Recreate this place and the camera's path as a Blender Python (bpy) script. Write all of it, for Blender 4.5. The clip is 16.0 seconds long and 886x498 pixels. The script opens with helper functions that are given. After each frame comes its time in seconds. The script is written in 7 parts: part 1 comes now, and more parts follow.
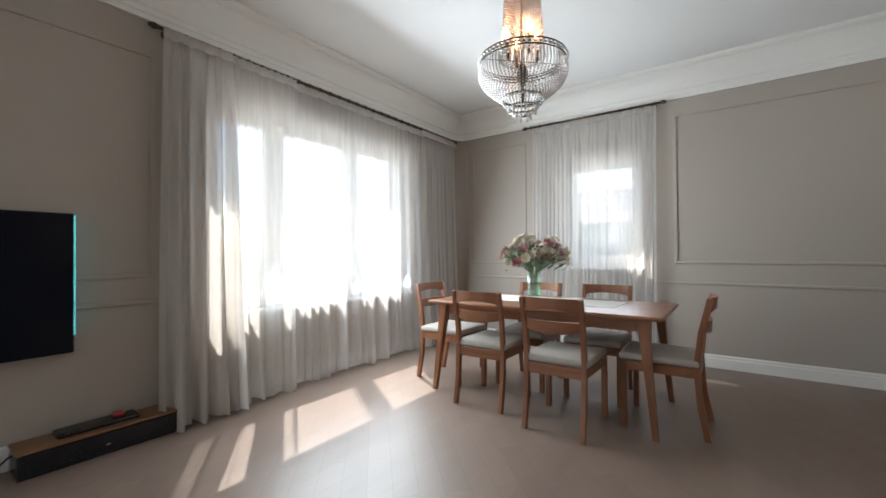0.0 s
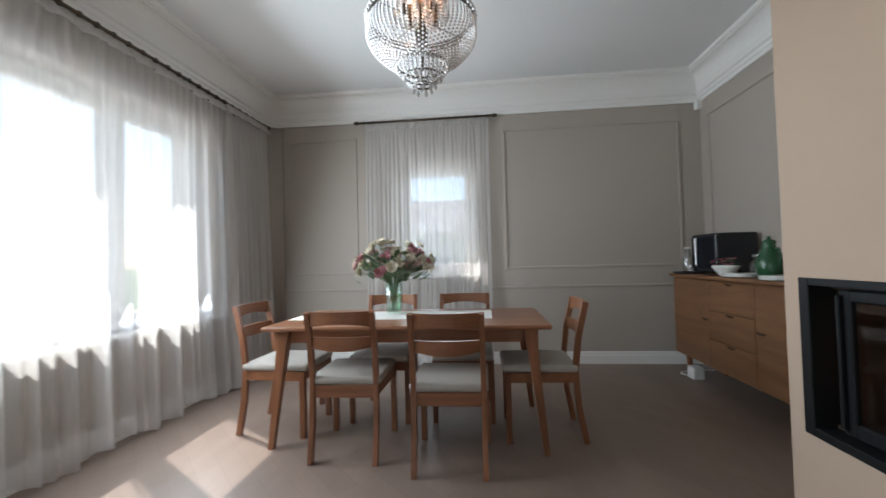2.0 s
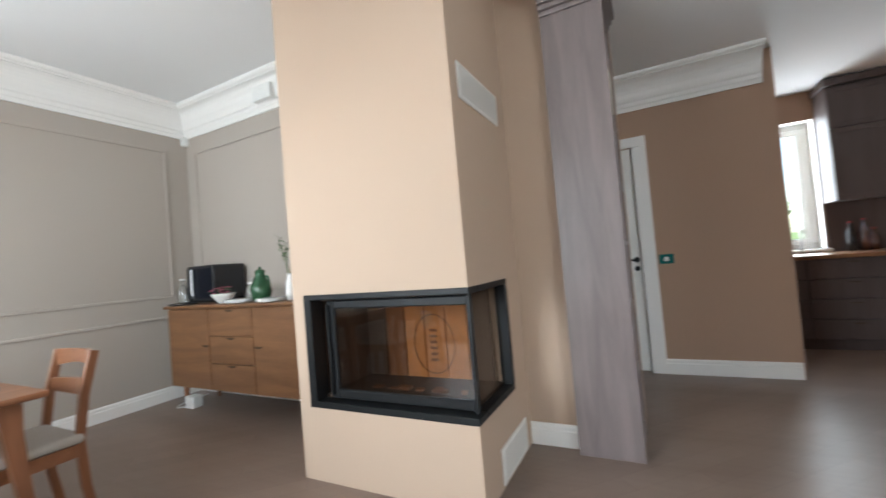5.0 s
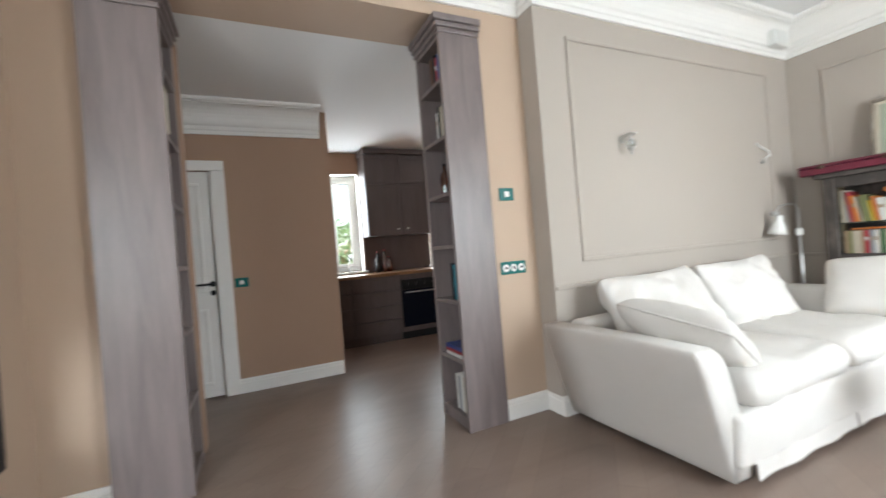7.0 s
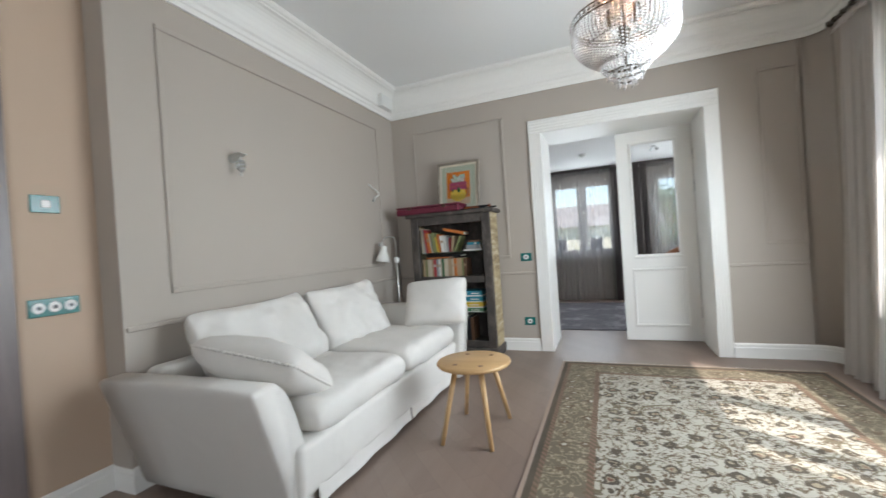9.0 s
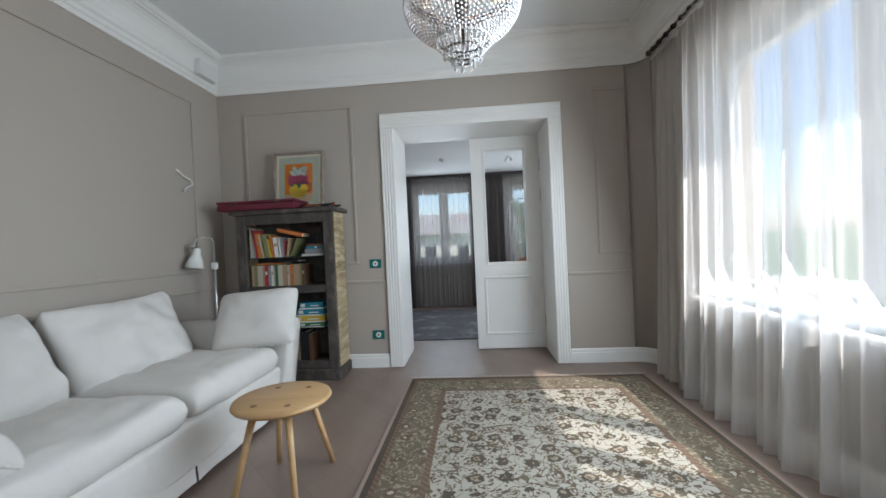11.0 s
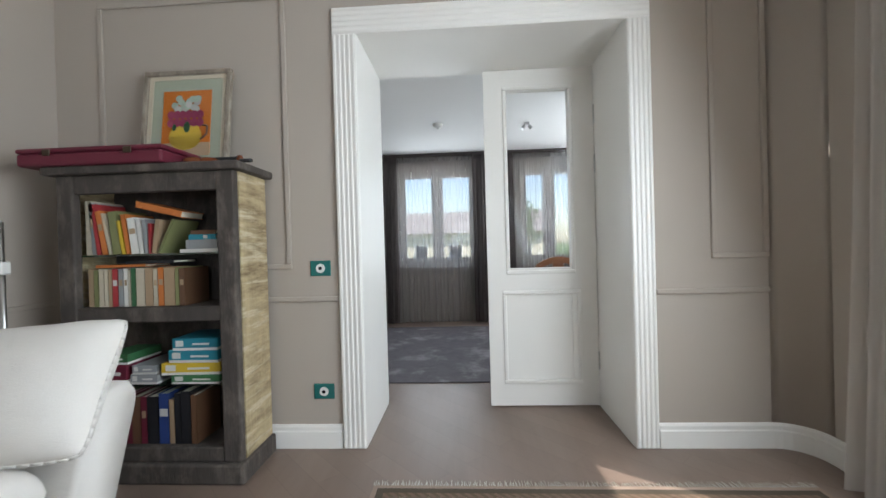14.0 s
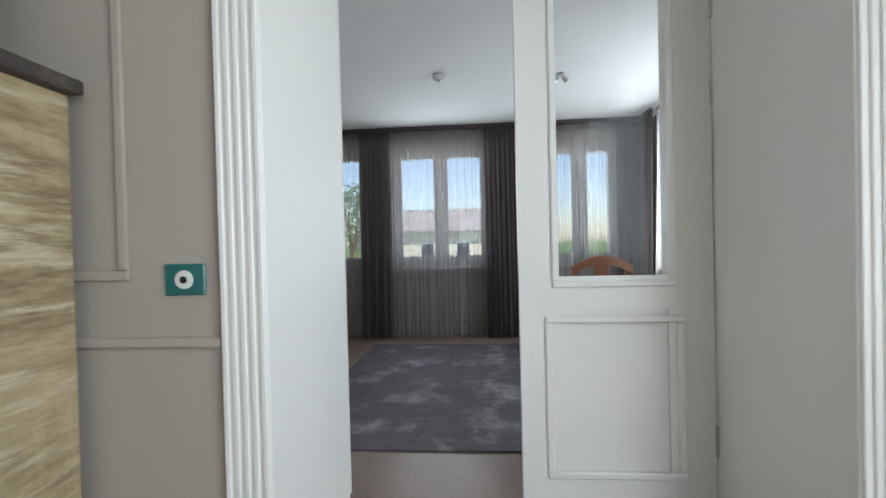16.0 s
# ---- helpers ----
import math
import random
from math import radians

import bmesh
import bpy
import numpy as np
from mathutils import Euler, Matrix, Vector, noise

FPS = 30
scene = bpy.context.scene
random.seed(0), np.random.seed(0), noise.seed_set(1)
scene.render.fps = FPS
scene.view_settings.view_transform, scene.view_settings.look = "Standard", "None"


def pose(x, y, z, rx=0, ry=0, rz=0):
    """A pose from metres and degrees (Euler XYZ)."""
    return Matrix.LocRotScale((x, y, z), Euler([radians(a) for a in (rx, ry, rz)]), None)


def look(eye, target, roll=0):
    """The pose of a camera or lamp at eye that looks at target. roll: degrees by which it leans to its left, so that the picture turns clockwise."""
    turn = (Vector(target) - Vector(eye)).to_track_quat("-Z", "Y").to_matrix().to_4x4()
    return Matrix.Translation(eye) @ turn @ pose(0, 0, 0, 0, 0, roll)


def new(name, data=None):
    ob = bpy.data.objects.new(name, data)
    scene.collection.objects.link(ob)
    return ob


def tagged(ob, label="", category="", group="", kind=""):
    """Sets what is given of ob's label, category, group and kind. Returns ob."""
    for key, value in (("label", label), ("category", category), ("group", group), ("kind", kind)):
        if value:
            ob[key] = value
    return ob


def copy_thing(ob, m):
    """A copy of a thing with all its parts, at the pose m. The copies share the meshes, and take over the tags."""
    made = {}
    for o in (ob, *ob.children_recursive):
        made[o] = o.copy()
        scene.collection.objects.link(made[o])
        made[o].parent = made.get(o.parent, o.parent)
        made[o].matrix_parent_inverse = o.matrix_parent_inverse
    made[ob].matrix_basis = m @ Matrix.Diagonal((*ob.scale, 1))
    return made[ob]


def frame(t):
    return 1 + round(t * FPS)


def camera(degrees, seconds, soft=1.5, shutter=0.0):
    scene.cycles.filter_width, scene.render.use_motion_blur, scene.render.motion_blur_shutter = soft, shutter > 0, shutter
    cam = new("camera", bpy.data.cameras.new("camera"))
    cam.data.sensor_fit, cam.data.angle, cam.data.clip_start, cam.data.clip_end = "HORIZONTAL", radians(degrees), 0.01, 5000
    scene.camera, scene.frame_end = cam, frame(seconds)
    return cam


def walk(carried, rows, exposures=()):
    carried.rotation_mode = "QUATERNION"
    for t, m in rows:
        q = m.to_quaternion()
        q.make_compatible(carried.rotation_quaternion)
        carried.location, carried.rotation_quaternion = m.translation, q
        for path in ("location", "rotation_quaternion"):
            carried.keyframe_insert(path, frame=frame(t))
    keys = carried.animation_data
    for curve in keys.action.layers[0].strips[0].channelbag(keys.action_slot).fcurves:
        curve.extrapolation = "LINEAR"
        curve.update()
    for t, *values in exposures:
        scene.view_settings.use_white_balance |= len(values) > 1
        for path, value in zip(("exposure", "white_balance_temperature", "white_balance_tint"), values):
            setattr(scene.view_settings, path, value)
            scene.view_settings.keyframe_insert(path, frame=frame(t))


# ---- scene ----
cam = camera(95.2, 16.0, shutter=0.4)
PATH = [
    (0, (0.515, 0.445, 1.148), (-0.652, 2.069, 1.167), -0.4),
    (0.5, (0.31, 0.501, 1.144), (-0.677, 2.24, 1.171), -0.3),
    (1, (0.122, 0.585, 1.15), (-0.65, 2.429, 1.194), -0.8),
    (1.5, (-0.043, 0.667, 1.148), (-0.566, 2.597, 1.197), -1.1),
    (2, (-0.208, 0.785, 1.138), (-0.411, 2.774, 1.193), -1.5),
    (2.5, (-0.334, 0.898, 1.166), (-0.187, 2.892, 1.229), -2.0),
    (3, (-0.441, 0.959, 1.164), (0.072, 2.89, 1.228), -2.5),
    (3.2, (-0.473, 0.956, 1.137), (0.202, 2.837, 1.212), -2.8),
    (5.3, (-0.617, 0.794, 1.168), (1.271, 1.451, 1.208), -4.7),
    (5.5, (-0.624, 0.777, 1.177), (1.318, 1.254, 1.204), -4.5),
    (6, (-0.654, 0.696, 1.154), (1.345, 0.732, 1.176), -4.7),
    (6.5, (-0.665, 0.645, 1.152), (1.291, 0.226, 1.168), -4.7),
    (7, (-0.702, 0.566, 1.159), (1.114, -0.274, 1.162), -4.7),
    (7.5, (-0.737, 0.423, 1.158), (0.864, -0.776, 1.157), -4.5),
    (8, (-0.792, 0.288, 1.155), (0.56, -1.185, 1.154), -4.3),
    (8.5, (-0.837, 0.187, 1.154), (0.203, -1.521, 1.155), -4.1),
    (9, (-0.908, 0.1, 1.161), (-0.156, -1.753, 1.153), -3.8),
    (9.5, (-0.943, 0.028, 1.146), (-0.447, -1.91, 1.142), -3.5),
    (10, (-1.007, -0.084, 1.179), (-0.679, -2.056, 1.153), -3.4),
    (12.3, (-1.069, -1.047, 1.095), (-0.975, -3.045, 1.095), -2.0),
    (12.5, (-1.033, -1.173, 1.114), (-0.942, -3.171, 1.101), -2.0),
    (13, (-0.968, -1.431, 1.096), (-0.882, -3.429, 1.091), -1.8),
    (13.5, (-0.955, -1.742, 1.115), (-0.85, -3.739, 1.105), -1.7),
    (14, (-0.905, -2.024, 1.105), (-0.795, -4.021, 1.09), -1.6),
    (14.5, (-0.881, -2.33, 1.113), (-0.755, -4.326, 1.098), -1.5),
    (15, (-0.877, -2.616, 1.097), (-0.752, -4.612, 1.079), -1.3),
    (15.5, (-0.896, -2.912, 1.097), (-0.756, -4.907, 1.076), -1.5),
    (16, (-0.878, -3.19, 1.079), (-0.73, -5.185, 1.055), -1.4),
]
walk(cam, [(t, look(eye, target, roll)) for t, eye, target, roll in PATH],
     [(0.0, 1.4, 6450, 9), (1.0, 1.2, 6050, 8), (2.0, 1.0, 6300, 9), (2.5, 1.0, 6800, 11), (3.2, 1.25, 6850, 12), (5.3, 2.2, 6350, 9), (6.0, 2.2, 6250, 8), (7.0, 2.2, 6600, 10),
      (8.5, 1.6, 6500, 10), (9.5, 1.3, 6350, 9), (10.0, 1.05, 6250, 9), (12.5, 1.0, 6100, 9), (13.5, 1.2, 6300, 10), (14.5, 1.5, 6600, 10), (15.0, 1.45, 6700, 10), (16.0, 1.2, 6350, 9)])

# ---- world, sun, exposure ----
world = bpy.data.worlds.new("sky")
scene.world = world
world.use_nodes = True
wn = world.node_tree
sky = wn.nodes.new("ShaderNodeTexSky")
sky.sky_type = "NISHITA"
sky.sun_disc = False
sky.sun_elevation = radians(50)
sky.sun_rotation = radians(-57)
wn.nodes["Background"].inputs["Strength"].default_value = 0.13
wn.links.new(sky.outputs["Color"], wn.nodes["Background"].inputs["Color"])
sun = new("sun", bpy.data.lights.new("sun", "SUN"))
sun.data.energy, sun.data.angle, sun.data.color = 5.0, radians(0.6), (1.0, 0.95, 0.87)
sun.matrix_world = look((-3.3, 2.15, 5.0), (0, 0, 0))


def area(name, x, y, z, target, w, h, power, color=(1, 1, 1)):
    """An area lamp added to stand in for daylight at a window."""
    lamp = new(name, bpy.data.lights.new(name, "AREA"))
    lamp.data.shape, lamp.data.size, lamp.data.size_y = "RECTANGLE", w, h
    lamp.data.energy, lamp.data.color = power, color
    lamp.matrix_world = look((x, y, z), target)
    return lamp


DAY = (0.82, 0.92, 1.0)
# lamps 1, 2, 3 and 6 are added inside the room, before the curtains
area("window_fill_1", -2.34, 3.20, 1.53, (0, 3.20, 0.80), 1.8, 1.58, 33, DAY)
area("window_fill_2", -2.34, -2.30, 1.53, (0, -2.30, 0.80), 1.85, 1.58, 31, DAY)
area("window_fill_3", -0.73, 5.085, 1.60, (-0.73, 0, 1.60), 0.80, 1.18, 3, DAY)
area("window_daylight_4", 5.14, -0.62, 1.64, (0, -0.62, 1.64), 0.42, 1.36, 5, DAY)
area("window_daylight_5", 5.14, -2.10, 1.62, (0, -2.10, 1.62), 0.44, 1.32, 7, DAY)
area("window_fill_6", -0.50, -7.75, 1.52, (-0.50, 0, 1.52), 1.06, 1.30, 4, DAY)
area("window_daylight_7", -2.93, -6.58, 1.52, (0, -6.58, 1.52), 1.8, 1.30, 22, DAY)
# weak lamps added in the openings, as sky light on the curtains' backs
area("curtain_fill_1", -2.80, 3.075, 1.53, (0, 3.075, 1.53), 2.15, 1.50, 4.5, DAY)
area("curtain_fill_2", -2.80, -2.295, 1.53, (0, -2.295, 1.53), 2.05, 1.50, 3.2, DAY)
area("curtain_fill_3", -0.73, 5.385, 1.60, (-0.73, 0, 1.60), 0.74, 1.12, 0.8, DAY)
area("curtain_fill_4", -0.50, -8.11, 1.52, (-0.50, 0, 1.52), 1.06, 1.30, 1.6, DAY)


# ---- materials ----
def material(name, color, rough=0.6, metal=0.0, var=0.06, scale=3.0, fine=60.0, bump=0.05, spec=0.5, stretch=(1, 1, 1), island=0.0, wrinkle=0.0):
    """Principled surface with variation at two scales and a fine relief."""
    m = bpy.data.materials.new(name)
    m.use_nodes = True
    n, l = m.node_tree.nodes, m.node_tree.links
    b = n["Principled BSDF"]
    b.inputs["Roughness"].default_value, b.inputs["Metallic"].default_value = rough, metal
    b.inputs["Specular IOR Level"].default_value = spec
    tc, mp = n.new("ShaderNodeTexCoord"), n.new("ShaderNodeMapping")
    mp.inputs["Scale"].default_value = stretch
    l.new(tc.outputs["Object"], mp.inputs["Vector"])
    n1, n2 = n.new("ShaderNodeTexNoise"), n.new("ShaderNodeTexNoise")
    n1.inputs["Scale"].default_value, n2.inputs["Scale"].default_value = scale, fine
    n1.inputs["Detail"].default_value, n2.inputs["Detail"].default_value = 4, 3
    mix = n.new("ShaderNodeMixRGB")
    mix.blend_type = "MIX"
    mix.inputs[1].default_value = (*[c * (1 - var) for c in color], 1)
    mix.inputs[2].default_value = (*[min(1, c * (1 + var)) for c in color], 1)
    add = n.new("ShaderNodeMath")
    add.operation = "MULTIPLY_ADD"
    add.inputs[1].default_value, add.inputs[2].default_value = 0.5, 0.0
    half = n.new("ShaderNodeMath")
    half.operation = "MULTIPLY_ADD"
    half.inputs[1].default_value = 0.5
    l.new(mp.outputs[0], n1.inputs["Vector"]), l.new(mp.outputs[0], n2.inputs["Vector"])
    l.new(n2.outputs["Fac"], add.inputs[0])
    l.new(n1.outputs["Fac"], half.inputs[0]), l.new(add.outputs[0], half.inputs[2])
    l.new(half.outputs[0], mix.inputs[0])
    out = mix.outputs[0]
    if island:
        info, bright = n.new("ShaderNodeObjectInfo"), n.new("ShaderNodeHueSaturation")
        mul = n.new("ShaderNodeMath")
        mul.operation = "MULTIPLY_ADD"
        mul.inputs[1].default_value, mul.inputs[2].default_value = island, 1 - island / 2
        l.new(info.outputs["Random"], mul.inputs[0]), l.new(mul.outputs[0], bright.inputs["Value"])
        l.new(out, bright.inputs["Color"])
        out = bright.outputs[0]
    l.new(out, b.inputs["Base Color"])
    if bump:
        bp = n.new("ShaderNodeBump")
        bp.inputs["Strength"].default_value, bp.inputs["Distance"].default_value = bump, 0.01
        l.new(n2.outputs["Fac"], bp.inputs["Height"]), l.new(bp.outputs[0], b.inputs["Normal"])
        if wrinkle:
            n3, b3 = n.new("ShaderNodeTexNoise"), n.new("ShaderNodeBump")
            n3.inputs["Scale"].default_value, n3.inputs["Detail"].default_value, n3.inputs["Distortion"].default_value = 3.6, 2, 1.2
            b3.inputs["Strength"].default_value, b3.inputs["Distance"].default_value = wrinkle, 0.05
            l.new(tc.outputs["Object"], n3.inputs["Vector"]), l.new(n3.outputs["Fac"], b3.inputs["Height"])
            l.new(b3.outputs[0], bp.inputs["Normal"])
    return m


def wood(name, dark, light, axis="X", rough=0.35, grain=9.0, bump=0.05):
    """Wood with grain along one axis of the object."""
    m = bpy.data.materials.new(name)
    m.use_nodes = True
    n, l = m.node_tree.nodes, m.node_tree.links
    b = n["Principled BSDF"]
    tc, mp = n.new("ShaderNodeTexCoord"), n.new("ShaderNodeMapping")
    mp.inputs["Scale"].default_value = {"X": (0.12, 1, 1), "Y": (1, 0.12, 1), "Z": (1, 1, 0.12)}[axis]
    l.new(tc.outputs["Object"], mp.inputs["Vector"])
    n1, n2 = n.new("ShaderNodeTexNoise"), n.new("ShaderNodeTexNoise")
    n1.inputs["Scale"].default_value, n1.inputs["Detail"].default_value, n1.inputs["Distortion"].default_value = grain, 6, 0.8
    n2.inputs["Scale"].default_value, n2.inputs["Detail"].default_value = grain * 14, 3
    l.new(mp.outputs[0], n1.inputs["Vector"]), l.new(mp.outputs[0], n2.inputs["Vector"])
    ramp = n.new("ShaderNodeValToRGB")
    ramp.color_ramp.elements[0].position, ramp.color_ramp.elements[1].position = 0.3, 0.72
    ramp.color_ramp.elements[0].color, ramp.color_ramp.elements[1].color = (*dark, 1), (*light, 1)
    sm = n.new("ShaderNodeMath")
    sm.operation = "MULTIPLY_ADD"
    sm.inputs[1].default_value, sm.inputs[2].default_value = 0.25, -0.125
    ad = n.new("ShaderNodeMath")
    ad.operation = "ADD"
    l.new(n2.outputs["Fac"], sm.inputs[0]), l.new(sm.outputs[0], ad.inputs[0]), l.new(n1.outputs["Fac"], ad.inputs[1])
    l.new(ad.outputs[0], ramp.inputs[0]), l.new(ramp.outputs[0], b.inputs["Base Color"])
    b.inputs["Roughness"].default_value = rough
    bp = n.new("ShaderNodeBump")
    bp.inputs["Strength"].default_value, bp.inputs["Distance"].default_value = bump, 0.01
    l.new(n2.outputs["Fac"], bp.inputs["Height"]), l.new(bp.outputs[0], b.inputs["Normal"])
    return m


def sheer(name, color, clear, glow):
    """Thin curtain cloth: part clear weave, part cloth that lets light through."""
    m = bpy.data.materials.new(name)
    m.use_nodes = True
    n, l = m.node_tree.nodes, m.node_tree.links
    for x in list(n):
        n.remove(x)
    out = n.new("ShaderNodeOutputMaterial")
    d, t, c = n.new("ShaderNodeBsdfDiffuse"), n.new("ShaderNodeBsdfTranslucent"), n.new("ShaderNodeBsdfTransparent")
    m1, m2 = n.new("ShaderNodeMixShader"), n.new("ShaderNodeMixShader")
    tc, mp, no = n.new("ShaderNodeTexCoord"), n.new("ShaderNodeMapping"), n.new("ShaderNodeTexNoise")
    mp.inputs["Scale"].default_value = (1, 1, 0.08)
    no.inputs["Scale"].default_value, no.inputs["Detail"].default_value = 45, 3
    l.new(tc.outputs["Object"], mp.inputs[0]), l.new(mp.outputs[0], no.inputs["Vector"])
    mx = n.new("ShaderNodeMixRGB")
    mx.inputs[1].default_value = (*[x * 0.92 for x in color], 1)
    mx.inputs[2].default_value = (*color, 1)
    l.new(no.outputs["Fac"], mx.inputs[0])
    l.new(mx.outputs[0], d.inputs[0]), l.new(mx.outputs[0], t.inputs[0])
    m1.inputs[0].default_value = glow
    l.new(d.outputs[0], m1.inputs[1]), l.new(t.outputs[0], m1.inputs[2])
    mr = n.new("ShaderNodeMath")
    mr.operation = "MULTIPLY_ADD"
    mr.inputs[1].default_value, mr.inputs[2].default_value = 0.16, clear - 0.08
    l.new(no.outputs["Fac"], mr.inputs[0]), l.new(mr.outputs[0], m2.inputs[0])
    l.new(m1.outputs[0], m2.inputs[1]), l.new(c.outputs[0], m2.inputs[2])
    l.new(m2.outputs[0], out.inputs[0])
    return m


def glass(name, tint=(1, 1, 1), rough=0.0, mirror=0.08):
    """Thin pane: mostly clear, with a weak reflection."""
    m = bpy.data.materials.new(name)
    m.use_nodes = True
    n, l = m.node_tree.nodes, m.node_tree.links
    for x in list(n):
        n.remove(x)
    out, c, g, mx = n.new("ShaderNodeOutputMaterial"), n.new("ShaderNodeBsdfTransparent"), n.new("ShaderNodeBsdfGlossy"), n.new("ShaderNodeMixShader")
    c.inputs[0].default_value = (*tint, 1)
    g.inputs["Roughness"].default_value = rough
    mx.inputs[0].default_value = mirror
    l.new(c.outputs[0], mx.inputs[1]), l.new(g.outputs[0], mx.inputs[2]), l.new(mx.outputs[0], out.inputs[0])
    return m


def crystal(name):
    """Cut glass beads: mirror facets over a partly clear body that passes lamp light on."""
    m = bpy.data.materials.new(name)
    m.use_nodes = True
    n, l = m.node_tree.nodes, m.node_tree.links
    for x in list(n):
        n.remove(x)
    out, g, t, d, c = [n.new("ShaderNode" + k) for k in ("OutputMaterial", "BsdfGlossy", "BsdfTranslucent", "BsdfDiffuse", "BsdfTransparent")]
    m1, m2, m3 = [n.new("ShaderNodeMixShader") for _ in range(3)]
    g.inputs["Roughness"].default_value = 0.08
    t.inputs[0].default_value = d.inputs[0].default_value = (0.72, 0.68, 0.65, 1)
    m1.inputs[0].default_value, m2.inputs[0].default_value, m3.inputs[0].default_value = 0.6, 0.36, 0.22
    l.new(d.outputs[0], m1.inputs[1]), l.new(t.outputs[0], m1.inputs[2])
    l.new(m1.outputs[0], m2.inputs[1]), l.new(g.outputs[0], m2.inputs[2])
    l.new(m2.outputs[0], m3.inputs[1]), l.new(c.outputs[0], m3.inputs[2]), l.new(m3.outputs[0], out.inputs[0])
    return m


def emitter(name, color, power):
    m = bpy.data.materials.new(name)
    m.use_nodes = True
    b = m.node_tree.nodes["Principled BSDF"]
    b.inputs["Base Color"].default_value = (*color, 1)
    b.inputs["Emission Color"].default_value, b.inputs["Emission Strength"].default_value = (*color, 1), power
    return m


M = {}
M["wall"] = material("taupe_wall_paint", (0.405, 0.358, 0.310), 0.75, var=0.035, scale=1.5, fine=140, bump=0.04)
M["wall_light"] = M["wall"]
M["peach"] = material("ochre_wall_paint", (0.49, 0.366, 0.272), 0.75, var=0.04, scale=1.5, fine=140, bump=0.04)
M["hall"] = material("brown_wall_paint", (0.385, 0.250, 0.172), 0.75, var=0.04, scale=1.5, fine=140, bump=0.04)
M["white"] = material("white_satin_paint", (0.80, 0.785, 0.75), 0.4, var=0.02, scale=2, fine=90, bump=0.015)
M["ceiling"] = material("ceiling_paint", (0.78, 0.78, 0.77), 0.85, var=0.015, scale=1.2, fine=120, bump=0.02)
M["floor"] = wood("brown_stained_oak_floor", (0.190, 0.135, 0.108), (0.245, 0.180, 0.147), "Y", 0.38, 2.2, 0.02)
fl = M["floor"].node_tree
fmap, fbrick, fmul = [fl.nodes.new("ShaderNode" + k) for k in ("Mapping", "TexBrick", "MixRGB")]
fmap.inputs["Rotation"].default_value = (0, 0, radians(45))
for k, v in (("Scale", 1.0), ("Brick Width", 0.75), ("Row Height", 0.125), ("Mortar Size", 0.0018), ("Mortar Smooth", 0.6)):
    fbrick.inputs[k].default_value = v
fbrick.inputs["Color1"].default_value, fbrick.inputs["Color2"].default_value, fbrick.inputs["Mortar"].default_value = (0.94, 0.94, 0.94, 1), (1.05, 1.05, 1.04, 1), (0.80, 0.79, 0.78, 1)
fl.links.new(fl.nodes["Texture Coordinate"].outputs["Object"], fmap.inputs[0])
fl.links.new(fmap.outputs[0], fbrick.inputs["Vector"])
fmul.blend_type = "MULTIPLY"
fmul.inputs[0].default_value = 1.0
stain = fl.nodes["Principled BSDF"].inputs["Base Color"]
fl.links.new(stain.links[0].from_socket, fmul.inputs[1])
fl.links.new(fbrick.outputs["Color"], fmul.inputs[2])
fl.links.new(fmul.outputs[0], stain)
M["oak"] = wood("honey_cherry_wood", (0.165, 0.062, 0.028), (0.30, 0.125, 0.057), "X", 0.35)
M["oak_z"] = wood("honey_cherry_wood_upright", (0.165, 0.062, 0.028), (0.30, 0.125, 0.057), "Z", 0.35)
M["oak_y"] = wood("honey_oak_wood", (0.150, 0.066, 0.027), (0.245, 0.116, 0.050), "Y", 0.4)
M["birch"] = wood("pale_oak_wood", (0.48, 0.29, 0.13), (0.60, 0.39, 0.19), "X", 0.4)
M["seat"] = material("oatmeal_seat_fabric", (0.42, 0.385, 0.34), 0.9, var=0.08, scale=8, fine=320, bump=0.25)
M["sofa"] = material("white_cotton_slipcover", (0.655, 0.625, 0.585), 0.95, var=0.05, scale=5, fine=260, bump=0.25, wrinkle=0.15)
M["sheer"] = sheer("sheer_linen_curtain", (0.92, 0.91, 0.90), 0.46, 0.66)
M["sheer_grey"] = sheer("grey_sheer_curtain", (0.46, 0.44, 0.44), 0.54, 0.6)
M["sheer_dense"] = sheer("dense_pale_sheer", (0.78, 0.78, 0.78), 0.40, 0.5)
M["drape"] = sheer("grey_drape", (0.74, 0.70, 0.665), 0.12, 0.5)
M["drape_thin"] = sheer("single_layer_linen", (0.87, 0.85, 0.82), 0.38, 0.6)
M["drape_dark"] = sheer("dark_grey_drape", (0.15, 0.13, 0.128), 0.12, 0.35)
M["glass"] = glass("window_glass")
M["door_pane"] = glass("door_pane_glass", (1, 1, 1), 0.05, 0.008)
M["black"] = material("black_plastic", (0.012, 0.013, 0.016), 0.25, var=0.2, bump=0.0)
M["screen"] = material("dark_tv_screen", (0.004, 0.006, 0.012), 0.2, var=0.1, bump=0.0, spec=0.15)
M["iron"] = material("black_steel", (0.010, 0.011, 0.012), 0.45, 0.1, var=0.2, bump=0.02, spec=0.3)
M["bronze"] = material("dark_bronze", (0.10, 0.075, 0.055), 0.35, 0.9, var=0.2, bump=0.02)
M["chrome"] = material("brushed_nickel", (0.55, 0.55, 0.54), 0.3, 1.0, var=0.05, bump=0.0)
M["ash"] = wood("ash_brown_veneer", (0.150, 0.120, 0.115), (0.215, 0.175, 0.167), "Z", 0.36, 14)
M["kitchen"] = wood("mauve_brown_kitchen_front", (0.075, 0.055, 0.052), (0.10, 0.076, 0.072), "Z", 0.5, 12)
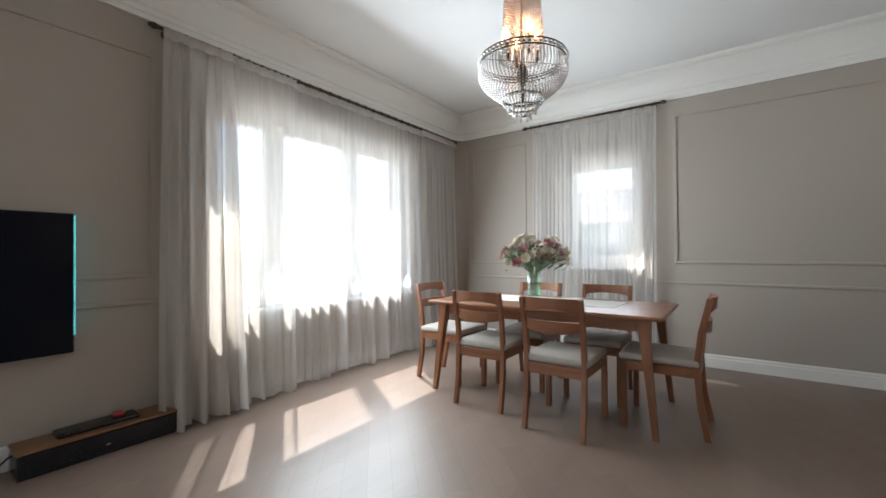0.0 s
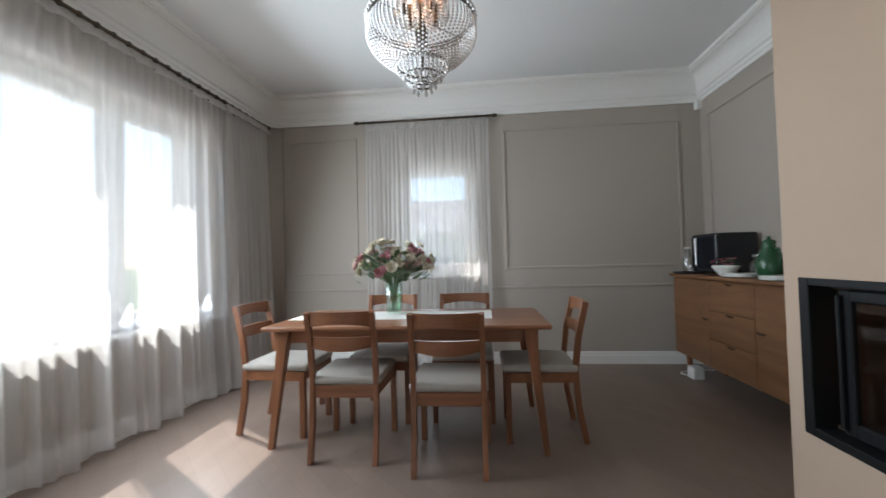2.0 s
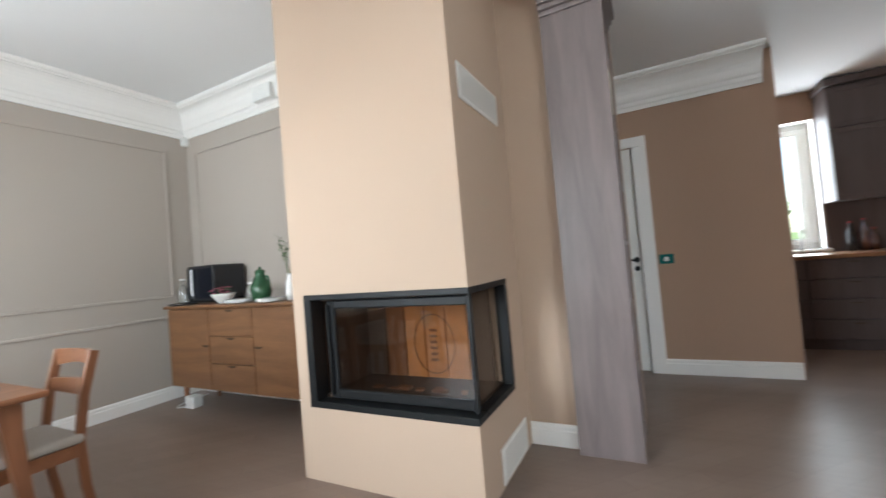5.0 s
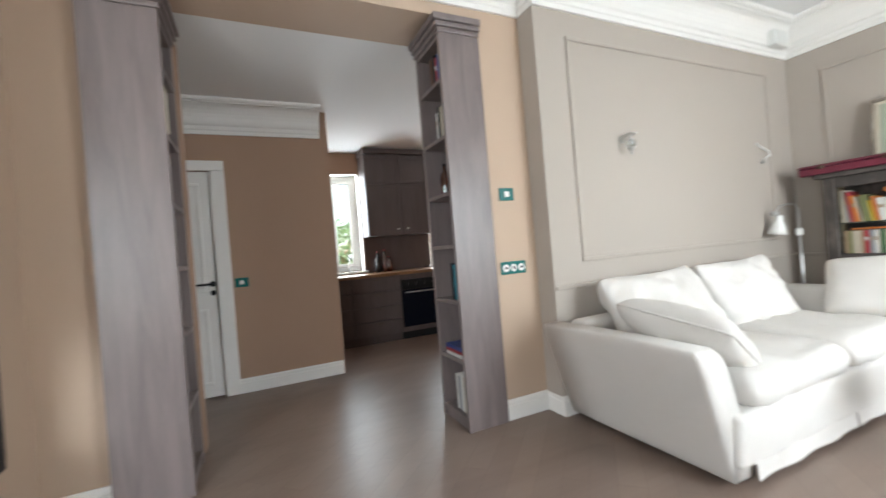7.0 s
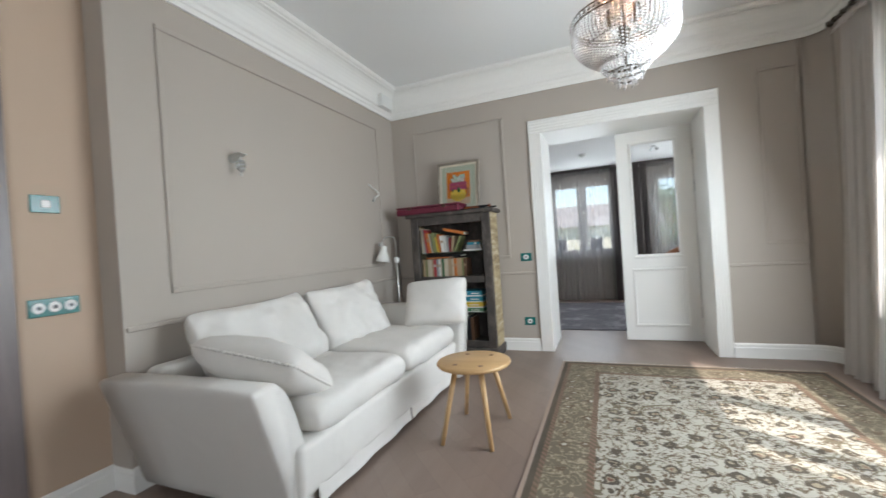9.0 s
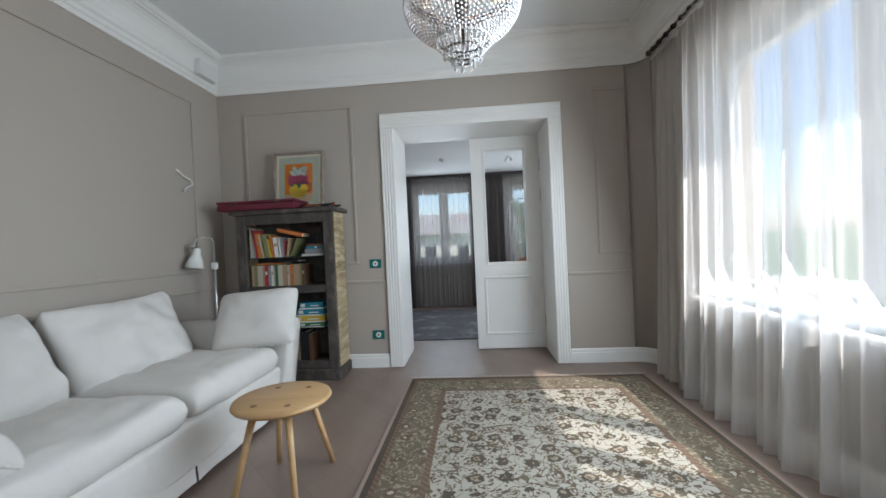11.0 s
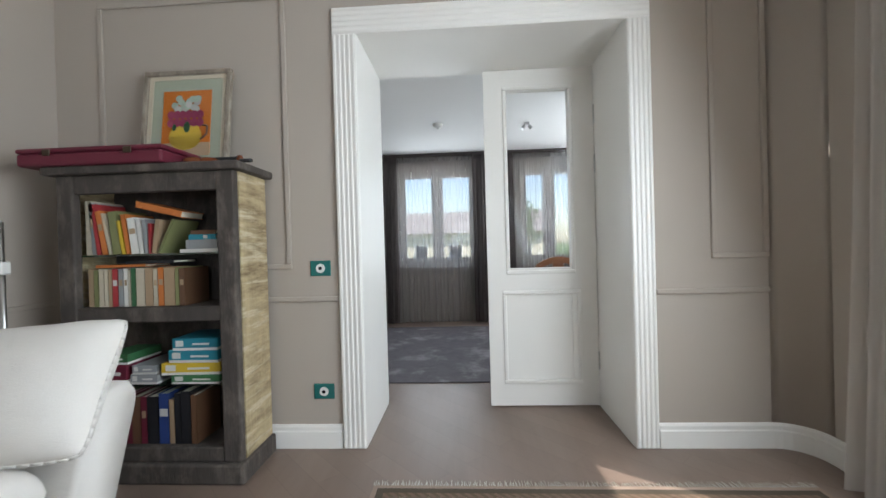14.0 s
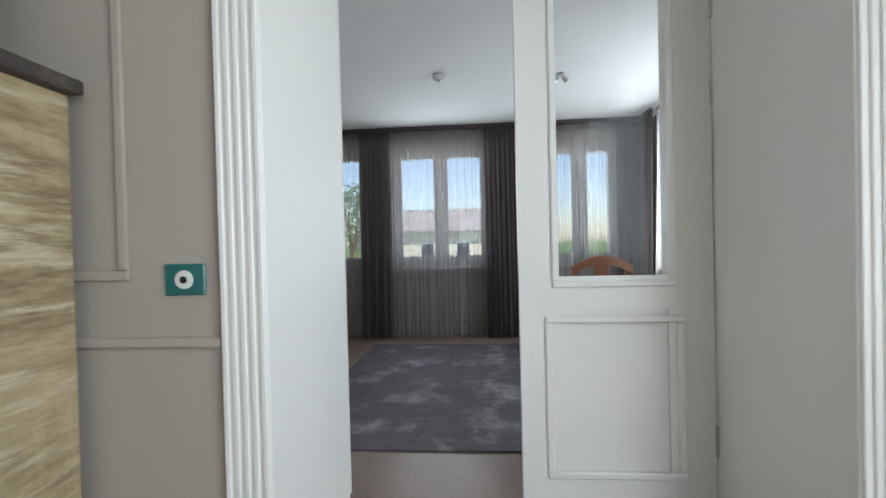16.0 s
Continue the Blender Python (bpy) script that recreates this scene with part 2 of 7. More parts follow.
M["teal"] = material("teal_glass_plate", (0.02, 0.14, 0.13), 0.15, var=0.08, bump=0.0)
M["plate_white"] = material("white_switch_plastic", (0.75, 0.75, 0.72), 0.35, var=0.02, bump=0.0)
M["crystal"] = crystal("crystal_bead")
M["bulb"] = emitter("warm_candle_bulb", (1.0, 0.50, 0.22), 24.0)
M["vase"] = glass("vase_glass", (0.90, 0.97, 0.94), 0.0, 0.14)
M["leaf"] = material("leaf_green", (0.055, 0.11, 0.03), 0.5, var=0.3, scale=30, bump=0.0)
M["bright_ground"] = material("pale_fill_ground", (0.52, 0.50, 0.46), 0.9, var=0.08, scale=0.8, fine=30, bump=0.1)
M["grass"] = material("lawn", (0.07, 0.12, 0.03), 0.9, var=0.3, scale=0.4, bump=0.1)
M["plaster"] = material("pale_render_facade", (0.62, 0.58, 0.50), 0.9, var=0.06, scale=0.6, bump=0.1)
M["roof"] = material("grey_roof_sheet", (0.20, 0.19, 0.19), 0.7, var=0.1, bump=0.05)


# ---- mesh helpers ----
def bx(bm, x0, x1, y0, y1, z0, z1, bevel=0.0, seg=1):
    """Adds a box, with bevelled edges if asked."""
    g = bmesh.ops.create_cube(bm, size=1.0)["verts"]
    bmesh.ops.scale(bm, vec=(abs(x1 - x0), abs(y1 - y0), abs(z1 - z0)), verts=g)
    bmesh.ops.translate(bm, vec=((x0 + x1) / 2, (y0 + y1) / 2, (z0 + z1) / 2), verts=g)
    if bevel:
        edges = list({e for v in g for e in v.link_edges})
        bmesh.ops.bevel(bm, geom=edges, offset=bevel, segments=seg, affect="EDGES", profile=0.5)
    return bm


def box(x0, x1, y0, y1, z0, z1, bevel=0.0, seg=1):
    return bx(bmesh.new(), x0, x1, y0, y1, z0, z1, bevel, seg)


def tube(bm, p0, p1, r0, r1=None, seg=12):
    """Adds a tapered round bar between two points."""
    p0, p1 = Vector(p0), Vector(p1)
    r1 = r0 if r1 is None else r1
    m = Matrix.Translation((p0 + p1) / 2) @ (p1 - p0).to_track_quat("Z", "Y").to_matrix().to_4x4()
    bmesh.ops.create_cone(bm, cap_ends=True, segments=seg, radius1=r0, radius2=r1, depth=(p1 - p0).length, matrix=m)
    return bm


def lathe(bm, profile, seg=24, at=(0, 0, 0), caps=True):
    """Adds a turned body from (radius, height) pairs."""
    rings = []
    for r, z in profile:
        rings.append([bm.verts.new((at[0] + r * math.cos(2 * math.pi * i / seg), at[1] + r * math.sin(2 * math.pi * i / seg), at[2] + z)) for i in range(seg)])
    for a, b in zip(rings, rings[1:]):
        for i in range(seg):
            bm.faces.new((a[i], a[(i + 1) % seg], b[(i + 1) % seg], b[i]))
    if caps and profile[0][0] > 1e-4:
        bm.faces.new(rings[0][::-1])
    if caps and profile[-1][0] > 1e-4:
        bm.faces.new(rings[-1])
    return bm


def loft(bm, sections):
    """Adds a solid through closed sections with equally many points."""
    rings = [[bm.verts.new(p) for p in s] for s in sections]
    k = len(rings[0])
    for a, b in zip(rings, rings[1:]):
        for i in range(k):
            bm.faces.new((a[i], a[(i + 1) % k], b[(i + 1) % k], b[i]))
    bm.faces.new(rings[0][::-1]), bm.faces.new(rings[-1])
    return bm


def bar(bm, points, w, d, side=(0, 1, 0)):
    """Adds a bent bar of rectangular section through points; w along the side vector, d across."""
    side, secs, pts = Vector(side).normalized(), [], [Vector(p) for p in points]
    for i, p in enumerate(pts):
        way = (pts[min(i + 1, len(pts) - 1)] - pts[max(i - 1, 0)]).normalized()
        up = way.cross(side).normalized()
        secs.append([p + side * (w / 2) * a + up * (d / 2) * b for a, b in ((-1, -1), (1, -1), (1, 1), (-1, 1))])
    return loft(bm, secs)


def finish(name, bm, mat, smooth=False):
    bmesh.ops.recalc_face_normals(bm, faces=bm.faces)
    me = bpy.data.meshes.new(name)
    bm.to_mesh(me)
    bm.free()
    me.materials.append(mat)
    if smooth:
        for p in me.polygons:
            p.use_smooth = True
    return new(name, me)


def part(name, bm, mat, parent, label="", smooth=False):
    ob = finish(name, bm, mat, smooth)
    ob.parent = parent
    if label:
        ob["label"] = label
    return ob


def thing(name, label, category, at=(0, 0, 0), group="", turn=0):
    ob = new(name)
    ob.empty_display_size = 0.1
    ob.matrix_basis = pose(*at, 0, 0, turn)
    return tagged(ob, label, category, group)


def solid(name, bm, mat, label, category, group="", smooth=False):
    return tagged(finish(name, bm, mat, smooth), label, category, group)


def structure(name, bm, mat, label="", category="", smooth=False):
    return tagged(finish(name, bm, mat, smooth), label, category, kind="structure")


def bezier_tube(bm, pts, r, seg=8):
    """Adds a round wire through points."""
    for a, b in zip(pts, pts[1:]):
        tube(bm, a, b, r, r, seg)
    return bm


# ---- plan (metres) ----
W, E, N, S = -2.66, 2.08, 5.245, -4.235
SOFA, NICHE, HEARTH = 1.42, 1.585, 1.85
CEIL, HALLC = 3.035, 2.64
CORN = 2.72


def wall_cells(bm, axis, at0, at1, a0, a1, z0, z1, holes=()):
    """A wall from at0 to at1 across, a0 to a1 along, with rectangular holes (a0, a1, z0, z1)."""
    ua = sorted({a0, a1, *[h[0] for h in holes], *[h[1] for h in holes]})
    uz = sorted({z0, z1, *[h[2] for h in holes], *[h[3] for h in holes]})
    for p, q in zip(ua, ua[1:]):
        for r, s in zip(uz, uz[1:]):
            if any(h[0] <= p and q <= h[1] and h[2] <= r and s <= h[3] for h in holes):
                continue
            if axis == "x":
                bx(bm, at0, at1, p, q, r, s)
            else:
                bx(bm, p, q, at0, at1, r, s)
    bmesh.ops.remove_doubles(bm, verts=bm.verts, dist=1e-5)
    return bm


W1, W2 = (1.90, 4.25, 0.70, 2.36), (-3.42, -1.17, 0.70, 2.36)
NW = (-1.16, -0.30, 0.98, 2.22)
DOOR = (-1.795, -0.323, 0.0, 2.30)
structure("floor", box(-3.2, 5.2, -8.6, 5.6, -0.12, 0.0), M["floor"], "brown stained wooden floor with a soft sheen", "floor")
structure("ceiling", box(-3.2, 2.0, S + 0.0, 5.6, CEIL, CEIL + 0.15), M["ceiling"], "smooth white painted ceiling", "ceiling")
structure("ceiling_hall", box(2.001, 5.2, -2.6, 2.6, HALLC, HALLC + 0.12), M["ceiling"], "lower white ceiling of hall and kitchen", "ceiling")
structure("wall_west", wall_cells(bmesh.new(), "x", W - 0.42, W, S - 0.05, N + 0.3, 0, CEIL, (W1, W2)), M["wall"], "taupe painted wall with two wide windows", "wall")
structure("wall_north", wall_cells(bmesh.new(), "y", N, N + 0.4, W - 0.42, E + 0.3, 0, CEIL, (NW,)), M["wall"], "taupe painted wall with a small window", "wall")
structure("wall_east_dining", box(E, E + 0.3, 2.55, N, 0, CEIL), M["wall"], "taupe painted wall behind the sideboard", "wall")
structure("wall_south", wall_cells(bmesh.new(), "y", S - 0.62, S, W - 0.42, 2.0, 0, CEIL, (DOOR,)), M["wall"], "taupe painted wall with a deep double doorway", "wall")
structure("wall_sofa", box(SOFA, 2.0, S, -1.20, 0, CEIL), M["wall"], "taupe painted panelled wall behind the sofa", "wall")
bm = bmesh.new()
bx(bm, NICHE, 2.0, -1.21, -0.86, 0, CEIL)
bx(bm, NICHE, 2.0, -0.86, 1.28, HALLC, CEIL)
structure("wall_passage_south", bm, M["peach"], "ochre painted wall and lintel beside the passage", "wall")
structure("wall_passage_north", box(HEARTH, 2.3, 1.28, 1.66, 0, CEIL), M["peach"], "ochre painted wall beside the hearth", "wall")
# rounded inner corners of the window wall
for y, sgn in ((N, 1), (S, -1)):
    bm, r = bmesh.new(), 0.17
    sec = [(W + r - r * math.cos(a), y - sgn * (r - r * math.sin(a))) for a in [radians(x * 15) for x in range(7)]]
    sec.append((W - 0.01, y + sgn * 0.01))
    loft(bm, [[(px, py, z) for px, py in sec] for z in (0, CEIL)])
    structure("wall_corner", bm, M["wall"], "rounded plaster corner of the window wall", "wall", True)


def cornice(name, path, label, z0=CORN, top=CEIL, depth=0.18):
    """A moulded cornice swept along a plan path; the room lies to the left of the path."""
    h = top - z0
    prof = [(0.0, 0.0), (0.018, 0.0), (0.022, 0.03), (0.03, 0.04), (0.03, 0.07), (0.045, 0.085), (0.05, 0.12 * h / 0.34)]
    for i in range(7):
        a = radians(15 * i)
        prof.append((0.055 + (depth - 0.085) * (1 - math.cos(a)), (0.40 + 0.45 * math.sin(a)) * h))
    prof += [(depth - 0.03, 0.88 * h), (depth - 0.01, 0.90 * h), (depth, 0.94 * h), (depth, h), (0.0, h)]
    bm, secs = bmesh.new(), []
    pts = [Vector((p[0], p[1], 0)) for p in path]
    for i, p in enumerate(pts):
        d1 = (pts[i] - pts[i - 1]).normalized() if i else None
        d2 = (pts[i + 1] - pts[i]).normalized() if i < len(pts) - 1 else None
        n1 = Vector((-d1.y, d1.x, 0)) if d1 else None
        n2 = Vector((-d2.y, d2.x, 0)) if d2 else None
        if n1 and n2:
            nn = (n1 + n2).normalized()
            nn = nn / max(0.3, nn.dot(n1))
        else:
            nn = n1 or n2
        secs.append([(p.x + nn.x * o, p.y + nn.y * o, z0 + z) for o, z in prof])
    loft(bm, secs)
    return structure(name, bm, M["white"], label, "cornice")


def rounded(cx, cy, r, a0, a1, n=6):
    return [(cx + r * math.cos(radians(a0 + (a1 - a0) * i / n)), cy + r * math.sin(radians(a0 + (a1 - a0) * i / n))) for i in range(n + 1)]


R = 0.17
cornice("cornice", [(-0.6, S), (SOFA, S), (SOFA, -1.21), (NICHE, -1.21), (NICHE, 1.30)], "moulded white plaster cornice")
cornice("cornice", [(E, 2.66), (E, N), (-0.6, N)], "moulded white plaster cornice")
cornice("cornice", [(-0.6, N), *rounded(W + R, N - R, R, 90, 180), *rounded(W + R, S + R, R, 180, 270), (-0.6, S)], "moulded white plaster cornice over the windows")
cornice("cornice_hall", [(3.47, 2.4), (3.47, -0.10)][::-1], "moulded white cornice of the hall", 2.37, HALLC, 0.22)


def baseboard(path, h=0.13, t=0.018):
    """A stepped skirting board swept along a plan path; the room lies to the left."""
    prof = [(0.0, 0.0), (t, 0.0), (t, h * 0.70), (t * 0.72, h * 0.75), (t * 0.72, h * 0.9), (t * 0.4, h), (0.0, h)]
    bm, secs = bmesh.new(), []
    pts = [Vector((p[0], p[1], 0)) for p in path]
    for i, p in enumerate(pts):
        d1 = (pts[i] - pts[i - 1]).normalized() if i else None
        d2 = (pts[i + 1] - pts[i]).normalized() if i < len(pts) - 1 else None
        n1 = Vector((-d1.y, d1.x, 0)) if d1 else None
        n2 = Vector((-d2.y, d2.x, 0)) if d2 else None
        nn = (n1 + n2).normalized() if n1 and n2 else (n1 or n2)
        if n1 and n2:
            nn = nn / max(0.3, nn.dot(n1))
        secs.append([(p.x + nn.x * o, p.y + nn.y * o, z) for o, z in prof])
    loft(bm, secs)
    return structure("baseboard", bm, M["white"], "white stepped wooden skirting board", "baseboard")


baseboard([(-0.2, S), (SOFA, S), (SOFA, -1.21), (NICHE, -1.21), (NICHE, -0.855)])
baseboard([(E, 2.67), (E, N), *rounded(W + R, N - R, R, 90, 180), *rounded(W + R, S + R, R, 180, 270), (-1.91, S)])
baseboard([(HEARTH, 1.28), (HEARTH, 1.565)])
baseboard([(3.47, -0.16), (3.47, 0.785)])


# ---- wall mouldings ----
def moulding(a0, a1, z0, z1, axis, at, into, name="wall_panel_frame"):
    """A rectangular frame of slim beading planted on a wall."""
    w, d = 0.028, 0.014
    fr = tagged(new(name), "slim beading frame painted like the wall", "trim", kind="structure")
    for p, q, r, s in ((a0, a1, z1 - w, z1), (a0, a1, z0, z0 + w), (a0, a0 + w, z0 + w, z1 - w), (a1 - w, a1, z0 + w, z1 - w)):
        lo, hi = sorted((at, at + into * d))
        bm = box(lo, hi, p, q, r, s, 0.005, 2) if axis == "x" else box(p, q, lo, hi, r, s, 0.005, 2)
        part("beading", bm, M["wall_light"], fr)
    return fr


def rail(a0, a1, z, axis, at, into):
    lo, hi = sorted((at, at + into * 0.016))
    bm = box(lo, hi, a0, a1, z - 0.014, z + 0.014, 0.006, 2) if axis == "x" else box(a0, a1, lo, hi, z - 0.014, z + 0.014, 0.006, 2)
    return structure("chair_rail", bm, M["wall_light"], "slim chair rail painted like the wall", "trim")


moulding(-2.42, -1.62, 1.0, 2.55, "y", N, -1)
moulding(0.02, 1.86, 1.02, 2.56, "y", N, -1)
rail(W + R, E, 0.825, "y", N, -1)
moulding(0.06, 1.15, 1.0, 2.53, "y", S, 1)
moulding(-2.49, -2.20, 1.0, 2.53, "y", S, 1)
rail(-0.20, SOFA, 0.83, "y", S, 1)
rail(W + R, -1.91, 0.83, "y", S, 1)
moulding(-3.87, -1.46, 1.0, 2.55, "x", SOFA, -1)
rail(S, -1.21, 0.84, "x", SOFA, -1)
moulding(-0.50, 1.53, 1.0, 2.50, "x", W, 1)
rail(-1.0, 1.84, 0.84, "x", W, 1)
moulding(2.80, 5.10, 1.02, 2.56, "x", E, -1)
rail(2.67, N, 0.825, "x", E, -1)


# ---- windows ----
def window(name, axis, at, out, a0, a1, z0, z1, sashes, label):
    """A white framed window set into the wall; out is the outward sign."""
    win = tagged(new(name), label, "window", kind="structure")

    def bb(p, q, d0, d1, r, s, bevel=0.006):
        lo, hi = sorted((at + out * d0, at + out * d1))
        return box(lo, hi, p, q, r, s, bevel) if axis == "x" else box(p, q, lo, hi, r, s, bevel)

    f = 0.06
    for p, q, r, s in ((a0, a1, z1 - f, z1), (a0, a1, z0, z0 + f), (a0, a0 + f, z0 + f, z1 - f), (a1 - f, a1, z0 + f, z1 - f)):
        part("window_frame", bb(p, q, 0.17, 0.25, r, s), M["white"], win)
    edges = [a0 + f + (a1 - a0 - 2 * f) * k for k in sashes]
    for i, (p, q) in enumerate(zip(edges, edges[1:])):
        if i:
            part("mullion", bb(p - 0.03, p + 0.03, 0.165, 0.255, z0 + f, z1 - f), M["white"], win)
            p += 0.03
        if i < len(edges) - 2:
            q -= 0.03
        g = 0.055
        sash = part("sash", bb(p, q, 0.16, 0.24, z1 - f - g, z1 - f), M["white"], win)
        part("sash_rail", bb(p, q, 0.16, 0.24, z0 + f, z0 + f + g), M["white"], sash)
        part("sash_stile", bb(p, p + g, 0.16, 0.24, z0 + f + g, z1 - f - g), M["white"], sash)
        part("sash_stile", bb(q - g, q, 0.16, 0.24, z0 + f + g, z1 - f - g), M["white"], sash)
        pane = part("pane", bb(p + g, q - g, 0.195, 0.205, z0 + f + g, z1 - f - g, 0), M["glass"], win)
        pane.visible_shadow = False
    part("window_sill", bb(a0 - 0.04, a1 + 0.04, -0.06, 0.17, z0 - 0.035, z0, 0.01), M["white"], win)
    return win


window("window_1", "x", W, -1, *W1, (0, 0.25, 0.65, 1.0), "wide white three-light window behind sheer curtains")
window("window_2", "x", W, -1, *W2, (0, 0.49, 0.76, 1.0), "wide white three-light window behind sheer curtains")
window("window_3", "y", N, 1, *NW, (0, 1.0), "small white window behind a sheer curtain")


# ---- curtains ----
def curtain_sheet(a0, a1, z0, z1, axis, at, into, depth=0.045, folds=14, seed=1, gather=0.0, nz=22, hem=0.0):
    """One hanging cloth with uneven vertical folds that widen towards the hem."""
    rnd = random.Random(seed)
    n = max(40, int((a1 - a0) * 90))
    ph = [rnd.uniform(0, 6.28) for _ in range(6)]
    bm, grid = bmesh.new(), []
    for j in range(nz + 1):
        v = j / nz
        row = []
        for i in range(n + 1):
            u = i / n
            k = 2 * math.pi * folds
            wob = 0.35 * math.sin(2.3 * 2 * math.pi * u + ph[0]) + 0.2 * math.sin(5.1 * 2 * math.pi * u + ph[1])
            f = math.sin(k * (u + 0.012 * wob) + ph[2]) * (0.55 + 0.45 * math.sin(3.7 * 2 * math.pi * u + ph[3]))
            f += 0.45 * math.sin(k * 2.1 * u + ph[4] + 0.7 * v)
            top = math.sin(k * 2.6 * u + ph[5])
            amp = depth * (0.45 + 0.55 * v)
            off = amp * f * min(1, v * 6) + 0.012 * top * max(0, 1 - v * 5)
            a = a0 + (a1 - a0) * u + gather * v * (u - 0.5) + 0.012 * v * math.sin(k * 0.5 * u + ph[1])
            z = z1 + (z0 - z1) * v + (hem * math.sin(3 * 2 * math.pi * u + ph[0]) * v * v * v if hem else 0)
            o = at + into * (0.07 + off + 0.05 * v * v)
            row.append(bm.verts.new((o, a, z) if axis == "x" else (a, o, z)))
        grid.append(row)
    for a, b in zip(grid, grid[1:]):
        for i in range(n):
            bm.faces.new((a[i], a[i + 1], b[i + 1], b[i]))
    return bm


def curtain(label, mat, a0, a1, z0, z1, axis, at, into, folds, seed, depth=0.045, gather=0.0, hem=0.0, group=""):
    bm = curtain_sheet(a0, a1, z0, z1, axis, at, into, depth, folds, seed, gather, 22, hem)
    c = finish("curtain", bm, mat, True)
    tape = curtain_sheet(a0, a1, z1 - 0.07, z1 + 0.02, axis, at + into * 0.006, into, 0.02, folds, seed + 50, 0, 4)
    part("header_tape", tape, mat, c, "", True)
    return tagged(c, label, "curtain", group)


def curtain_rod(a0, a1, z, axis, at, into, label):
    rod = thing("curtain_rod", label, "curtain rod")
    P = (lambda a, o, zz: (at + into * o, a, zz)) if axis == "x" else (lambda a, o, zz: (a, at + into * o, zz))
    part("pole", tube(bmesh.new(), P(a0, 0.09, z), P(a1, 0.09, z), 0.012), M["bronze"], rod, "", True)
    for a, s in ((a0, -1), (a1, 1)):
        bm = bmesh.new()
        tube(bm, P(a, 0.09, z), P(a + s * 0.02, 0.09, z), 0.02, 0.02)
        tube(bm, P(a + s * 0.02, 0.09, z), P(a + s * 0.05, 0.09, z), 0.024, 0.012)
        part("finial", bm, M["bronze"], rod, "", True)
    k = max(2, int((a1 - a0) / 1.1) + 1)
    for i in range(k):
        a = a0 + 0.08 + (a1 - a0 - 0.16) * i / (k - 1)
        bm = bmesh.new()
        tube(bm, P(a, 0.0, z), P(a, 0.09, z), 0.008)
        tube(bm, P(a, 0.0, z), P(a, 0.008, z), 0.03)
        part("bracket", bm, M["bronze"], rod)
    rings = int((a1 - a0) / 0.11)
    for i in range(rings):
        a = a0 + 0.06 + (a1 - a0 - 0.12) * i / (rings - 1)
        bm = bmesh.new()
        tube(bm, P(a - 0.004, 0.09, z), P(a + 0.004, 0.09, z), 0.02, 0.02, 10)
        part("ring", bm, M["bronze"], rod)
    return rod


g1 = "curtains of the living room"
curtain_rod(1.51, 5.02, 2.66, "x", W, 1, "dark bronze curtain rod with rings")
curtain("gathered grey linen drape beside the window", M["drape"], 1.53, 1.98, 0.01, 2.63, "x", W + 0.07, 1, 4, 3, 0.105, 0.07, 0.01, g1)
curtain("half-drawn linen drape letting the window show through", M["drape_thin"], 1.93, 2.54, 0.02, 2.63, "x", W + 0.045, 1, 4, 13, 0.06, -0.05, 0.02, g1)
curtain("wide sheer linen curtain lit from behind", M["sheer"], 2.50, 4.42, 0.035, 2.63, "x", W, 1, 10, 4, 0.055, 0.04, 0.03, g1)
curtain("gathered grey linen drape in the room corner", M["drape"], 4.30, 5.0, 0.01, 2.63, "x", W + 0.03, 1, 8, 5, 0.055, 0, 0, g1)
curtain_rod(-3.88, -0.60, 2.66, "x", W, 1, "dark bronze curtain rod with rings")
curtain("gathered grey linen drape in the room corner", M["drape"], -3.84, -3.36, 0.01, 2.63, "x", W - 0.01, 1, 4, 6, 0.065, 0.02, 0.01, g1)
curtain("wide sheer linen curtain spilling onto the floor", M["sheer"], -3.40, -1.62, 0.012, 2.63, "x", W + 0.02, 1, 10, 7, 0.06, 0.1, 0.01, g1)
curtain("gathered grey linen drape beside the window", M["drape"], -1.74, -0.62, 0.01, 2.63, "x", W + 0.04, 1, 10, 8, 0.06, 0, 0, g1)
curtain_rod(-1.57, -0.08, 2.69, "y", N, -1, "short dark bronze curtain rod")
curtain("sheer linen curtain over the small window", M["sheer"], -1.50, -0.13, 0.01, 2.66, "y", N, -1, 13, 9, 0.04, 0.0, 0, g1)


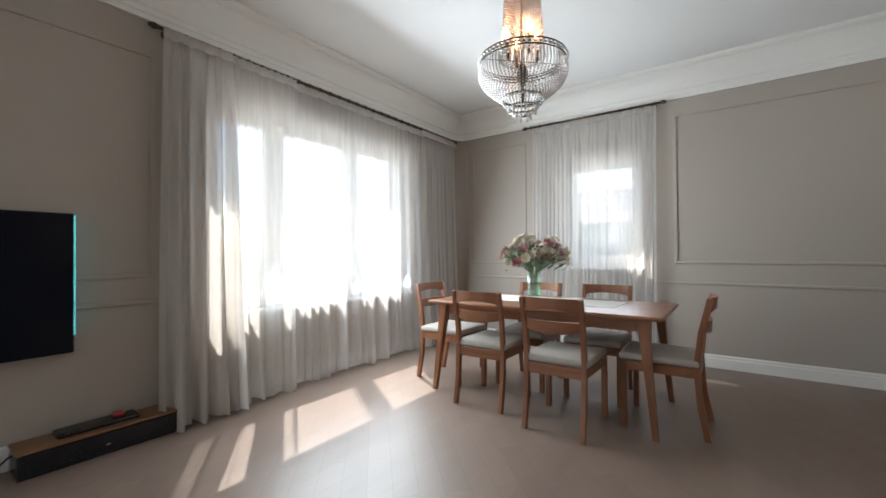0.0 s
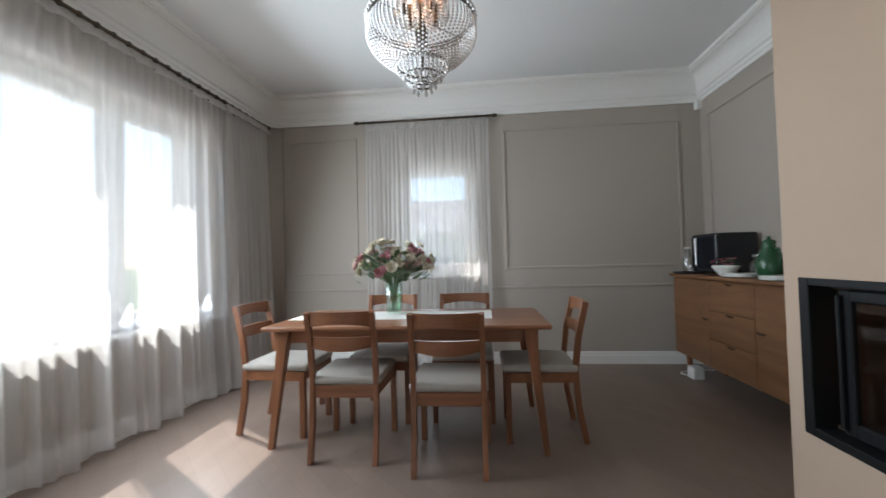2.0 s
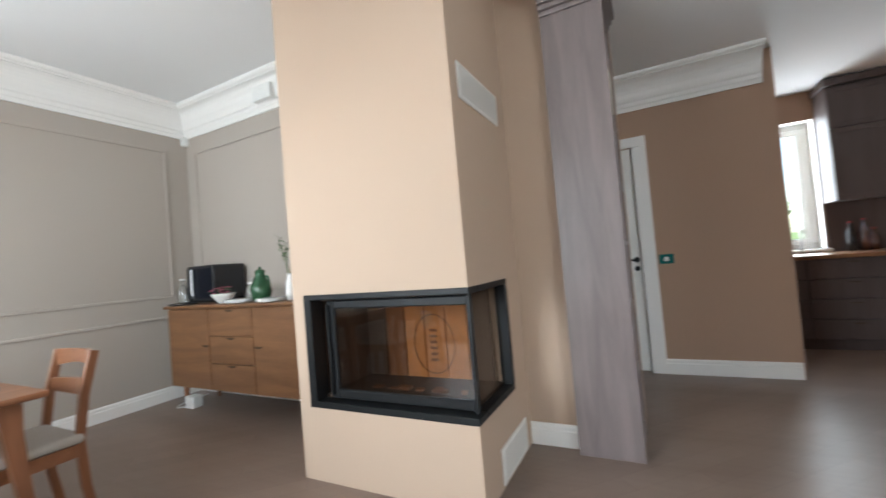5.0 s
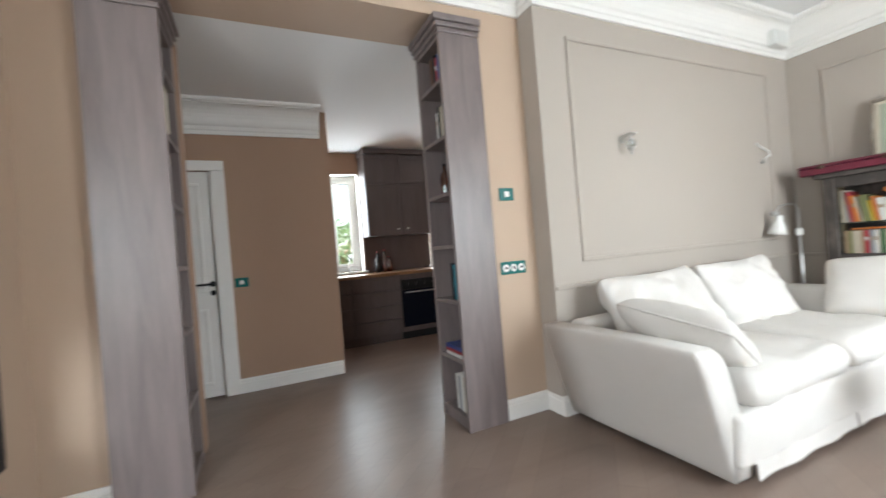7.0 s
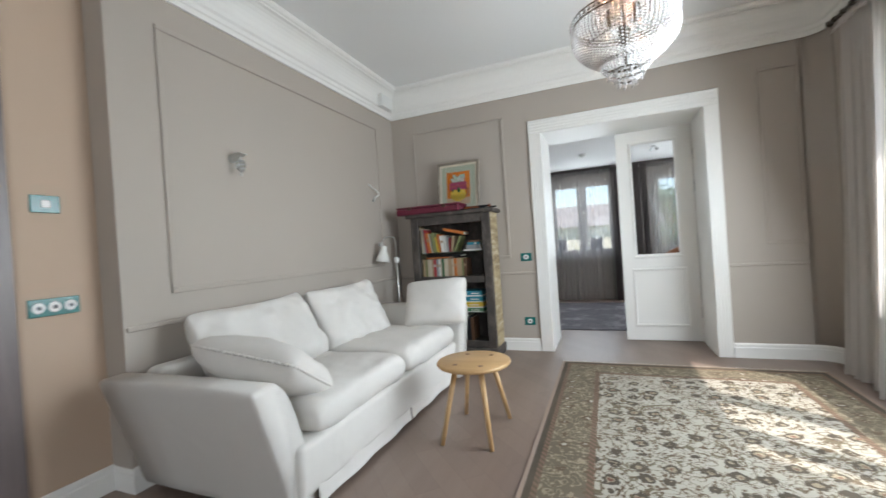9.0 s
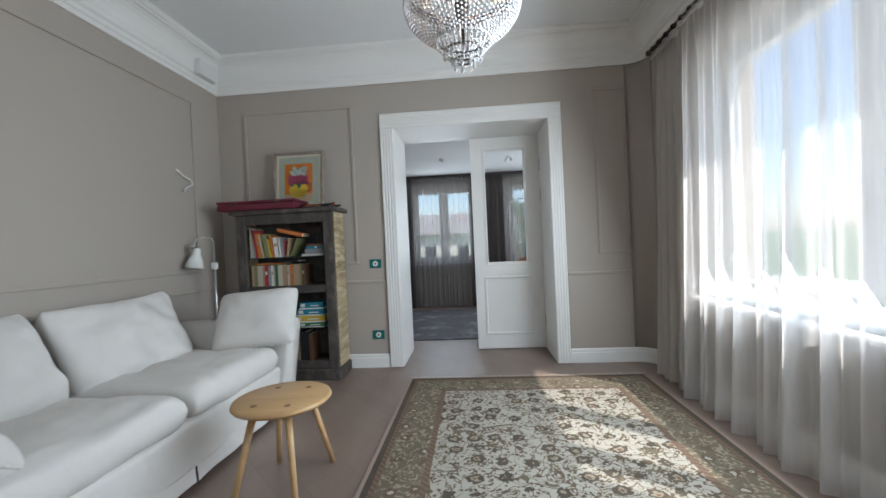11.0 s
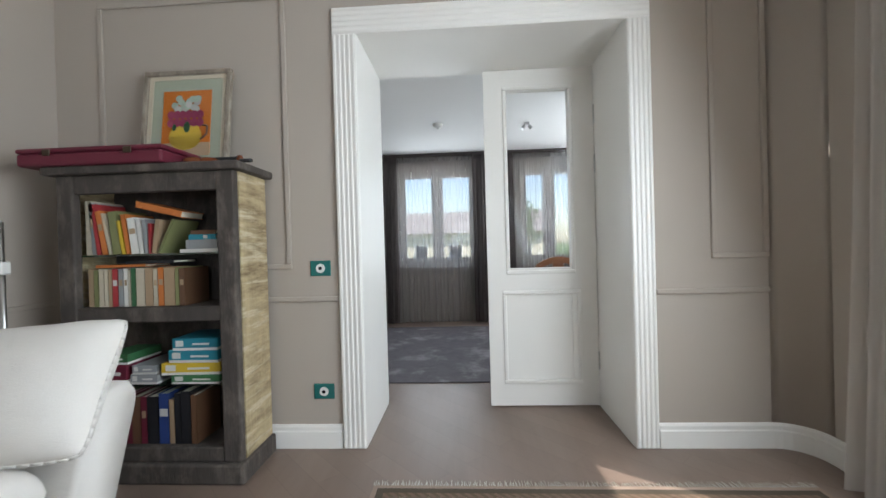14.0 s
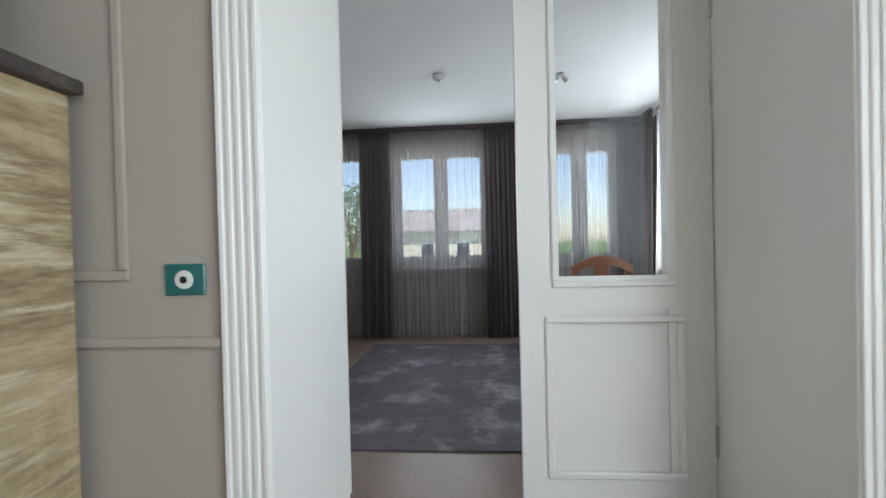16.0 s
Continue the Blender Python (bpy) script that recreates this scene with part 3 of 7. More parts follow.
# ---- doorway to the next room ----
def casing():
    """Fluted door casing and panelled reveal of the double doorway."""
    d = tagged(new("door_1"), "white double doorway with fluted casing and deep reveal", "doorway", kind="structure")
    x0, x1, z1 = DOOR[0], DOOR[1], DOOR[3]

    def fluted(p, q, r, s, upright):
        bm = box(p, q, S - 0.001, S + 0.022, r, s, 0.004)
        k = 5
        for i in range(k):
            if upright:
                c = p + (q - p) * (i + 0.5) / k
                bx(bm, c - 0.008, c + 0.008, S + 0.021, S + 0.028, r + 0.004, s - 0.004, 0.003)
            else:
                c = r + (s - r) * (i + 0.5) / k
                bx(bm, p + 0.004, q - 0.004, S + 0.021, S + 0.028, c - 0.008, c + 0.008, 0.003)
        return bm

    part("casing_side", fluted(-0.335, -0.205, 0, z1 - 0.02, True), M["white"], d)
    part("casing_side", fluted(-1.905, x0 + 0.012, 0, z1 - 0.02, True), M["white"], d)
    part("casing_head", fluted(-1.905, -0.205, z1 - 0.02, 2.425, False), M["white"], d)
    part("reveal_side", box(x1 - 0.012, x1 + 0.004, S - 0.62, S + 0.004, 0, z1 - 0.012), M["white"], d)
    part("reveal_side", box(x0 - 0.004, x0 + 0.012, S - 0.62, S + 0.004, 0, z1 - 0.012), M["white"], d)
    part("reveal_head", box(x0, x1, S - 0.62, S + 0.004, z1 - 0.012, z1 + 0.004), M["white"], d)
    return d


casing()


def door_leaf(label, m, glazed=True):
    """A half-glazed white door leaf, hinged at its own origin, running along +x."""
    w, t, h = 0.725, 0.04, 2.265
    leaf = tagged(new("door_leaf"), label, "door", kind="structure")
    leaf.matrix_basis = m
    g = (0.165, 0.575, 0.93, 2.13)
    bm = bmesh.new()
    for p, q, r, s in ((0, g[0], 0, h), (g[1], w, 0, h), (g[0], g[1], g[3], h), (g[0], g[1], 0.80, g[2]), (g[0] - 0.0, g[1], 0, 0.15)):
        bx(bm, p, q, -t / 2, t / 2, r + 0.01, s + 0.01)
    part("frame", bm, M["white"], leaf)
    part("lower_panel", box(g[0], g[1], -t / 2 + 0.012, t / 2 - 0.012, 0.15, 0.82), M["white"], leaf)
    for yy in (t / 2 + 0.003, -t / 2 - 0.003):
        for (p, q, r, s) in ((0.11, 0.63, 0.16, 0.79), (0.14, 0.60, 0.90, 2.16)):
            bm = bmesh.new()
            for a, b, c, e in ((p, q, s - 0.026, s), (p, q, r, r + 0.026), (p, p + 0.026, r + 0.026, s - 0.026), (q - 0.026, q, r + 0.026, s - 0.026)):
                bx(bm, a, b, yy - 0.010, yy + 0.010, c, e, 0.005)
            part("panel_moulding", bm, M["white"], leaf)
    pane = part("pane", box(g[0], g[1], -0.003, 0.003, g[2], g[3]), M["door_pane"], leaf)
    pane.visible_shadow = False
    for z in (0.31, 1.63, 1.96):
        part("hinge", tube(bmesh.new(), (-0.008, t / 2, z - 0.06), (-0.008, t / 2, z + 0.06), 0.011), M["chrome"], leaf, "steel hinge")
    return leaf


door_leaf("white half-glazed door leaf, closed", pose(DOOR[0] + 0.016, -4.80, 0))
door_leaf("white half-glazed door leaf, standing open", pose(DOOR[1] + 0.01, -4.885, 0, 0, 0, -52))


# ---- electrical fittings ----
def plate(name, label, cat, axis, at, into, a, z, w, h, inner):
    """A teal glass wall plate with a white insert per gang."""
    p = thing(name, label, cat)

    def bb(a0, a1, d0, d1, z0, z1, bevel=0.003):
        lo, hi = sorted((at + into * d0, at + into * d1))
        return box(lo, hi, a0, a1, z0, z1, bevel) if axis == "x" else box(a0, a1, lo, hi, z0, z1, bevel)

    part("cover_plate", bb(a - w / 2, a + w / 2, 0, 0.010, z - h / 2, z + h / 2), M["teal"], p)
    k = len(inner)
    for i, c in enumerate(inner):
        ca = a + (i - (k - 1) / 2) * w / k * 0.92
        if c == "switch":
            part("rocker", bb(ca - 0.018, ca + 0.018, 0.010, 0.016, z - 0.018, z + 0.018), M["plate_white"], p)
        else:
            q0 = (at + into * 0.009, ca, z) if axis == "x" else (ca, at + into * 0.009, z)
            q1 = (at + into * 0.014, ca, z) if axis == "x" else (ca, at + into * 0.014, z)
            q2 = (at + into * 0.0155, ca, z) if axis == "x" else (ca, at + into * 0.0155, z)
            s = part("socket_insert", tube(bmesh.new(), q0, q1, 0.026, 0.024, 20), M["plate_white"], p)
            part("socket_hole", tube(bmesh.new(), q1, q2, 0.010, 0.010, 14), M["black"], s)
    return p


plate("light_switch", "teal glass light switch on ochre wall", "switch", "x", NICHE, -1, -0.99, 1.495, 0.115, 0.085, ["switch"])
plate("wall_socket", "teal triple socket plate on ochre wall", "socket", "x", NICHE, -1, -1.0, 1.0, 0.20, 0.085, ["s", "s", "s"])
plate("wall_socket", "teal socket plate on taupe wall", "socket", "y", S, 1, -0.10, 1.0, 0.115, 0.085, ["s"])
plate("wall_socket", "teal socket plate near the skirting", "socket", "y", S, 1, -0.10, 0.315, 0.115, 0.085, ["s"])
plate("light_switch", "teal light switch on brown hall wall", "switch", "x", 3.47, -1, 0.70, 1.01, 0.115, 0.085, ["switch"])


# ---- hearth ----
def hearth():
    h = tagged(new("fireplace"), "ochre plastered corner fireplace with black firebox", "fireplace")
    x0, x1, y0, y1 = 1.07, 2.075, 1.567, 2.668
    f = (1.585, 2.585, 0.405, 1.03)
    part("hearth_base", box(x0, x1, y0, y1, 0, f[2]), M["peach"], h)
    part("chimney_breast", box(x0, x1, y0, y1, f[3], CEIL - 0.002), M["peach"], h)
    part("side_pier", box(x0, x1, f[1], y1, f[2], f[3]), M["peach"], h)
    part("back_pier", box(1.60, x1, y0, f[1], f[2], f[3]), M["peach"], h)
    # black steel surround on the two open sides
    for q in ((x0 - 0.006, x0 + 0.10, f[1] - 0.05, f[1], f[2], f[3]), (x0 - 0.006, x0 + 0.10, y0 - 0.006, f[1] - 0.05, f[2], f[2] + 0.035),
              (x0 - 0.006, x0 + 0.10, y0 - 0.006, f[1] - 0.05, f[3] - 0.03, f[3]), (x0 + 0.10, 1.60, y0 - 0.006, y0 + 0.06, f[2], f[2] + 0.035),
              (x0 + 0.10, 1.60, y0 - 0.006, y0 + 0.06, f[3] - 0.03, f[3]), (1.565, 1.604, y0 - 0.006, y0 + 0.06, f[2] + 0.035, f[3] - 0.03)):
        part("surround_bar", box(*q, 0.003), M["iron"], h, "black steel surround")
    bm = bmesh.new()
    dx = 1.115
    for a, b, c, e in ((f[1] - 0.17, f[1] - 0.12, 0.45, 0.99), (y0 + 0.03, f[1] - 0.17, 0.45, 0.50), (y0 + 0.03, f[1] - 0.17, 0.945, 0.99)):
        bx(bm, dx, dx + 0.03, a, b, c, e, 0.006)
    bx(bm, dx - 0.02, dx, f[1] - 0.145, f[1] - 0.13, 0.47, 0.97, 0.004)
    bx(bm, dx + 0.005, dx + 0.035, y0 + 0.02, y0 + 0.035, 0.44, 1.0)
    part("door_frame", bm, M["iron"], h)
    pane = part("door_glass", box(dx + 0.012, dx + 0.018, y0 + 0.035, f[1] - 0.17, 0.50, 0.945), M["fireglass"], h)
    pane.visible_shadow = False
    pane = part("side_glass", box(dx + 0.03, 1.555, y0 + 0.035, y0 + 0.041, 0.45, 0.99), M["fireglass"], h)
    pane.visible_shadow = False
    for i in range(6):
        y = y0 + 0.10 + i * 0.145
        part("lining_slab", box(1.56, 1.594, y, y + 0.14, 0.45, 0.98, 0.006), M[("soot", "firebrick", "firebrick", "firebrick", "scorched", "soot")[i]], h)
    part("fire_floor", box(1.15, 1.56, y0 + 0.05, f[1] - 0.05, 0.44, 0.455), M["soot"], h)
    part("fire_side", box(1.15, 1.594, f[1] - 0.05, f[1] - 0.004, 0.44, 1.0), M["soot"], h)
    part("fire_roof", box(1.15, 1.594, y0 + 0.065, f[1] - 0.05, 0.985, 0.999), M["soot"], h)
    # oval mark cast into the back plate, left as plain bars
    bm = bmesh.new()
    for i in range(28):
        a0, a1 = 2 * math.pi * i / 28, 2 * math.pi * (i + 1) / 28
        tube(bm, (1.558, 2.04 + 0.14 * math.cos(a0), 0.66 + 0.18 * math.sin(a0)), (1.558, 2.04 + 0.14 * math.cos(a1), 0.66 + 0.18 * math.sin(a1)), 0.004, 0.004, 6)
    part("cast_ring", bm, M["scorched"], h)
    for i in range(6):
        part("cast_bar", box(1.555, 1.560, 2.015, 2.065, 0.555 + i * 0.036, 0.571 + i * 0.036), M["scorched"], h)
    bm = bmesh.new()
    rnd = random.Random(5)
    for i in range(9):
        y = rnd.uniform(1.72, 2.3)
        bx(bm, 1.30, 1.30 + rnd.uniform(0.02, 0.06), y, y + rnd.uniform(0.02, 0.07), 0.455, 0.455 + rnd.uniform(0.008, 0.02), 0.004)
    tagged(part("ash_bed", bm, M["scorched"], h, "crumbs of burnt firebrick and ash"), kind="stuff")
    # air grilles on the side face
    for a, b, c, e in ((1.15, 1.70, 1.93, 2.11), (1.30, 1.73, 0.02, 0.20)):
        gr = part("air_grille", box(a, b, y0 - 0.010, y0 - 0.001, c, e, 0.003), M["white"], h, "white air grille")
        n = 14 if e - c < 0.2 else 16
        for i in range(n):
            z = c + 0.02 + (e - c - 0.04) * i / (n - 1)
            part("slat", box(a + 0.02, b - 0.02, y0 - 0.016, y0 - 0.0101, z - 0.002, z + 0.002), M["white"], gr)
    return h


M["fireglass"] = glass("smoked_fire_glass", (0.72, 0.68, 0.64), 0.02, 0.06)
M["soot"] = material("sooted_fire_lining", (0.075, 0.048, 0.034), 0.9, var=0.6, scale=4, fine=40, bump=0.3)
M["scorched"] = material("scorched_firebrick", (0.22, 0.095, 0.045), 0.9, var=0.6, scale=4, fine=40, bump=0.3)
M["firebrick"] = material("sooty_firebrick", (0.52, 0.22, 0.075), 0.9, var=0.65, scale=3.2, fine=40, bump=0.3)
hearth()


# ---- dining set ----
def dining_table():
    t = thing("dining_table", "cherry wood dining table with splayed tapered legs", "table", (-0.715, 3.585, 0))
    bm = box(-0.885, 0.885, -0.42, 0.42, 0.722, 0.75, 0.012, 3)
    part("tabletop", bm, M["oak"], t)
    bm = bmesh.new()
    for sy in (-1, 1):
        bx(bm, -0.72, 0.72, sy * 0.335 - 0.011, sy * 0.335 + 0.011, 0.64, 0.722)
    for sx in (-1, 1):
        bx(bm, sx * 0.73 - 0.011, sx * 0.73 + 0.011, -0.324, 0.324, 0.64, 0.722)
    part("apron", bm, M["oak"], t)
    for sx in (-1, 1):
        for sy in (-1, 1):
            secs = []
            for z, x, y, w in ((0, 0.835, 0.39, 0.034), (0.35, 0.80, 0.365, 0.046), (0.60, 0.775, 0.345, 0.062), (0.722, 0.765, 0.335, 0.085)):
                secs.append([(sx * x + a * w / 2, sy * y + b * w / 2, z) for a, b in ((-1, -1), (1, -1), (1, 1), (-1, 1))])
            part("leg", loft(bmesh.new(), secs), M["oak_z"], t)
    return t


dining_table()


def dining_chair(m):
    """Chair facing +y; origin on the floor under the seat."""
    c = thing("dining_chair", "cherry wood dining chair with oatmeal fabric seat", "chair", group="chairs round the table")
    hw = 0.188
    for sx in (-1, 1):
        x = sx * hw
        part("rear_leg", bar(bmesh.new(), [(x, -0.275, 0), (x, -0.235, 0.22), (x, -0.22, 0.44), (x, -0.245, 0.65), (x, -0.295, 0.86)], 0.028, 0.036, (1, 0, 0)), M["oak_z"], c)
        part("front_leg", bar(bmesh.new(), [(sx * 0.20, 0.19, 0), (sx * 0.20, 0.19, 0.25), (sx * 0.20, 0.19, 0.43)], 0.034, 0.034, (1, 0, 0)), M["oak_z"], c)
        part("side_rail", bar(bmesh.new(), [(x, -0.21, 0.40), (sx * 0.20, 0.18, 0.40)], 0.06, 0.022, (0, 0, 1)), M["oak"], c)
    part("front_rail", box(-0.185, 0.185, 0.178, 0.200, 0.37, 0.43, 0.003), M["oak"], c)
    part("rear_rail", box(-0.175, 0.175, -0.235, -0.212, 0.36, 0.43, 0.003), M["oak"], c)

    def slat(z0, z1, y0, dip):
        bm, secs, k = bmesh.new(), [], 9
        for i in range(k):
            u = i / (k - 1) * 2 - 1
            y = y0 - 0.032 * (1 - u * u)
            a = z0 + dip * (1 - u * u)
            secs.append([(u * 0.176, y - 0.009, a), (u * 0.176, y + 0.009, a), (u * 0.176, y + 0.006, z1), (u * 0.176, y - 0.012, z1)])
        return loft(bm, secs)

    part("top_slat", slat(0.775, 0.862, -0.283, 0.018), M["oak"], c)
    part("middle_slat", slat(0.655, 0.715, -0.252, -0.02), M["oak"], c)
    bm = bx(bmesh.new(), -0.215, 0.215, -0.235, 0.225, 0.432, 0.478, 0.02, 3)
    for v in bm.verts:
        if v.co.z > 0.46:
            v.co.z += 0.012 * (1 - (v.co.x / 0.22) ** 2)
    part("seat", bm, M["seat"], c, "oatmeal fabric seat pad", True)
    c.matrix_basis = m
    return c


chair = dining_chair(pose(-0.42, 3.18, 0))
copy_thing(chair, pose(-1.04, 3.30, 0, 0, 0, 1))
copy_thing(chair, pose(0.105, 3.54, 0, 0, 0, 90))
copy_thing(chair, pose(-1.60, 3.56, 0, 0, 0, -92))
copy_thing(chair, pose(-0.97, 3.80, 0, 0, 0, 180))
copy_thing(chair, pose(-0.38, 3.83, 0, 0, 0, 180))

bm = bmesh.new()
bx(bm, -1.56, -0.17, 3.45, 3.85, 0.7512, 0.754)
for i in range(60):
    x = -1.55 + 1.37 * i / 59
    for y in (3.45, 3.85):
        tube(bm, (x, y, 0.7525), (x + 0.011, y + (0.012 if y > 3.6 else -0.012), 0.7525), 0.0012, 0.0012, 4)
M["linen"] = material("white_lace_cloth", (0.78, 0.76, 0.72), 0.95, var=0.06, scale=40, fine=400, bump=0.4)
solid("table_runner", bm, M["linen"], "white lace runner along the dining table", "table runner")


def flower_vase(at):
    v = thing("flower_vase", "glass vase with a full bouquet of pink and cream flowers", "vase", at)
    bm = lathe(bmesh.new(), [(0.050, 0.0), (0.056, 0.02), (0.060, 0.12), (0.066, 0.225), (0.063, 0.225), (0.056, 0.12), (0.050, 0.02), (0.001, 0.015)], 28)
    part("glass_body", bm, M["vase"], v, "", True)
    part("water", lathe(bmesh.new(), [(0.048, 0.02), (0.054, 0.12), (0.055, 0.14), (0.001, 0.14)], 24), M["water"], v, "", True)
    rnd = random.Random(21)
    stems, leaves = bmesh.new(), bmesh.new()
    heads = {k: bmesh.new() for k in ("cream_flowers", "pink_flowers", "rose_flowers")}

    def petal(bm, c, out, size):
        out = out.normalized()
        a = out.orthogonal().normalized()
        b = out.cross(a)
        for ring, n, tilt, sc in ((0, 5, 0.35, 1.0), (1, 5, 0.8, 0.75), (2, 4, 1.5, 0.5)):
            for i in range(n):
                ang = 2 * math.pi * (i + 0.5 * ring) / n
                d = (a * math.cos(ang) + b * math.sin(ang))
                s = d.cross(out) * size * 0.45 * sc
                mid = c + (d + out * tilt).normalized() * size * 0.6 * sc
                tip = c + (d + out * (tilt + 0.4)).normalized() * size * sc
                vs = [bm.verts.new(p) for p in (c, mid - s, tip - s * 0.5, tip + s * 0.5, mid + s)]
                bm.faces.new(vs)

    for i in range(92):
        ang, rad = rnd.uniform(0, 6.283), 0.275 * math.sqrt(rnd.random())
        h = 0.50 - 1.5 * rad * rad + rnd.uniform(-0.07, 0.05) - 0.05 * (rad > 0.2)
        top = Vector((rad * math.cos(ang) * 1.05, rad * math.sin(ang), h))
        base = Vector((0.02 * math.cos(ang + 2), 0.02 * math.sin(ang + 2), 0.03))
        rim = Vector((0.035 * math.cos(ang), 0.035 * math.sin(ang), 0.22))
        bezier_tube(stems, [base, rim, (rim + top) / 2 + Vector((0, 0, 0.02)), top], 0.0016, 5)
        out = (top - Vector((0, 0, 0.25))).normalized()
        key = rnd.choice(["cream_flowers"] * 6 + ["pink_flowers"] * 2 + ["rose_flowers"])
        petal(heads[key], top, out, rnd.uniform(0.028, 0.052))
    for i in range(320):
        ang, rad = rnd.uniform(0, 6.283), 0.25 * math.sqrt(rnd.random())
        c = Vector((rad * math.cos(ang), rad * math.sin(ang), 0.25 + 0.20 * rnd.random() - 0.5 * rad * rad))
        d = Vector((math.cos(ang), math.sin(ang), rnd.uniform(0.0, 0.9))).normalized()
        s = d.cross(Vector((0, 0, 1))).normalized() * rnd.uniform(0.010, 0.022)
        L = rnd.uniform(0.045, 0.095)
        vs = [leaves.verts.new(p) for p in (c, c + d * L * 0.4 - s, c + d * L, c + d * L * 0.4 + s)]
        leaves.faces.new(vs)
    tagged(part("stem_bundle", stems, M["leaf"], v), kind="stuff")
    tagged(part("foliage", leaves, M["leaf"], v), kind="stuff")
    for k, b in heads.items():
        tagged(part(k.replace("flowers", "blossom"), b, M[k], v), kind="stuff")
    return v


M["water"] = glass("water", (0.72, 0.85, 0.72), 0.0, 0.1)
M["cream_flowers"] = material("cream_petal", (0.72, 0.66, 0.52), 0.8, var=0.12, scale=30, bump=0.0)
M["pink_flowers"] = material("pink_petal", (0.66, 0.42, 0.40), 0.8, var=0.2, scale=30, bump=0.0)
M["rose_flowers"] = material("rose_petal", (0.46, 0.20, 0.22), 0.8, var=0.25, scale=30, bump=0.0)
flower_vase((-0.88, 3.72, 0.754))


# ---- sideboard and what stands on it ----
def sideboard():
    s = thing("sideboard", "long oak sideboard with drawers and oval finger pulls", "sideboard")
    x0, x1, y0, y1 = 1.60, 2.055, 3.15, 4.92
    part("carcass", box(x0 + 0.022, x1, y0 + 0.01, y1 - 0.01, 0.20, 0.925, 0.004), M["oak_y"], s)
    part("top", box(x0 - 0.025, x1, y0 - 0.015, y1 + 0.015, 0.926, 0.953, 0.008, 2), M["oak_y"], s)

    def front(name, a, b, c, d, pull):
        f = part(name, box(x0, x0 + 0.021, a, b, c, d, 0.004), M["oak_y"], s)
        # no hollow is cut: its shade is the dark colour of this flat shape
        bm = bmesh.new()
        k = 10
        for i in range(k):
            u0, u1 = i / k * 2 - 1, (i + 1) / k * 2 - 1
            py, pz, py2 = pull[0] + 0.055 * u0, pull[1], pull[0] + 0.055 * u1
            h0, h1 = 0.02 * math.sqrt(max(0, 1 - u0 * u0)), 0.02 * math.sqrt(max(0, 1 - u1 * u1))
            vs = [bm.verts.new(p) for p in ((x0 - 0.002, py, pz - h0), (x0 - 0.002, py2, pz - h1), (x0 - 0.002, py2, pz), (x0 - 0.002, py, pz))]
            bm.faces.new(vs)
        bmesh.ops.remove_doubles(bm, verts=bm.verts, dist=1e-5)
        part("finger_pull", bm, M["pull_shade"], f, "flat dark shape painted as a finger pull's shade")
        return f

    front("door", 4.31, 4.905, 0.21, 0.915, (4.36, 0.6))
    for i in range(3):
        z0 = 0.21 + i * 0.236
        front("drawer", 3.74, 4.303, z0, z0 + 0.230, (4.02, z0 + 0.222))
    front("door", 3.165, 3.733, 0.21, 0.915, (3.68, 0.6))
    for y in (y0 + 0.12, y1 - 0.12):
        for x in (x0 + 0.07, x1 - 0.07):
            part("leg", tube(bmesh.new(), (x, y, 0), (x, y, 0.20), 0.016, 0.026), M["oak_z"], s)
    return s


M["pull_shade"] = material("painted_recess_shade", (0.05, 0.025, 0.012), 0.8, var=0.2, bump=0.0)
sideboard()


def microwave():
    m = thing("microwave", "black countertop oven on the sideboard", "microwave", (1.88, 4.51, 0.953))
    part("body", box(-0.17, 0.17, -0.14, 0.25, 0.012, 0.355, 0.02, 3), M["black"], m)
    part("door_window", box(-0.176, -0.168, -0.13, 0.13, 0.05, 0.33, 0.004), M["screen"], m)
    part("control_strip", box(-0.177, -0.169, 0.14, 0.24, 0.05, 0.33, 0.004), M["iron"], m)
    part("handle", tube(bmesh.new(), (-0.195, 0.135, 0.08), (-0.195, 0.135, 0.32), 0.008), M["chrome"], m)
    for y in (-0.10, 0.2):
        for x in (-0.12, 0.14):
            part("foot", tube(bmesh.new(), (x, y, 0), (x, y, 0.013), 0.015), M["black"], m)
    return m


microwave()
M["tray"] = material("black_tray", (0.02, 0.02, 0.022), 0.35, var=0.15, bump=0.0)
solid("tray", lathe(bmesh.new(), [(0.11, 0.0), (0.125, 0.004), (0.13, 0.018), (0.126, 0.018), (0.12, 0.006), (0.001, 0.004)], 28, (1.69, 4.80, 0.953)), M["tray"], "round black tray under a glass bottle", "tray", smooth=True)


def bottle(at, r, h, mat, label, capmat, neck=0.35):
    b = thing("bottle", label, "bottle", at, "bottles")
    part("body", lathe(bmesh.new(), [(r * 0.9, 0), (r, 0.01), (r, h * 0.58), (r * 0.75, h * 0.70), (r * neck, h * 0.78), (r * neck, h * 0.95)], 18), mat, b, "", True)
    part("cap", lathe(bmesh.new(), [(r * neck * 1.12, h * 0.95), (r * neck * 1.12, h), (0.001, h)], 14), capmat, b, "", True)
    return b


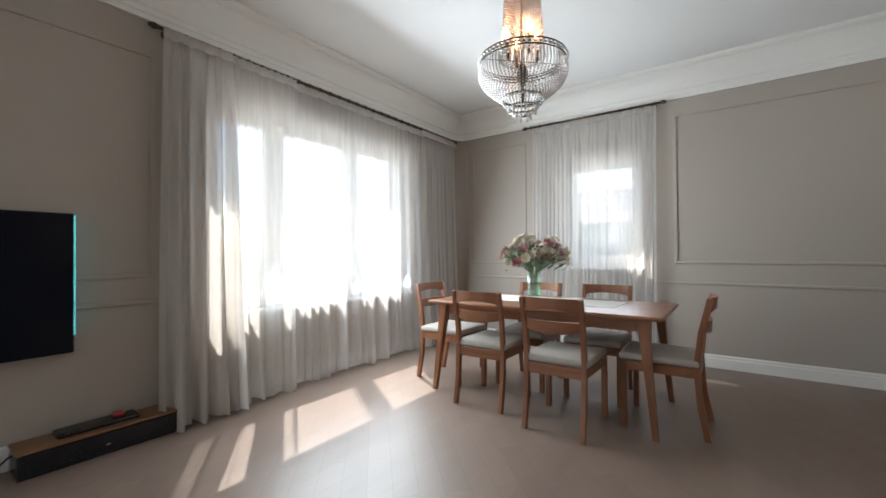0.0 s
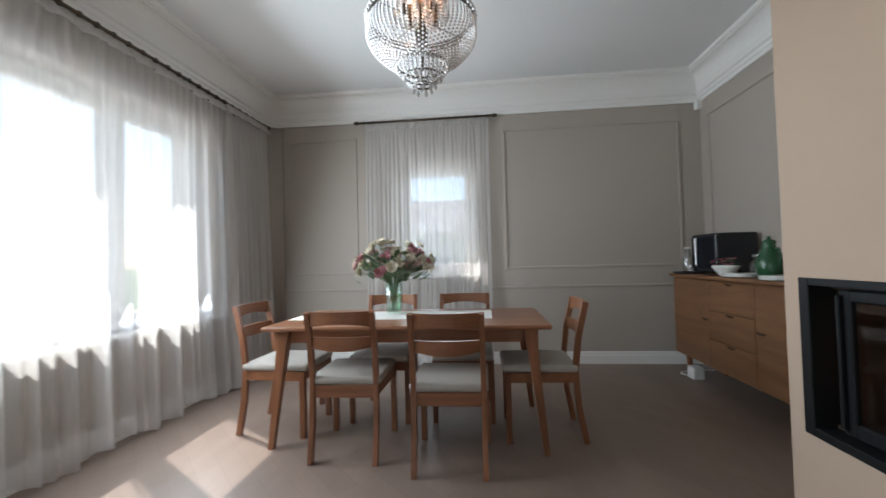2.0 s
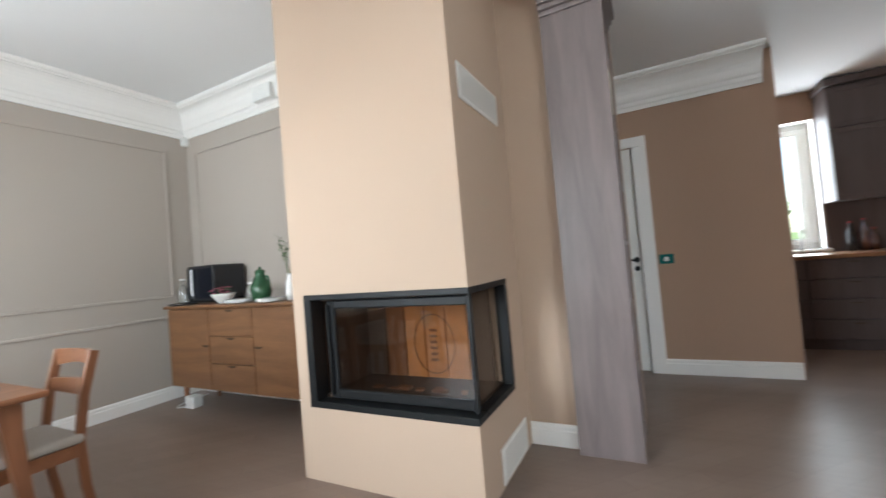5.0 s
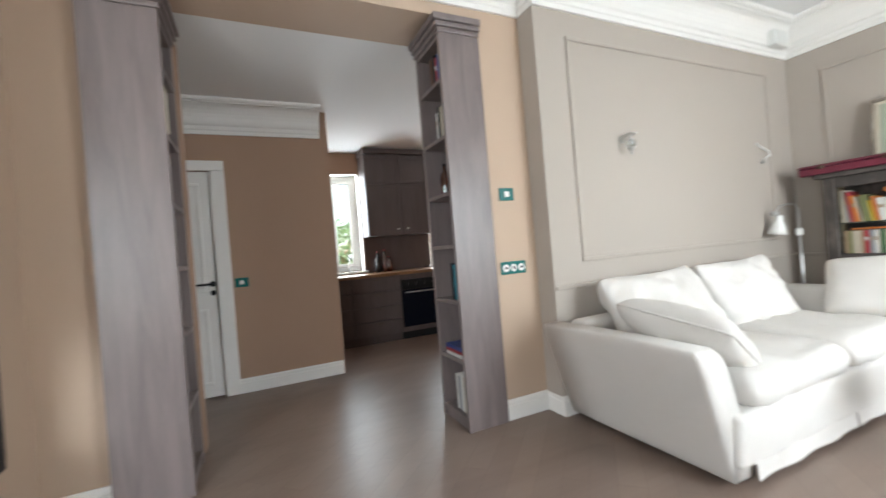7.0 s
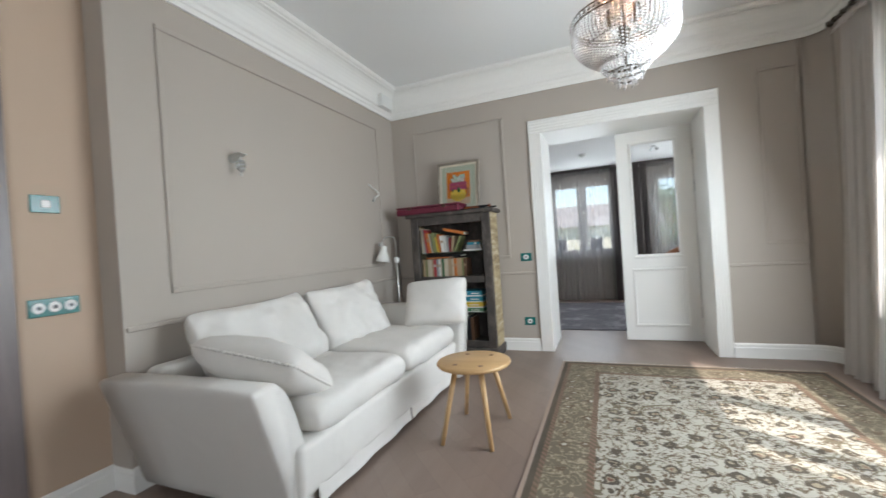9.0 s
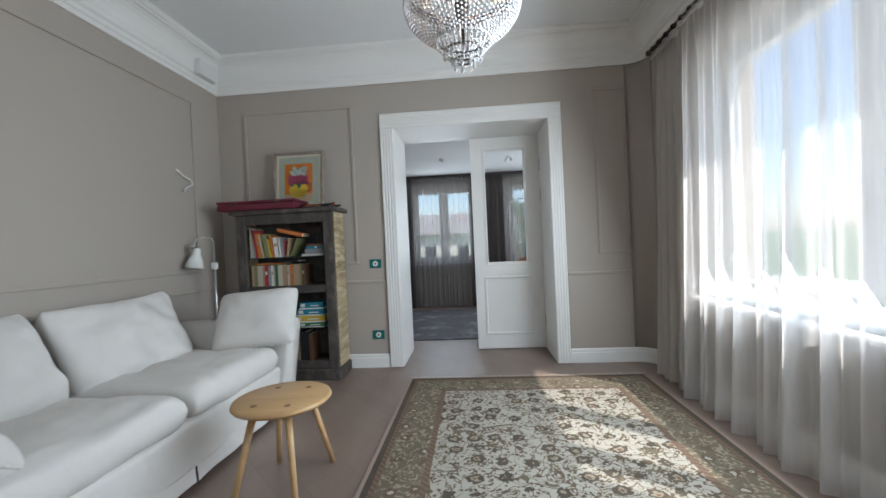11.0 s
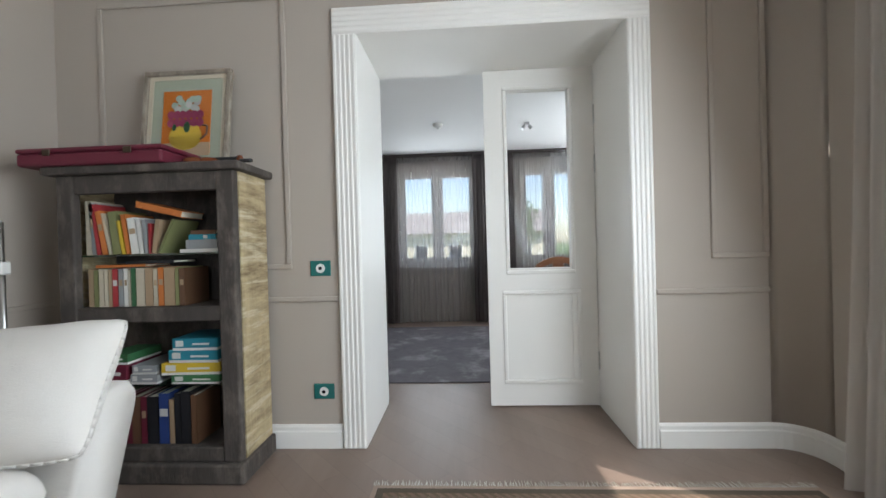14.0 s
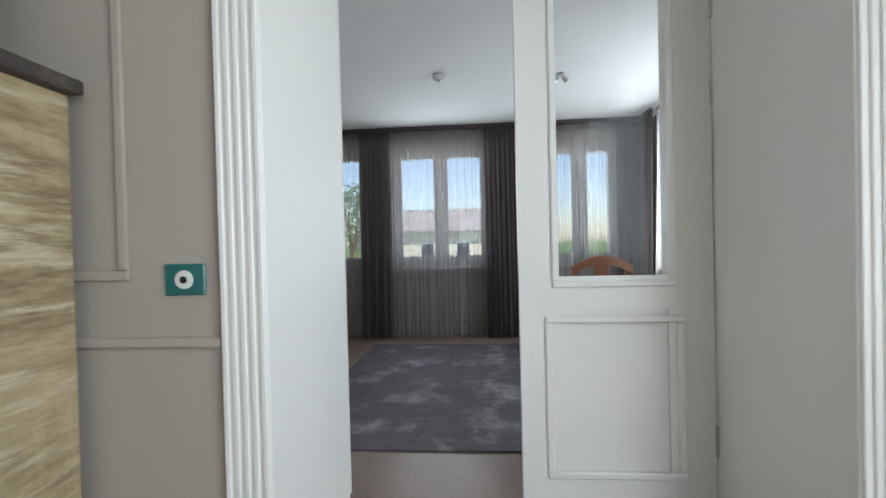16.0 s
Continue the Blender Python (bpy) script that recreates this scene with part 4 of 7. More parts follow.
M["clear"] = glass("clear_bottle_glass", (0.85, 0.88, 0.88), 0.0, 0.2)
M["green_glaze"] = material("green_glazed_ceramic", (0.025, 0.085, 0.038), 0.18, var=0.3, scale=9, bump=0.05)
M["china"] = material("white_china", (0.78, 0.77, 0.74), 0.2, var=0.02, bump=0.0)
bottle((1.69, 4.80, 0.958), 0.045, 0.24, M["clear"], "clear glass bottle with pale cap", M["plate_white"], 0.5)
j = thing("jug", "green glazed ceramic jug with lid", "jug", (1.72, 3.75, 0.953))
part("body", lathe(bmesh.new(), [(0.06, 0), (0.085, 0.02), (0.105, 0.08), (0.095, 0.14), (0.06, 0.20), (0.045, 0.235), (0.05, 0.26)], 28), M["green_glaze"], j, "", True)
part("lid", lathe(bmesh.new(), [(0.05, 0.26), (0.045, 0.272), (0.012, 0.285), (0.016, 0.30), (0.001, 0.306)], 24), M["green_glaze"], j, "", True)
part("handle", bezier_tube(bmesh.new(), [(0, -0.055, 0.22), (0, -0.11, 0.215), (0, -0.135, 0.16), (0, -0.10, 0.09)], 0.010), M["green_glaze"], j, "", True)
jug = j
jug.scale = (0.82, 0.82, 0.95)
j = thing("glass_jar", "clear lidded glass jar on the sideboard", "jar", (1.78, 3.93, 0.953))
part("body", lathe(bmesh.new(), [(0.05, 0), (0.07, 0.02), (0.075, 0.09), (0.05, 0.13), (0.045, 0.15)], 24), M["clear"], j, "", True)
part("lid", lathe(bmesh.new(), [(0.05, 0.15), (0.05, 0.165), (0.01, 0.175), (0.014, 0.195), (0.001, 0.2)], 20), M["chrome"], j, "", True)
b = thing("flower_bowl", "white china bowl with pink flowers", "bowl", (1.70, 4.22, 0.953))
part("bowl", lathe(bmesh.new(), [(0.04, 0), (0.05, 0.01), (0.095, 0.07), (0.10, 0.085), (0.09, 0.075), (0.001, 0.03)], 28), M["china"], b, "", True)
M["blossom"] = material("bright_pink_petal", (0.60, 0.13, 0.20), 0.7, var=0.25, scale=30, bump=0.0)
bm, bm2, rnd = bmesh.new(), bmesh.new(), random.Random(3)
for i in range(34):
    c = Vector((rnd.uniform(-0.07, 0.07), rnd.uniform(-0.09, 0.11), 0.085 + rnd.uniform(0, 0.05)))
    tgt = bm if i % 2 else bm2
    for k in range(5):
        a = k * 1.2566 + i
        d = Vector((math.cos(a), math.sin(a), 0.5)) * 0.02
        s = Vector((-math.sin(a), math.cos(a), 0)) * 0.009
        tgt.faces.new([tgt.verts.new(p) for p in (c, c + d * 0.6 - s, c + d, c + d * 0.6 + s)])
tagged(part("blossom", bm, M["blossom"], b), kind="stuff")
tagged(part("foliage", bm2, M["leaf"], b), kind="stuff")
for i, (x, y) in enumerate(((1.68, 3.98), (1.66, 3.55))):
    for k in range(3):
        bm = lathe(bmesh.new(), [(0.07, 0), (0.11, 0.006), (0.125, 0.012), (0.12, 0.014), (0.001, 0.007)], 28, (x, y, 0.953 + k * 0.009))
        solid("plate", bm, M["china"], "white china plate in a low stack", "plate", "plates on the sideboard", True)
v = thing("bud_vase", "slim white vase with leafy green twigs", "vase", (1.74, 3.42, 0.953))
part("vase", lathe(bmesh.new(), [(0.035, 0), (0.045, 0.05), (0.04, 0.14), (0.022, 0.19), (0.026, 0.215), (0.02, 0.21), (0.001, 0.19)], 22), M["china"], v, "", True)
bm, bm2, rnd = bmesh.new(), bmesh.new(), random.Random(8)
for i in range(6):
    a = i * 1.05
    p = [Vector((0.01 * math.cos(a), 0.01 * math.sin(a), 0.2)), Vector((0.03 * math.cos(a), 0.04 * math.sin(a), 0.32)), Vector((0.06 * math.cos(a), 0.08 * math.sin(a), 0.42 + 0.05 * (i % 3)))]
    bezier_tube(bm, p, 0.0018, 5)
    for k in range(9):
        c = p[1].lerp(p[2], k / 8)
        b2 = a + k * 2.4
        d = Vector((math.cos(b2), math.sin(b2), 0.5)) * 0.045
        s = Vector((-math.sin(b2), math.cos(b2), 0)) * 0.011
        bm2.faces.new([bm2.verts.new(q) for q in (c, c + d * 0.5 - s, c + d, c + d * 0.5 + s)])
tagged(part("twig_bundle", bm, M["leaf"], v), kind="stuff")
tagged(part("foliage", bm2, M["leaf"], v), kind="stuff")
p = thing("power_adapter", "white plug adapter with cable under the sideboard", "adapter", (1.68, 4.72, 0))
part("block", box(-0.05, 0.05, -0.06, 0.06, 0, 0.11, 0.012, 2), M["plate_white"], p)
part("cable", bezier_tube(bmesh.new(), [(-0.02, 0.06, 0.006), (-0.07, 0.14, 0.006), (-0.03, 0.2, 0.006), (0.08, 0.24, 0.006), (0.3, 0.26, 0.006)], 0.005, 6), M["plate_white"], p)


# ---- sofa ----
def cushion(w, d, t, seed, power=5.0, n=18, crease=0.012, belly=0.0, pinch=0.05, ears=0.0):
    """A stuffed cushion, w by d, t thick, lying flat and centred."""
    bm, rnd = bmesh.new(), random.Random(seed)
    off = Vector((rnd.uniform(0, 9), rnd.uniform(0, 9), rnd.uniform(0, 9)))
    sheets = []
    for sgn in (1, -1):
        rows = []
        for j in range(n + 1):
            row = []
            for i in range(n + 1):
                u, v = math.sin((i / n - 0.5) * math.pi), math.sin((j / n - 0.5) * math.pi)
                h = (max(0, 1 - abs(u) ** power) * max(0, 1 - abs(v) ** power)) ** 0.5
                pin = 1 - pinch * (1 - abs(u) ** 2) * abs(v) ** 4
                pin2 = 1 - pinch * (1 - abs(v) ** 2) * abs(u) ** 4
                cut = 1 - 0.07 * (u * v) ** 6
                p = Vector((u * w / 2 * pin2 * cut, v * d / 2 * pin * cut, sgn * h * t / 2))
                k = noise.noise(p * 5 + off) + 0.6 * noise.noise(p * 12 + off)
                p.z += crease * k * h + belly * (-v) * h
                if ears:
                    p.y += ears * max(0, v) * (abs(u) ** 5 * (0.5 + 0.5 * u) - 0.6 * (1 - u * u)) + 0.35 * ears * noise.noise(Vector((u * 2.2, v, seed)))
                row.append(bm.verts.new(p))
            rows.append(row)
        sheets.append(rows)
        for a, b in zip(rows, rows[1:]):
            for i in range(n):
                bm.faces.new((a[i], a[i + 1], b[i + 1], b[i]))
    bmesh.ops.remove_doubles(bm, verts=bm.verts, dist=0.0015)
    return bm


def soft_block(x0, x1, y0, y1, z0, z1, bevel, seed, amp=0.008):
    bm = box(x0, x1, y0, y1, z0, z1, bevel, 4)
    bmesh.ops.subdivide_edges(bm, edges=[e for e in bm.edges if e.calc_length() > 0.25], cuts=7, use_grid_fill=True)
    for v in bm.verts:
        k = noise.noise_vector(v.co * 3.5 + Vector((seed, 0, 0))) + 0.4 * noise.noise_vector(v.co * 9 + Vector((0, seed, 0)))
        if v.co.z > z0 + 0.01:
            v.co += k * amp
    return bm


def sofa():
    s = thing("sofa", "white slipcovered sofa with loose cushions", "sofa")
    y0, y1, xf, xb = -3.36, -1.20, 0.33, 1.385
    part("base", soft_block(xf + 0.04, xb, y0 + 0.06, y1 - 0.06, 0.09, 0.33, 0.03, 1), M["sofa"], s, "", True)
    part("back", soft_block(xb - 0.16, xb, y0 + 0.05, y1 - 0.05, 0.30, 0.64, 0.05, 2), M["sofa"], s, "", True)
    for sgn, ya, yb, xa in ((1, y1 - 0.12, y1 + 0.045, xf + 0.06), (-1, y0, y0 + 0.17, xf - 0.01)):
        secs = []
        for x, top in ((xa, 0.625), (xa + 0.03, 0.645), (0.75, 0.65), (1.1, 0.645), (xb, 0.635)):
            mid = (ya + yb) / 2
            sec = []
            for k in range(40):
                a = 2 * math.pi * (k + 0.5) / 40
                cu, sv = math.cos(a), math.sin(a)
                u = math.copysign(abs(cu) ** 0.28, cu)
                v = math.copysign(abs(sv) ** 0.26, sv)
                z = 0.03 + (top - 0.03) * (v + 1) / 2
                flare = (0.19 * ((z - 0.03) / 0.62) ** 1.25 - 0.06) * sgn
                wob = 0.006 * noise.noise(Vector((x * 4, u * 2, z * 5)))
                sec.append((x + (0.02 * (1 - (u * u)) if x == xa else 0), mid + u * (yb - ya) / 2 + flare - 0.015 * sgn + wob, z))
            secs.append(sec)
        arm = loft(bmesh.new(), secs)
        part("arm", arm, M["sofa"], s, "", True)
    bm = bmesh.new()
    for a, b in ((y0 + 0.16, -2.30), (-2.29, y1 - 0.16)):
        k = 30
        rows = []
        for z in (0.03, 0.12, 0.22, 0.31):
            rows.append([bm.verts.new((xf + 0.055 - 0.02 * (0.31 - z) / 0.3 + 0.006 * math.sin(i * 0.55) * (0.31 - z) / 0.3, a + (b - a) * i / k, z)) for i in range(k + 1)])
        for r1, r2 in zip(rows, rows[1:]):
            for i in range(k):
                bm.faces.new((r1[i], r1[i + 1], r2[i + 1], r2[i]))
    part("skirt", bm, M["sofa"], s, "", True)
    for i, (ya, yb) in enumerate(((y0 + 0.17, -2.295), (-2.285, y1 - 0.17))):
        c = part("seat_cushion", cushion(yb - ya + 0.01, 0.86, 0.20, 31 + i, 9, 30, 0.024), M["sofa"], s, "", True)
        c.matrix_basis = pose(xf + 0.44, (ya + yb) / 2, 0.40, 0, 0, 90)
        c2 = part("back_cushion", cushion(yb - ya - 0.02, 0.52, 0.24, 41 + i, 4.2, 34, 0.055, 0.06, 0.025, 0.025), M["sofa"], s, "", True)
        c2.matrix_basis = pose(xb - 0.27, (ya + yb) / 2, 0.665, 0, 0, 0) @ Matrix.Rotation(radians(-90), 4, "Z") @ Matrix.Rotation(radians(68 - 4 * i), 4, "X")
    for x in (xf + 0.20, xb - 0.08):
        for y in (y0 + 0.24, y1 - 0.24):
            part("foot", box(x - 0.025, x + 0.025, y - 0.025, y + 0.025, 0, 0.095, 0.004), M["black"], s)
    return s


sofa()


def throw_pillow(label, m, w, d, t, seed):
    p = finish("throw_pillow", cushion(w, d, t, seed, 3.0, 28, 0.018, 0.0, 0.05), M["sofa"], True)
    p.matrix_basis = m
    bm = bmesh.new()
    k, pts = 16, []
    for a, b in (((-1, -1), (1, -1)), ((1, -1), (1, 1)), ((1, 1), (-1, 1)), ((-1, 1), (-1, -1))):
        for i in range(k):
            u, v = a[0] + (b[0] - a[0]) * i / k, a[1] + (b[1] - a[1]) * i / k
            cut = 1 - 0.07 * (u * v) ** 6
            pts.append((u * w / 2 * cut * (1 - 0.05 * (1 - v * v) * u ** 4), v * d / 2 * cut * (1 - 0.05 * (1 - u * u) * v ** 4), 0.0))
    pts.append(pts[0])
    bezier_tube(bm, pts, 0.0065, 6)
    part("piping", bm, M["sofa"], p, "", True)
    return tagged(p, label, "pillow", "pillows on the sofa")


throw_pillow("white cotton pillow slumped against the sofa arm", pose(0.68, -1.40, 0.630, 31, -10, 8), 0.58, 0.46, 0.24, 61)
throw_pillow("white cotton pillow leaning on the far sofa arm", pose(0.55, -3.235, 0.675, -53, 3, 11), 0.57, 0.47, 0.21, 62)


def stool():
    s = thing("stool", "round pale oak stool with four legs", "stool", (-0.09, -2.30, 0))
    part("top", lathe(bmesh.new(), [(0.19, 0.415), (0.225, 0.422), (0.232, 0.432), (0.228, 0.442), (0.22, 0.446), (0.001, 0.446)], 48), M["birch"], s, "", True)
    for i in range(4):
        a = radians((57, 124, 236, 304)[i])
        part("leg", tube(bmesh.new(), (0.272 * math.cos(a), 0.272 * math.sin(a), 0), (0.145 * math.cos(a), 0.145 * math.sin(a), 0.42), 0.0125, 0.017, 14), M["birch"], s, "", True)
        part("leg_wedge", tube(bmesh.new(), (0.145 * math.cos(a), 0.145 * math.sin(a), 0.44), (0.145 * math.cos(a), 0.145 * math.sin(a), 0.4468), 0.015, 0.015, 14), M["oak_y"], s)
    return s


stool()


# ---- rugs ----
def rug_material(name, hx, hy):
    """Persian style field of scattered blossoms inside banded borders."""
    m = bpy.data.materials.new(name)
    m.use_nodes = True
    n, l = m.node_tree.nodes, m.node_tree.links
    b = n["Principled BSDF"]
    b.inputs["Roughness"].default_value, b.inputs["Specular IOR Level"].default_value = 0.95, 0.1
    tc, sep = n.new("ShaderNodeTexCoord"), n.new("ShaderNodeSeparateXYZ")
    l.new(tc.outputs["Object"], sep.inputs[0])

    def mth(op, a, bb=None, c=None):
        x = n.new("ShaderNodeMath")
        x.operation = op
        for i, v in enumerate((a, bb, c)):
            if v is None:
                continue
            if isinstance(v, (int, float)):
                x.inputs[i].default_value = v
            else:
                l.new(v, x.inputs[i])
        return x.outputs[0]

    def mixc(fac, c1, c2):
        x = n.new("ShaderNodeMixRGB")
        l.new(fac, x.inputs[0])
        for i, c in ((1, c1), (2, c2)):
            if isinstance(c, tuple):
                x.inputs[i].default_value = (*c, 1)
            else:
                l.new(c, x.inputs[i])
        return x.outputs[0]

    def voro(scale, rnd, feature="F1"):
        v = n.new("ShaderNodeTexVoronoi")
        v.feature = feature
        v.inputs["Scale"].default_value, v.inputs["Randomness"].default_value = scale, rnd
        l.new(tc.outputs["Object"], v.inputs["Vector"])
        return v

    edge = mth("MINIMUM", mth("SUBTRACT", hx, mth("ABSOLUTE", sep.outputs[0])), mth("SUBTRACT", hy, mth("ABSOLUTE", sep.outputs[1])))
    cream, brown, olive, dark, red, tan = (0.42, 0.39, 0.335), (0.105, 0.070, 0.045), (0.130, 0.108, 0.072), (0.05, 0.04, 0.033), (0.15, 0.065, 0.048), (0.30, 0.25, 0.18)
    big, small = voro(7.5, 0.45), voro(28.0, 1.0)

    def curls(scale, width):
        """Thin wandering tendrils."""
        t = n.new("ShaderNodeTexNoise")
        t.inputs["Scale"].default_value, t.inputs["Detail"].default_value, t.inputs["Distortion"].default_value = scale, 1.0, 1.5
        l.new(tc.outputs["Object"], t.inputs["Vector"])
        return mth("LESS_THAN", mth("ABSOLUTE", mth("SUBTRACT", t.outputs["Fac"], 0.5)), width)

    frill = n.new("ShaderNodeTexNoise")
    frill.inputs["Scale"].default_value, frill.inputs["Detail"].default_value = 40, 2
    l.new(tc.outputs["Object"], frill.inputs["Vector"])
    bloom = mth("ADD", big.outputs["Distance"], mth("MULTIPLY", mth("SUBTRACT", frill.outputs["Fac"], 0.5), 0.45))
    field = mixc(curls(7.0, 0.020), cream, olive)
    field = mixc(curls(11.0, 0.022), field, brown)
    field = mixc(mth("LESS_THAN", small.outputs["Distance"], 0.27), field, brown)
    field = mixc(mth("LESS_THAN", bloom, 0.31), field, dark)
    field = mixc(mth("LESS_THAN", bloom, 0.16), field, tan)
    field = mixc(mth("LESS_THAN", bloom, 0.07), field, red)
    bord = mixc(curls(12.0, 0.03), (0.125, 0.100, 0.070), tan)
    bord = mixc(mth("LESS_THAN", small.outputs["Distance"], 0.26), bord, tan)
    bord = mixc(mth("LESS_THAN", bloom, 0.24), bord, brown)
    bord = mixc(mth("LESS_THAN", bloom, 0.10), bord, cream)
    strip = mixc(mth("GREATER_THAN", mth("SINE", mth("MULTIPLY", mth("ADD", sep.outputs[0], sep.outputs[1]), 150.0)), 0.0), (0.17, 0.10, 0.075), brown)
    c = mixc(mth("LESS_THAN", edge, 0.33), field, strip)
    c = mixc(mth("LESS_THAN", edge, 0.295), c, bord)
    c = mixc(mth("LESS_THAN", edge, 0.085), c, strip)
    c = mixc(mth("LESS_THAN", edge, 0.055), c, dark)
    c = mixc(mth("LESS_THAN", edge, 0.022), c, (0.34, 0.25, 0.21))
    wear = n.new("ShaderNodeTexNoise")
    wear.inputs["Scale"].default_value, wear.inputs["Detail"].default_value = 2.5, 5
    l.new(tc.outputs["Object"], wear.inputs["Vector"])
    c = mixc(mth("MULTIPLY", wear.outputs["Fac"], 0.35), c, tan)
    l.new(c, b.inputs["Base Color"])
    pile = n.new("ShaderNodeTexNoise")
    pile.inputs["Scale"].default_value = 300
    l.new(tc.outputs["Object"], pile.inputs["Vector"])
    bp = n.new("ShaderNodeBump")
    bp.inputs["Strength"].default_value, bp.inputs["Distance"].default_value = 0.5, 0.01
    l.new(pile.outputs["Fac"], bp.inputs["Height"]), l.new(bp.outputs[0], b.inputs["Normal"])
    return m


hx, hy = 0.98, 1.46
r = thing("rug", "patterned cream and brown oriental rug with pale fringe", "rug", (-1.435, -2.40, 0))
bm = bmesh.new()
bmesh.ops.create_grid(bm, x_segments=50, y_segments=70, size=1.0)
bmesh.ops.scale(bm, vec=(hx, hy, 1), verts=bm.verts)
for v in bm.verts:
    v.co.z = 0.010 + 0.002 * noise.noise(v.co * 2)
bx(bm, -hx, hx, -hy, hy, 0.001, 0.006)
part("woven_field", bm, rug_material("oriental_rug", hx, hy), r)
M["fringe"] = material("cotton_fringe", (0.55, 0.52, 0.45), 0.95, var=0.1, scale=60, bump=0.0)
for sy in (-1, 1):
    bm, rnd = bmesh.new(), random.Random(12)
    for i in range(260):
        x = -hx + 2 * hx * i / 259
        tube(bm, (x, sy * hy, 0.006), (x + rnd.uniform(-0.012, 0.012), sy * (hy + rnd.uniform(0.03, 0.055)), 0.003), 0.0022, 0.0012, 4)
    tagged(part("fringe", bm, M["fringe"], r, "pale cotton fringe"), kind="stuff")


# ---- weathered bookcase and books ----
def weathered(name, base, worn, amount, scale, flat=0.5):
    m = wood(name, base, [c * 1.5 for c in base], "Z", 0.75, 8, 0.4)
    n, l = m.node_tree.nodes, m.node_tree.links
    b = n["Principled BSDF"]
    src = b.inputs["Base Color"].links[0].from_socket
    tc, no, ramp, mx = n.new("ShaderNodeTexCoord"), n.new("ShaderNodeTexNoise"), n.new("ShaderNodeValToRGB"), n.new("ShaderNodeMixRGB")
    mp = n.new("ShaderNodeMapping")
    mp.inputs["Scale"].default_value = (1, 1, flat)
    no.inputs["Scale"].default_value, no.inputs["Detail"].default_value = scale, 8
    no.inputs["Roughness"].default_value = 0.7
    ramp.color_ramp.elements[0].position, ramp.color_ramp.elements[1].position = amount - 0.10, amount + 0.12
    l.new(tc.outputs["Object"], mp.inputs[0]), l.new(mp.outputs[0], no.inputs["Vector"]), l.new(no.outputs["Fac"], ramp.inputs[0])
    l.new(ramp.outputs[0], mx.inputs[0]), l.new(src, mx.inputs[1])
    mx.inputs[2].default_value = (*worn, 1)
    l.new(mx.outputs[0], b.inputs["Base Color"])
    return m


M["weather_dark"] = weathered("weathered_dark_wood", (0.050, 0.041, 0.036), (0.15, 0.125, 0.105), 0.58, 9)
M["weather_cream"] = weathered("scraped_cream_paint", (0.36, 0.285, 0.165), (0.17, 0.115, 0.06), 0.58, 2.6, 5.0)
saw = M["weather_cream"].node_tree
wv, wb = saw.nodes.new("ShaderNodeTexWave"), saw.nodes.new("ShaderNodeBump")
wv.bands_direction = "Z"
wv.inputs["Scale"].default_value, wv.inputs["Distortion"].default_value, wv.inputs["Detail"].default_value = 7, 9, 4
wb.inputs["Strength"].default_value, wb.inputs["Distance"].default_value = 0.28, 0.015
saw.links.new(saw.nodes["Texture Coordinate"].outputs["Object"], wv.inputs["Vector"])
saw.links.new(wv.outputs["Fac"], wb.inputs["Height"])
saw.links.new(wb.outputs[0], saw.nodes["Bump"].inputs["Normal"])
pale, pmap, pramp, pmix = [saw.nodes.new("ShaderNode" + k) for k in ("TexNoise", "Mapping", "ValToRGB", "MixRGB")]
pmap.inputs["Scale"].default_value = (1, 1, 9)
pale.inputs["Scale"].default_value, pale.inputs["Detail"].default_value, pale.inputs["Roughness"].default_value = 3.5, 8, 0.65
pramp.color_ramp.elements[0].position, pramp.color_ramp.elements[1].position = 0.52, 0.64
saw.links.new(saw.nodes["Texture Coordinate"].outputs["Object"], pmap.inputs[0])
saw.links.new(pmap.outputs[0], pale.inputs["Vector"])
saw.links.new(pale.outputs["Fac"], pramp.inputs[0])
cream_in = saw.nodes["Principled BSDF"].inputs["Base Color"]
saw.links.new(cream_in.links[0].from_socket, pmix.inputs[1])
saw.links.new(pramp.outputs[0], pmix.inputs[0])
pmix.inputs[2].default_value = (0.56, 0.48, 0.33, 1)
saw.links.new(pmix.outputs[0], cream_in)
M["shelf_glass"] = glass("green_shelf_glass", (0.55, 0.75, 0.68), 0.0, 0.2)


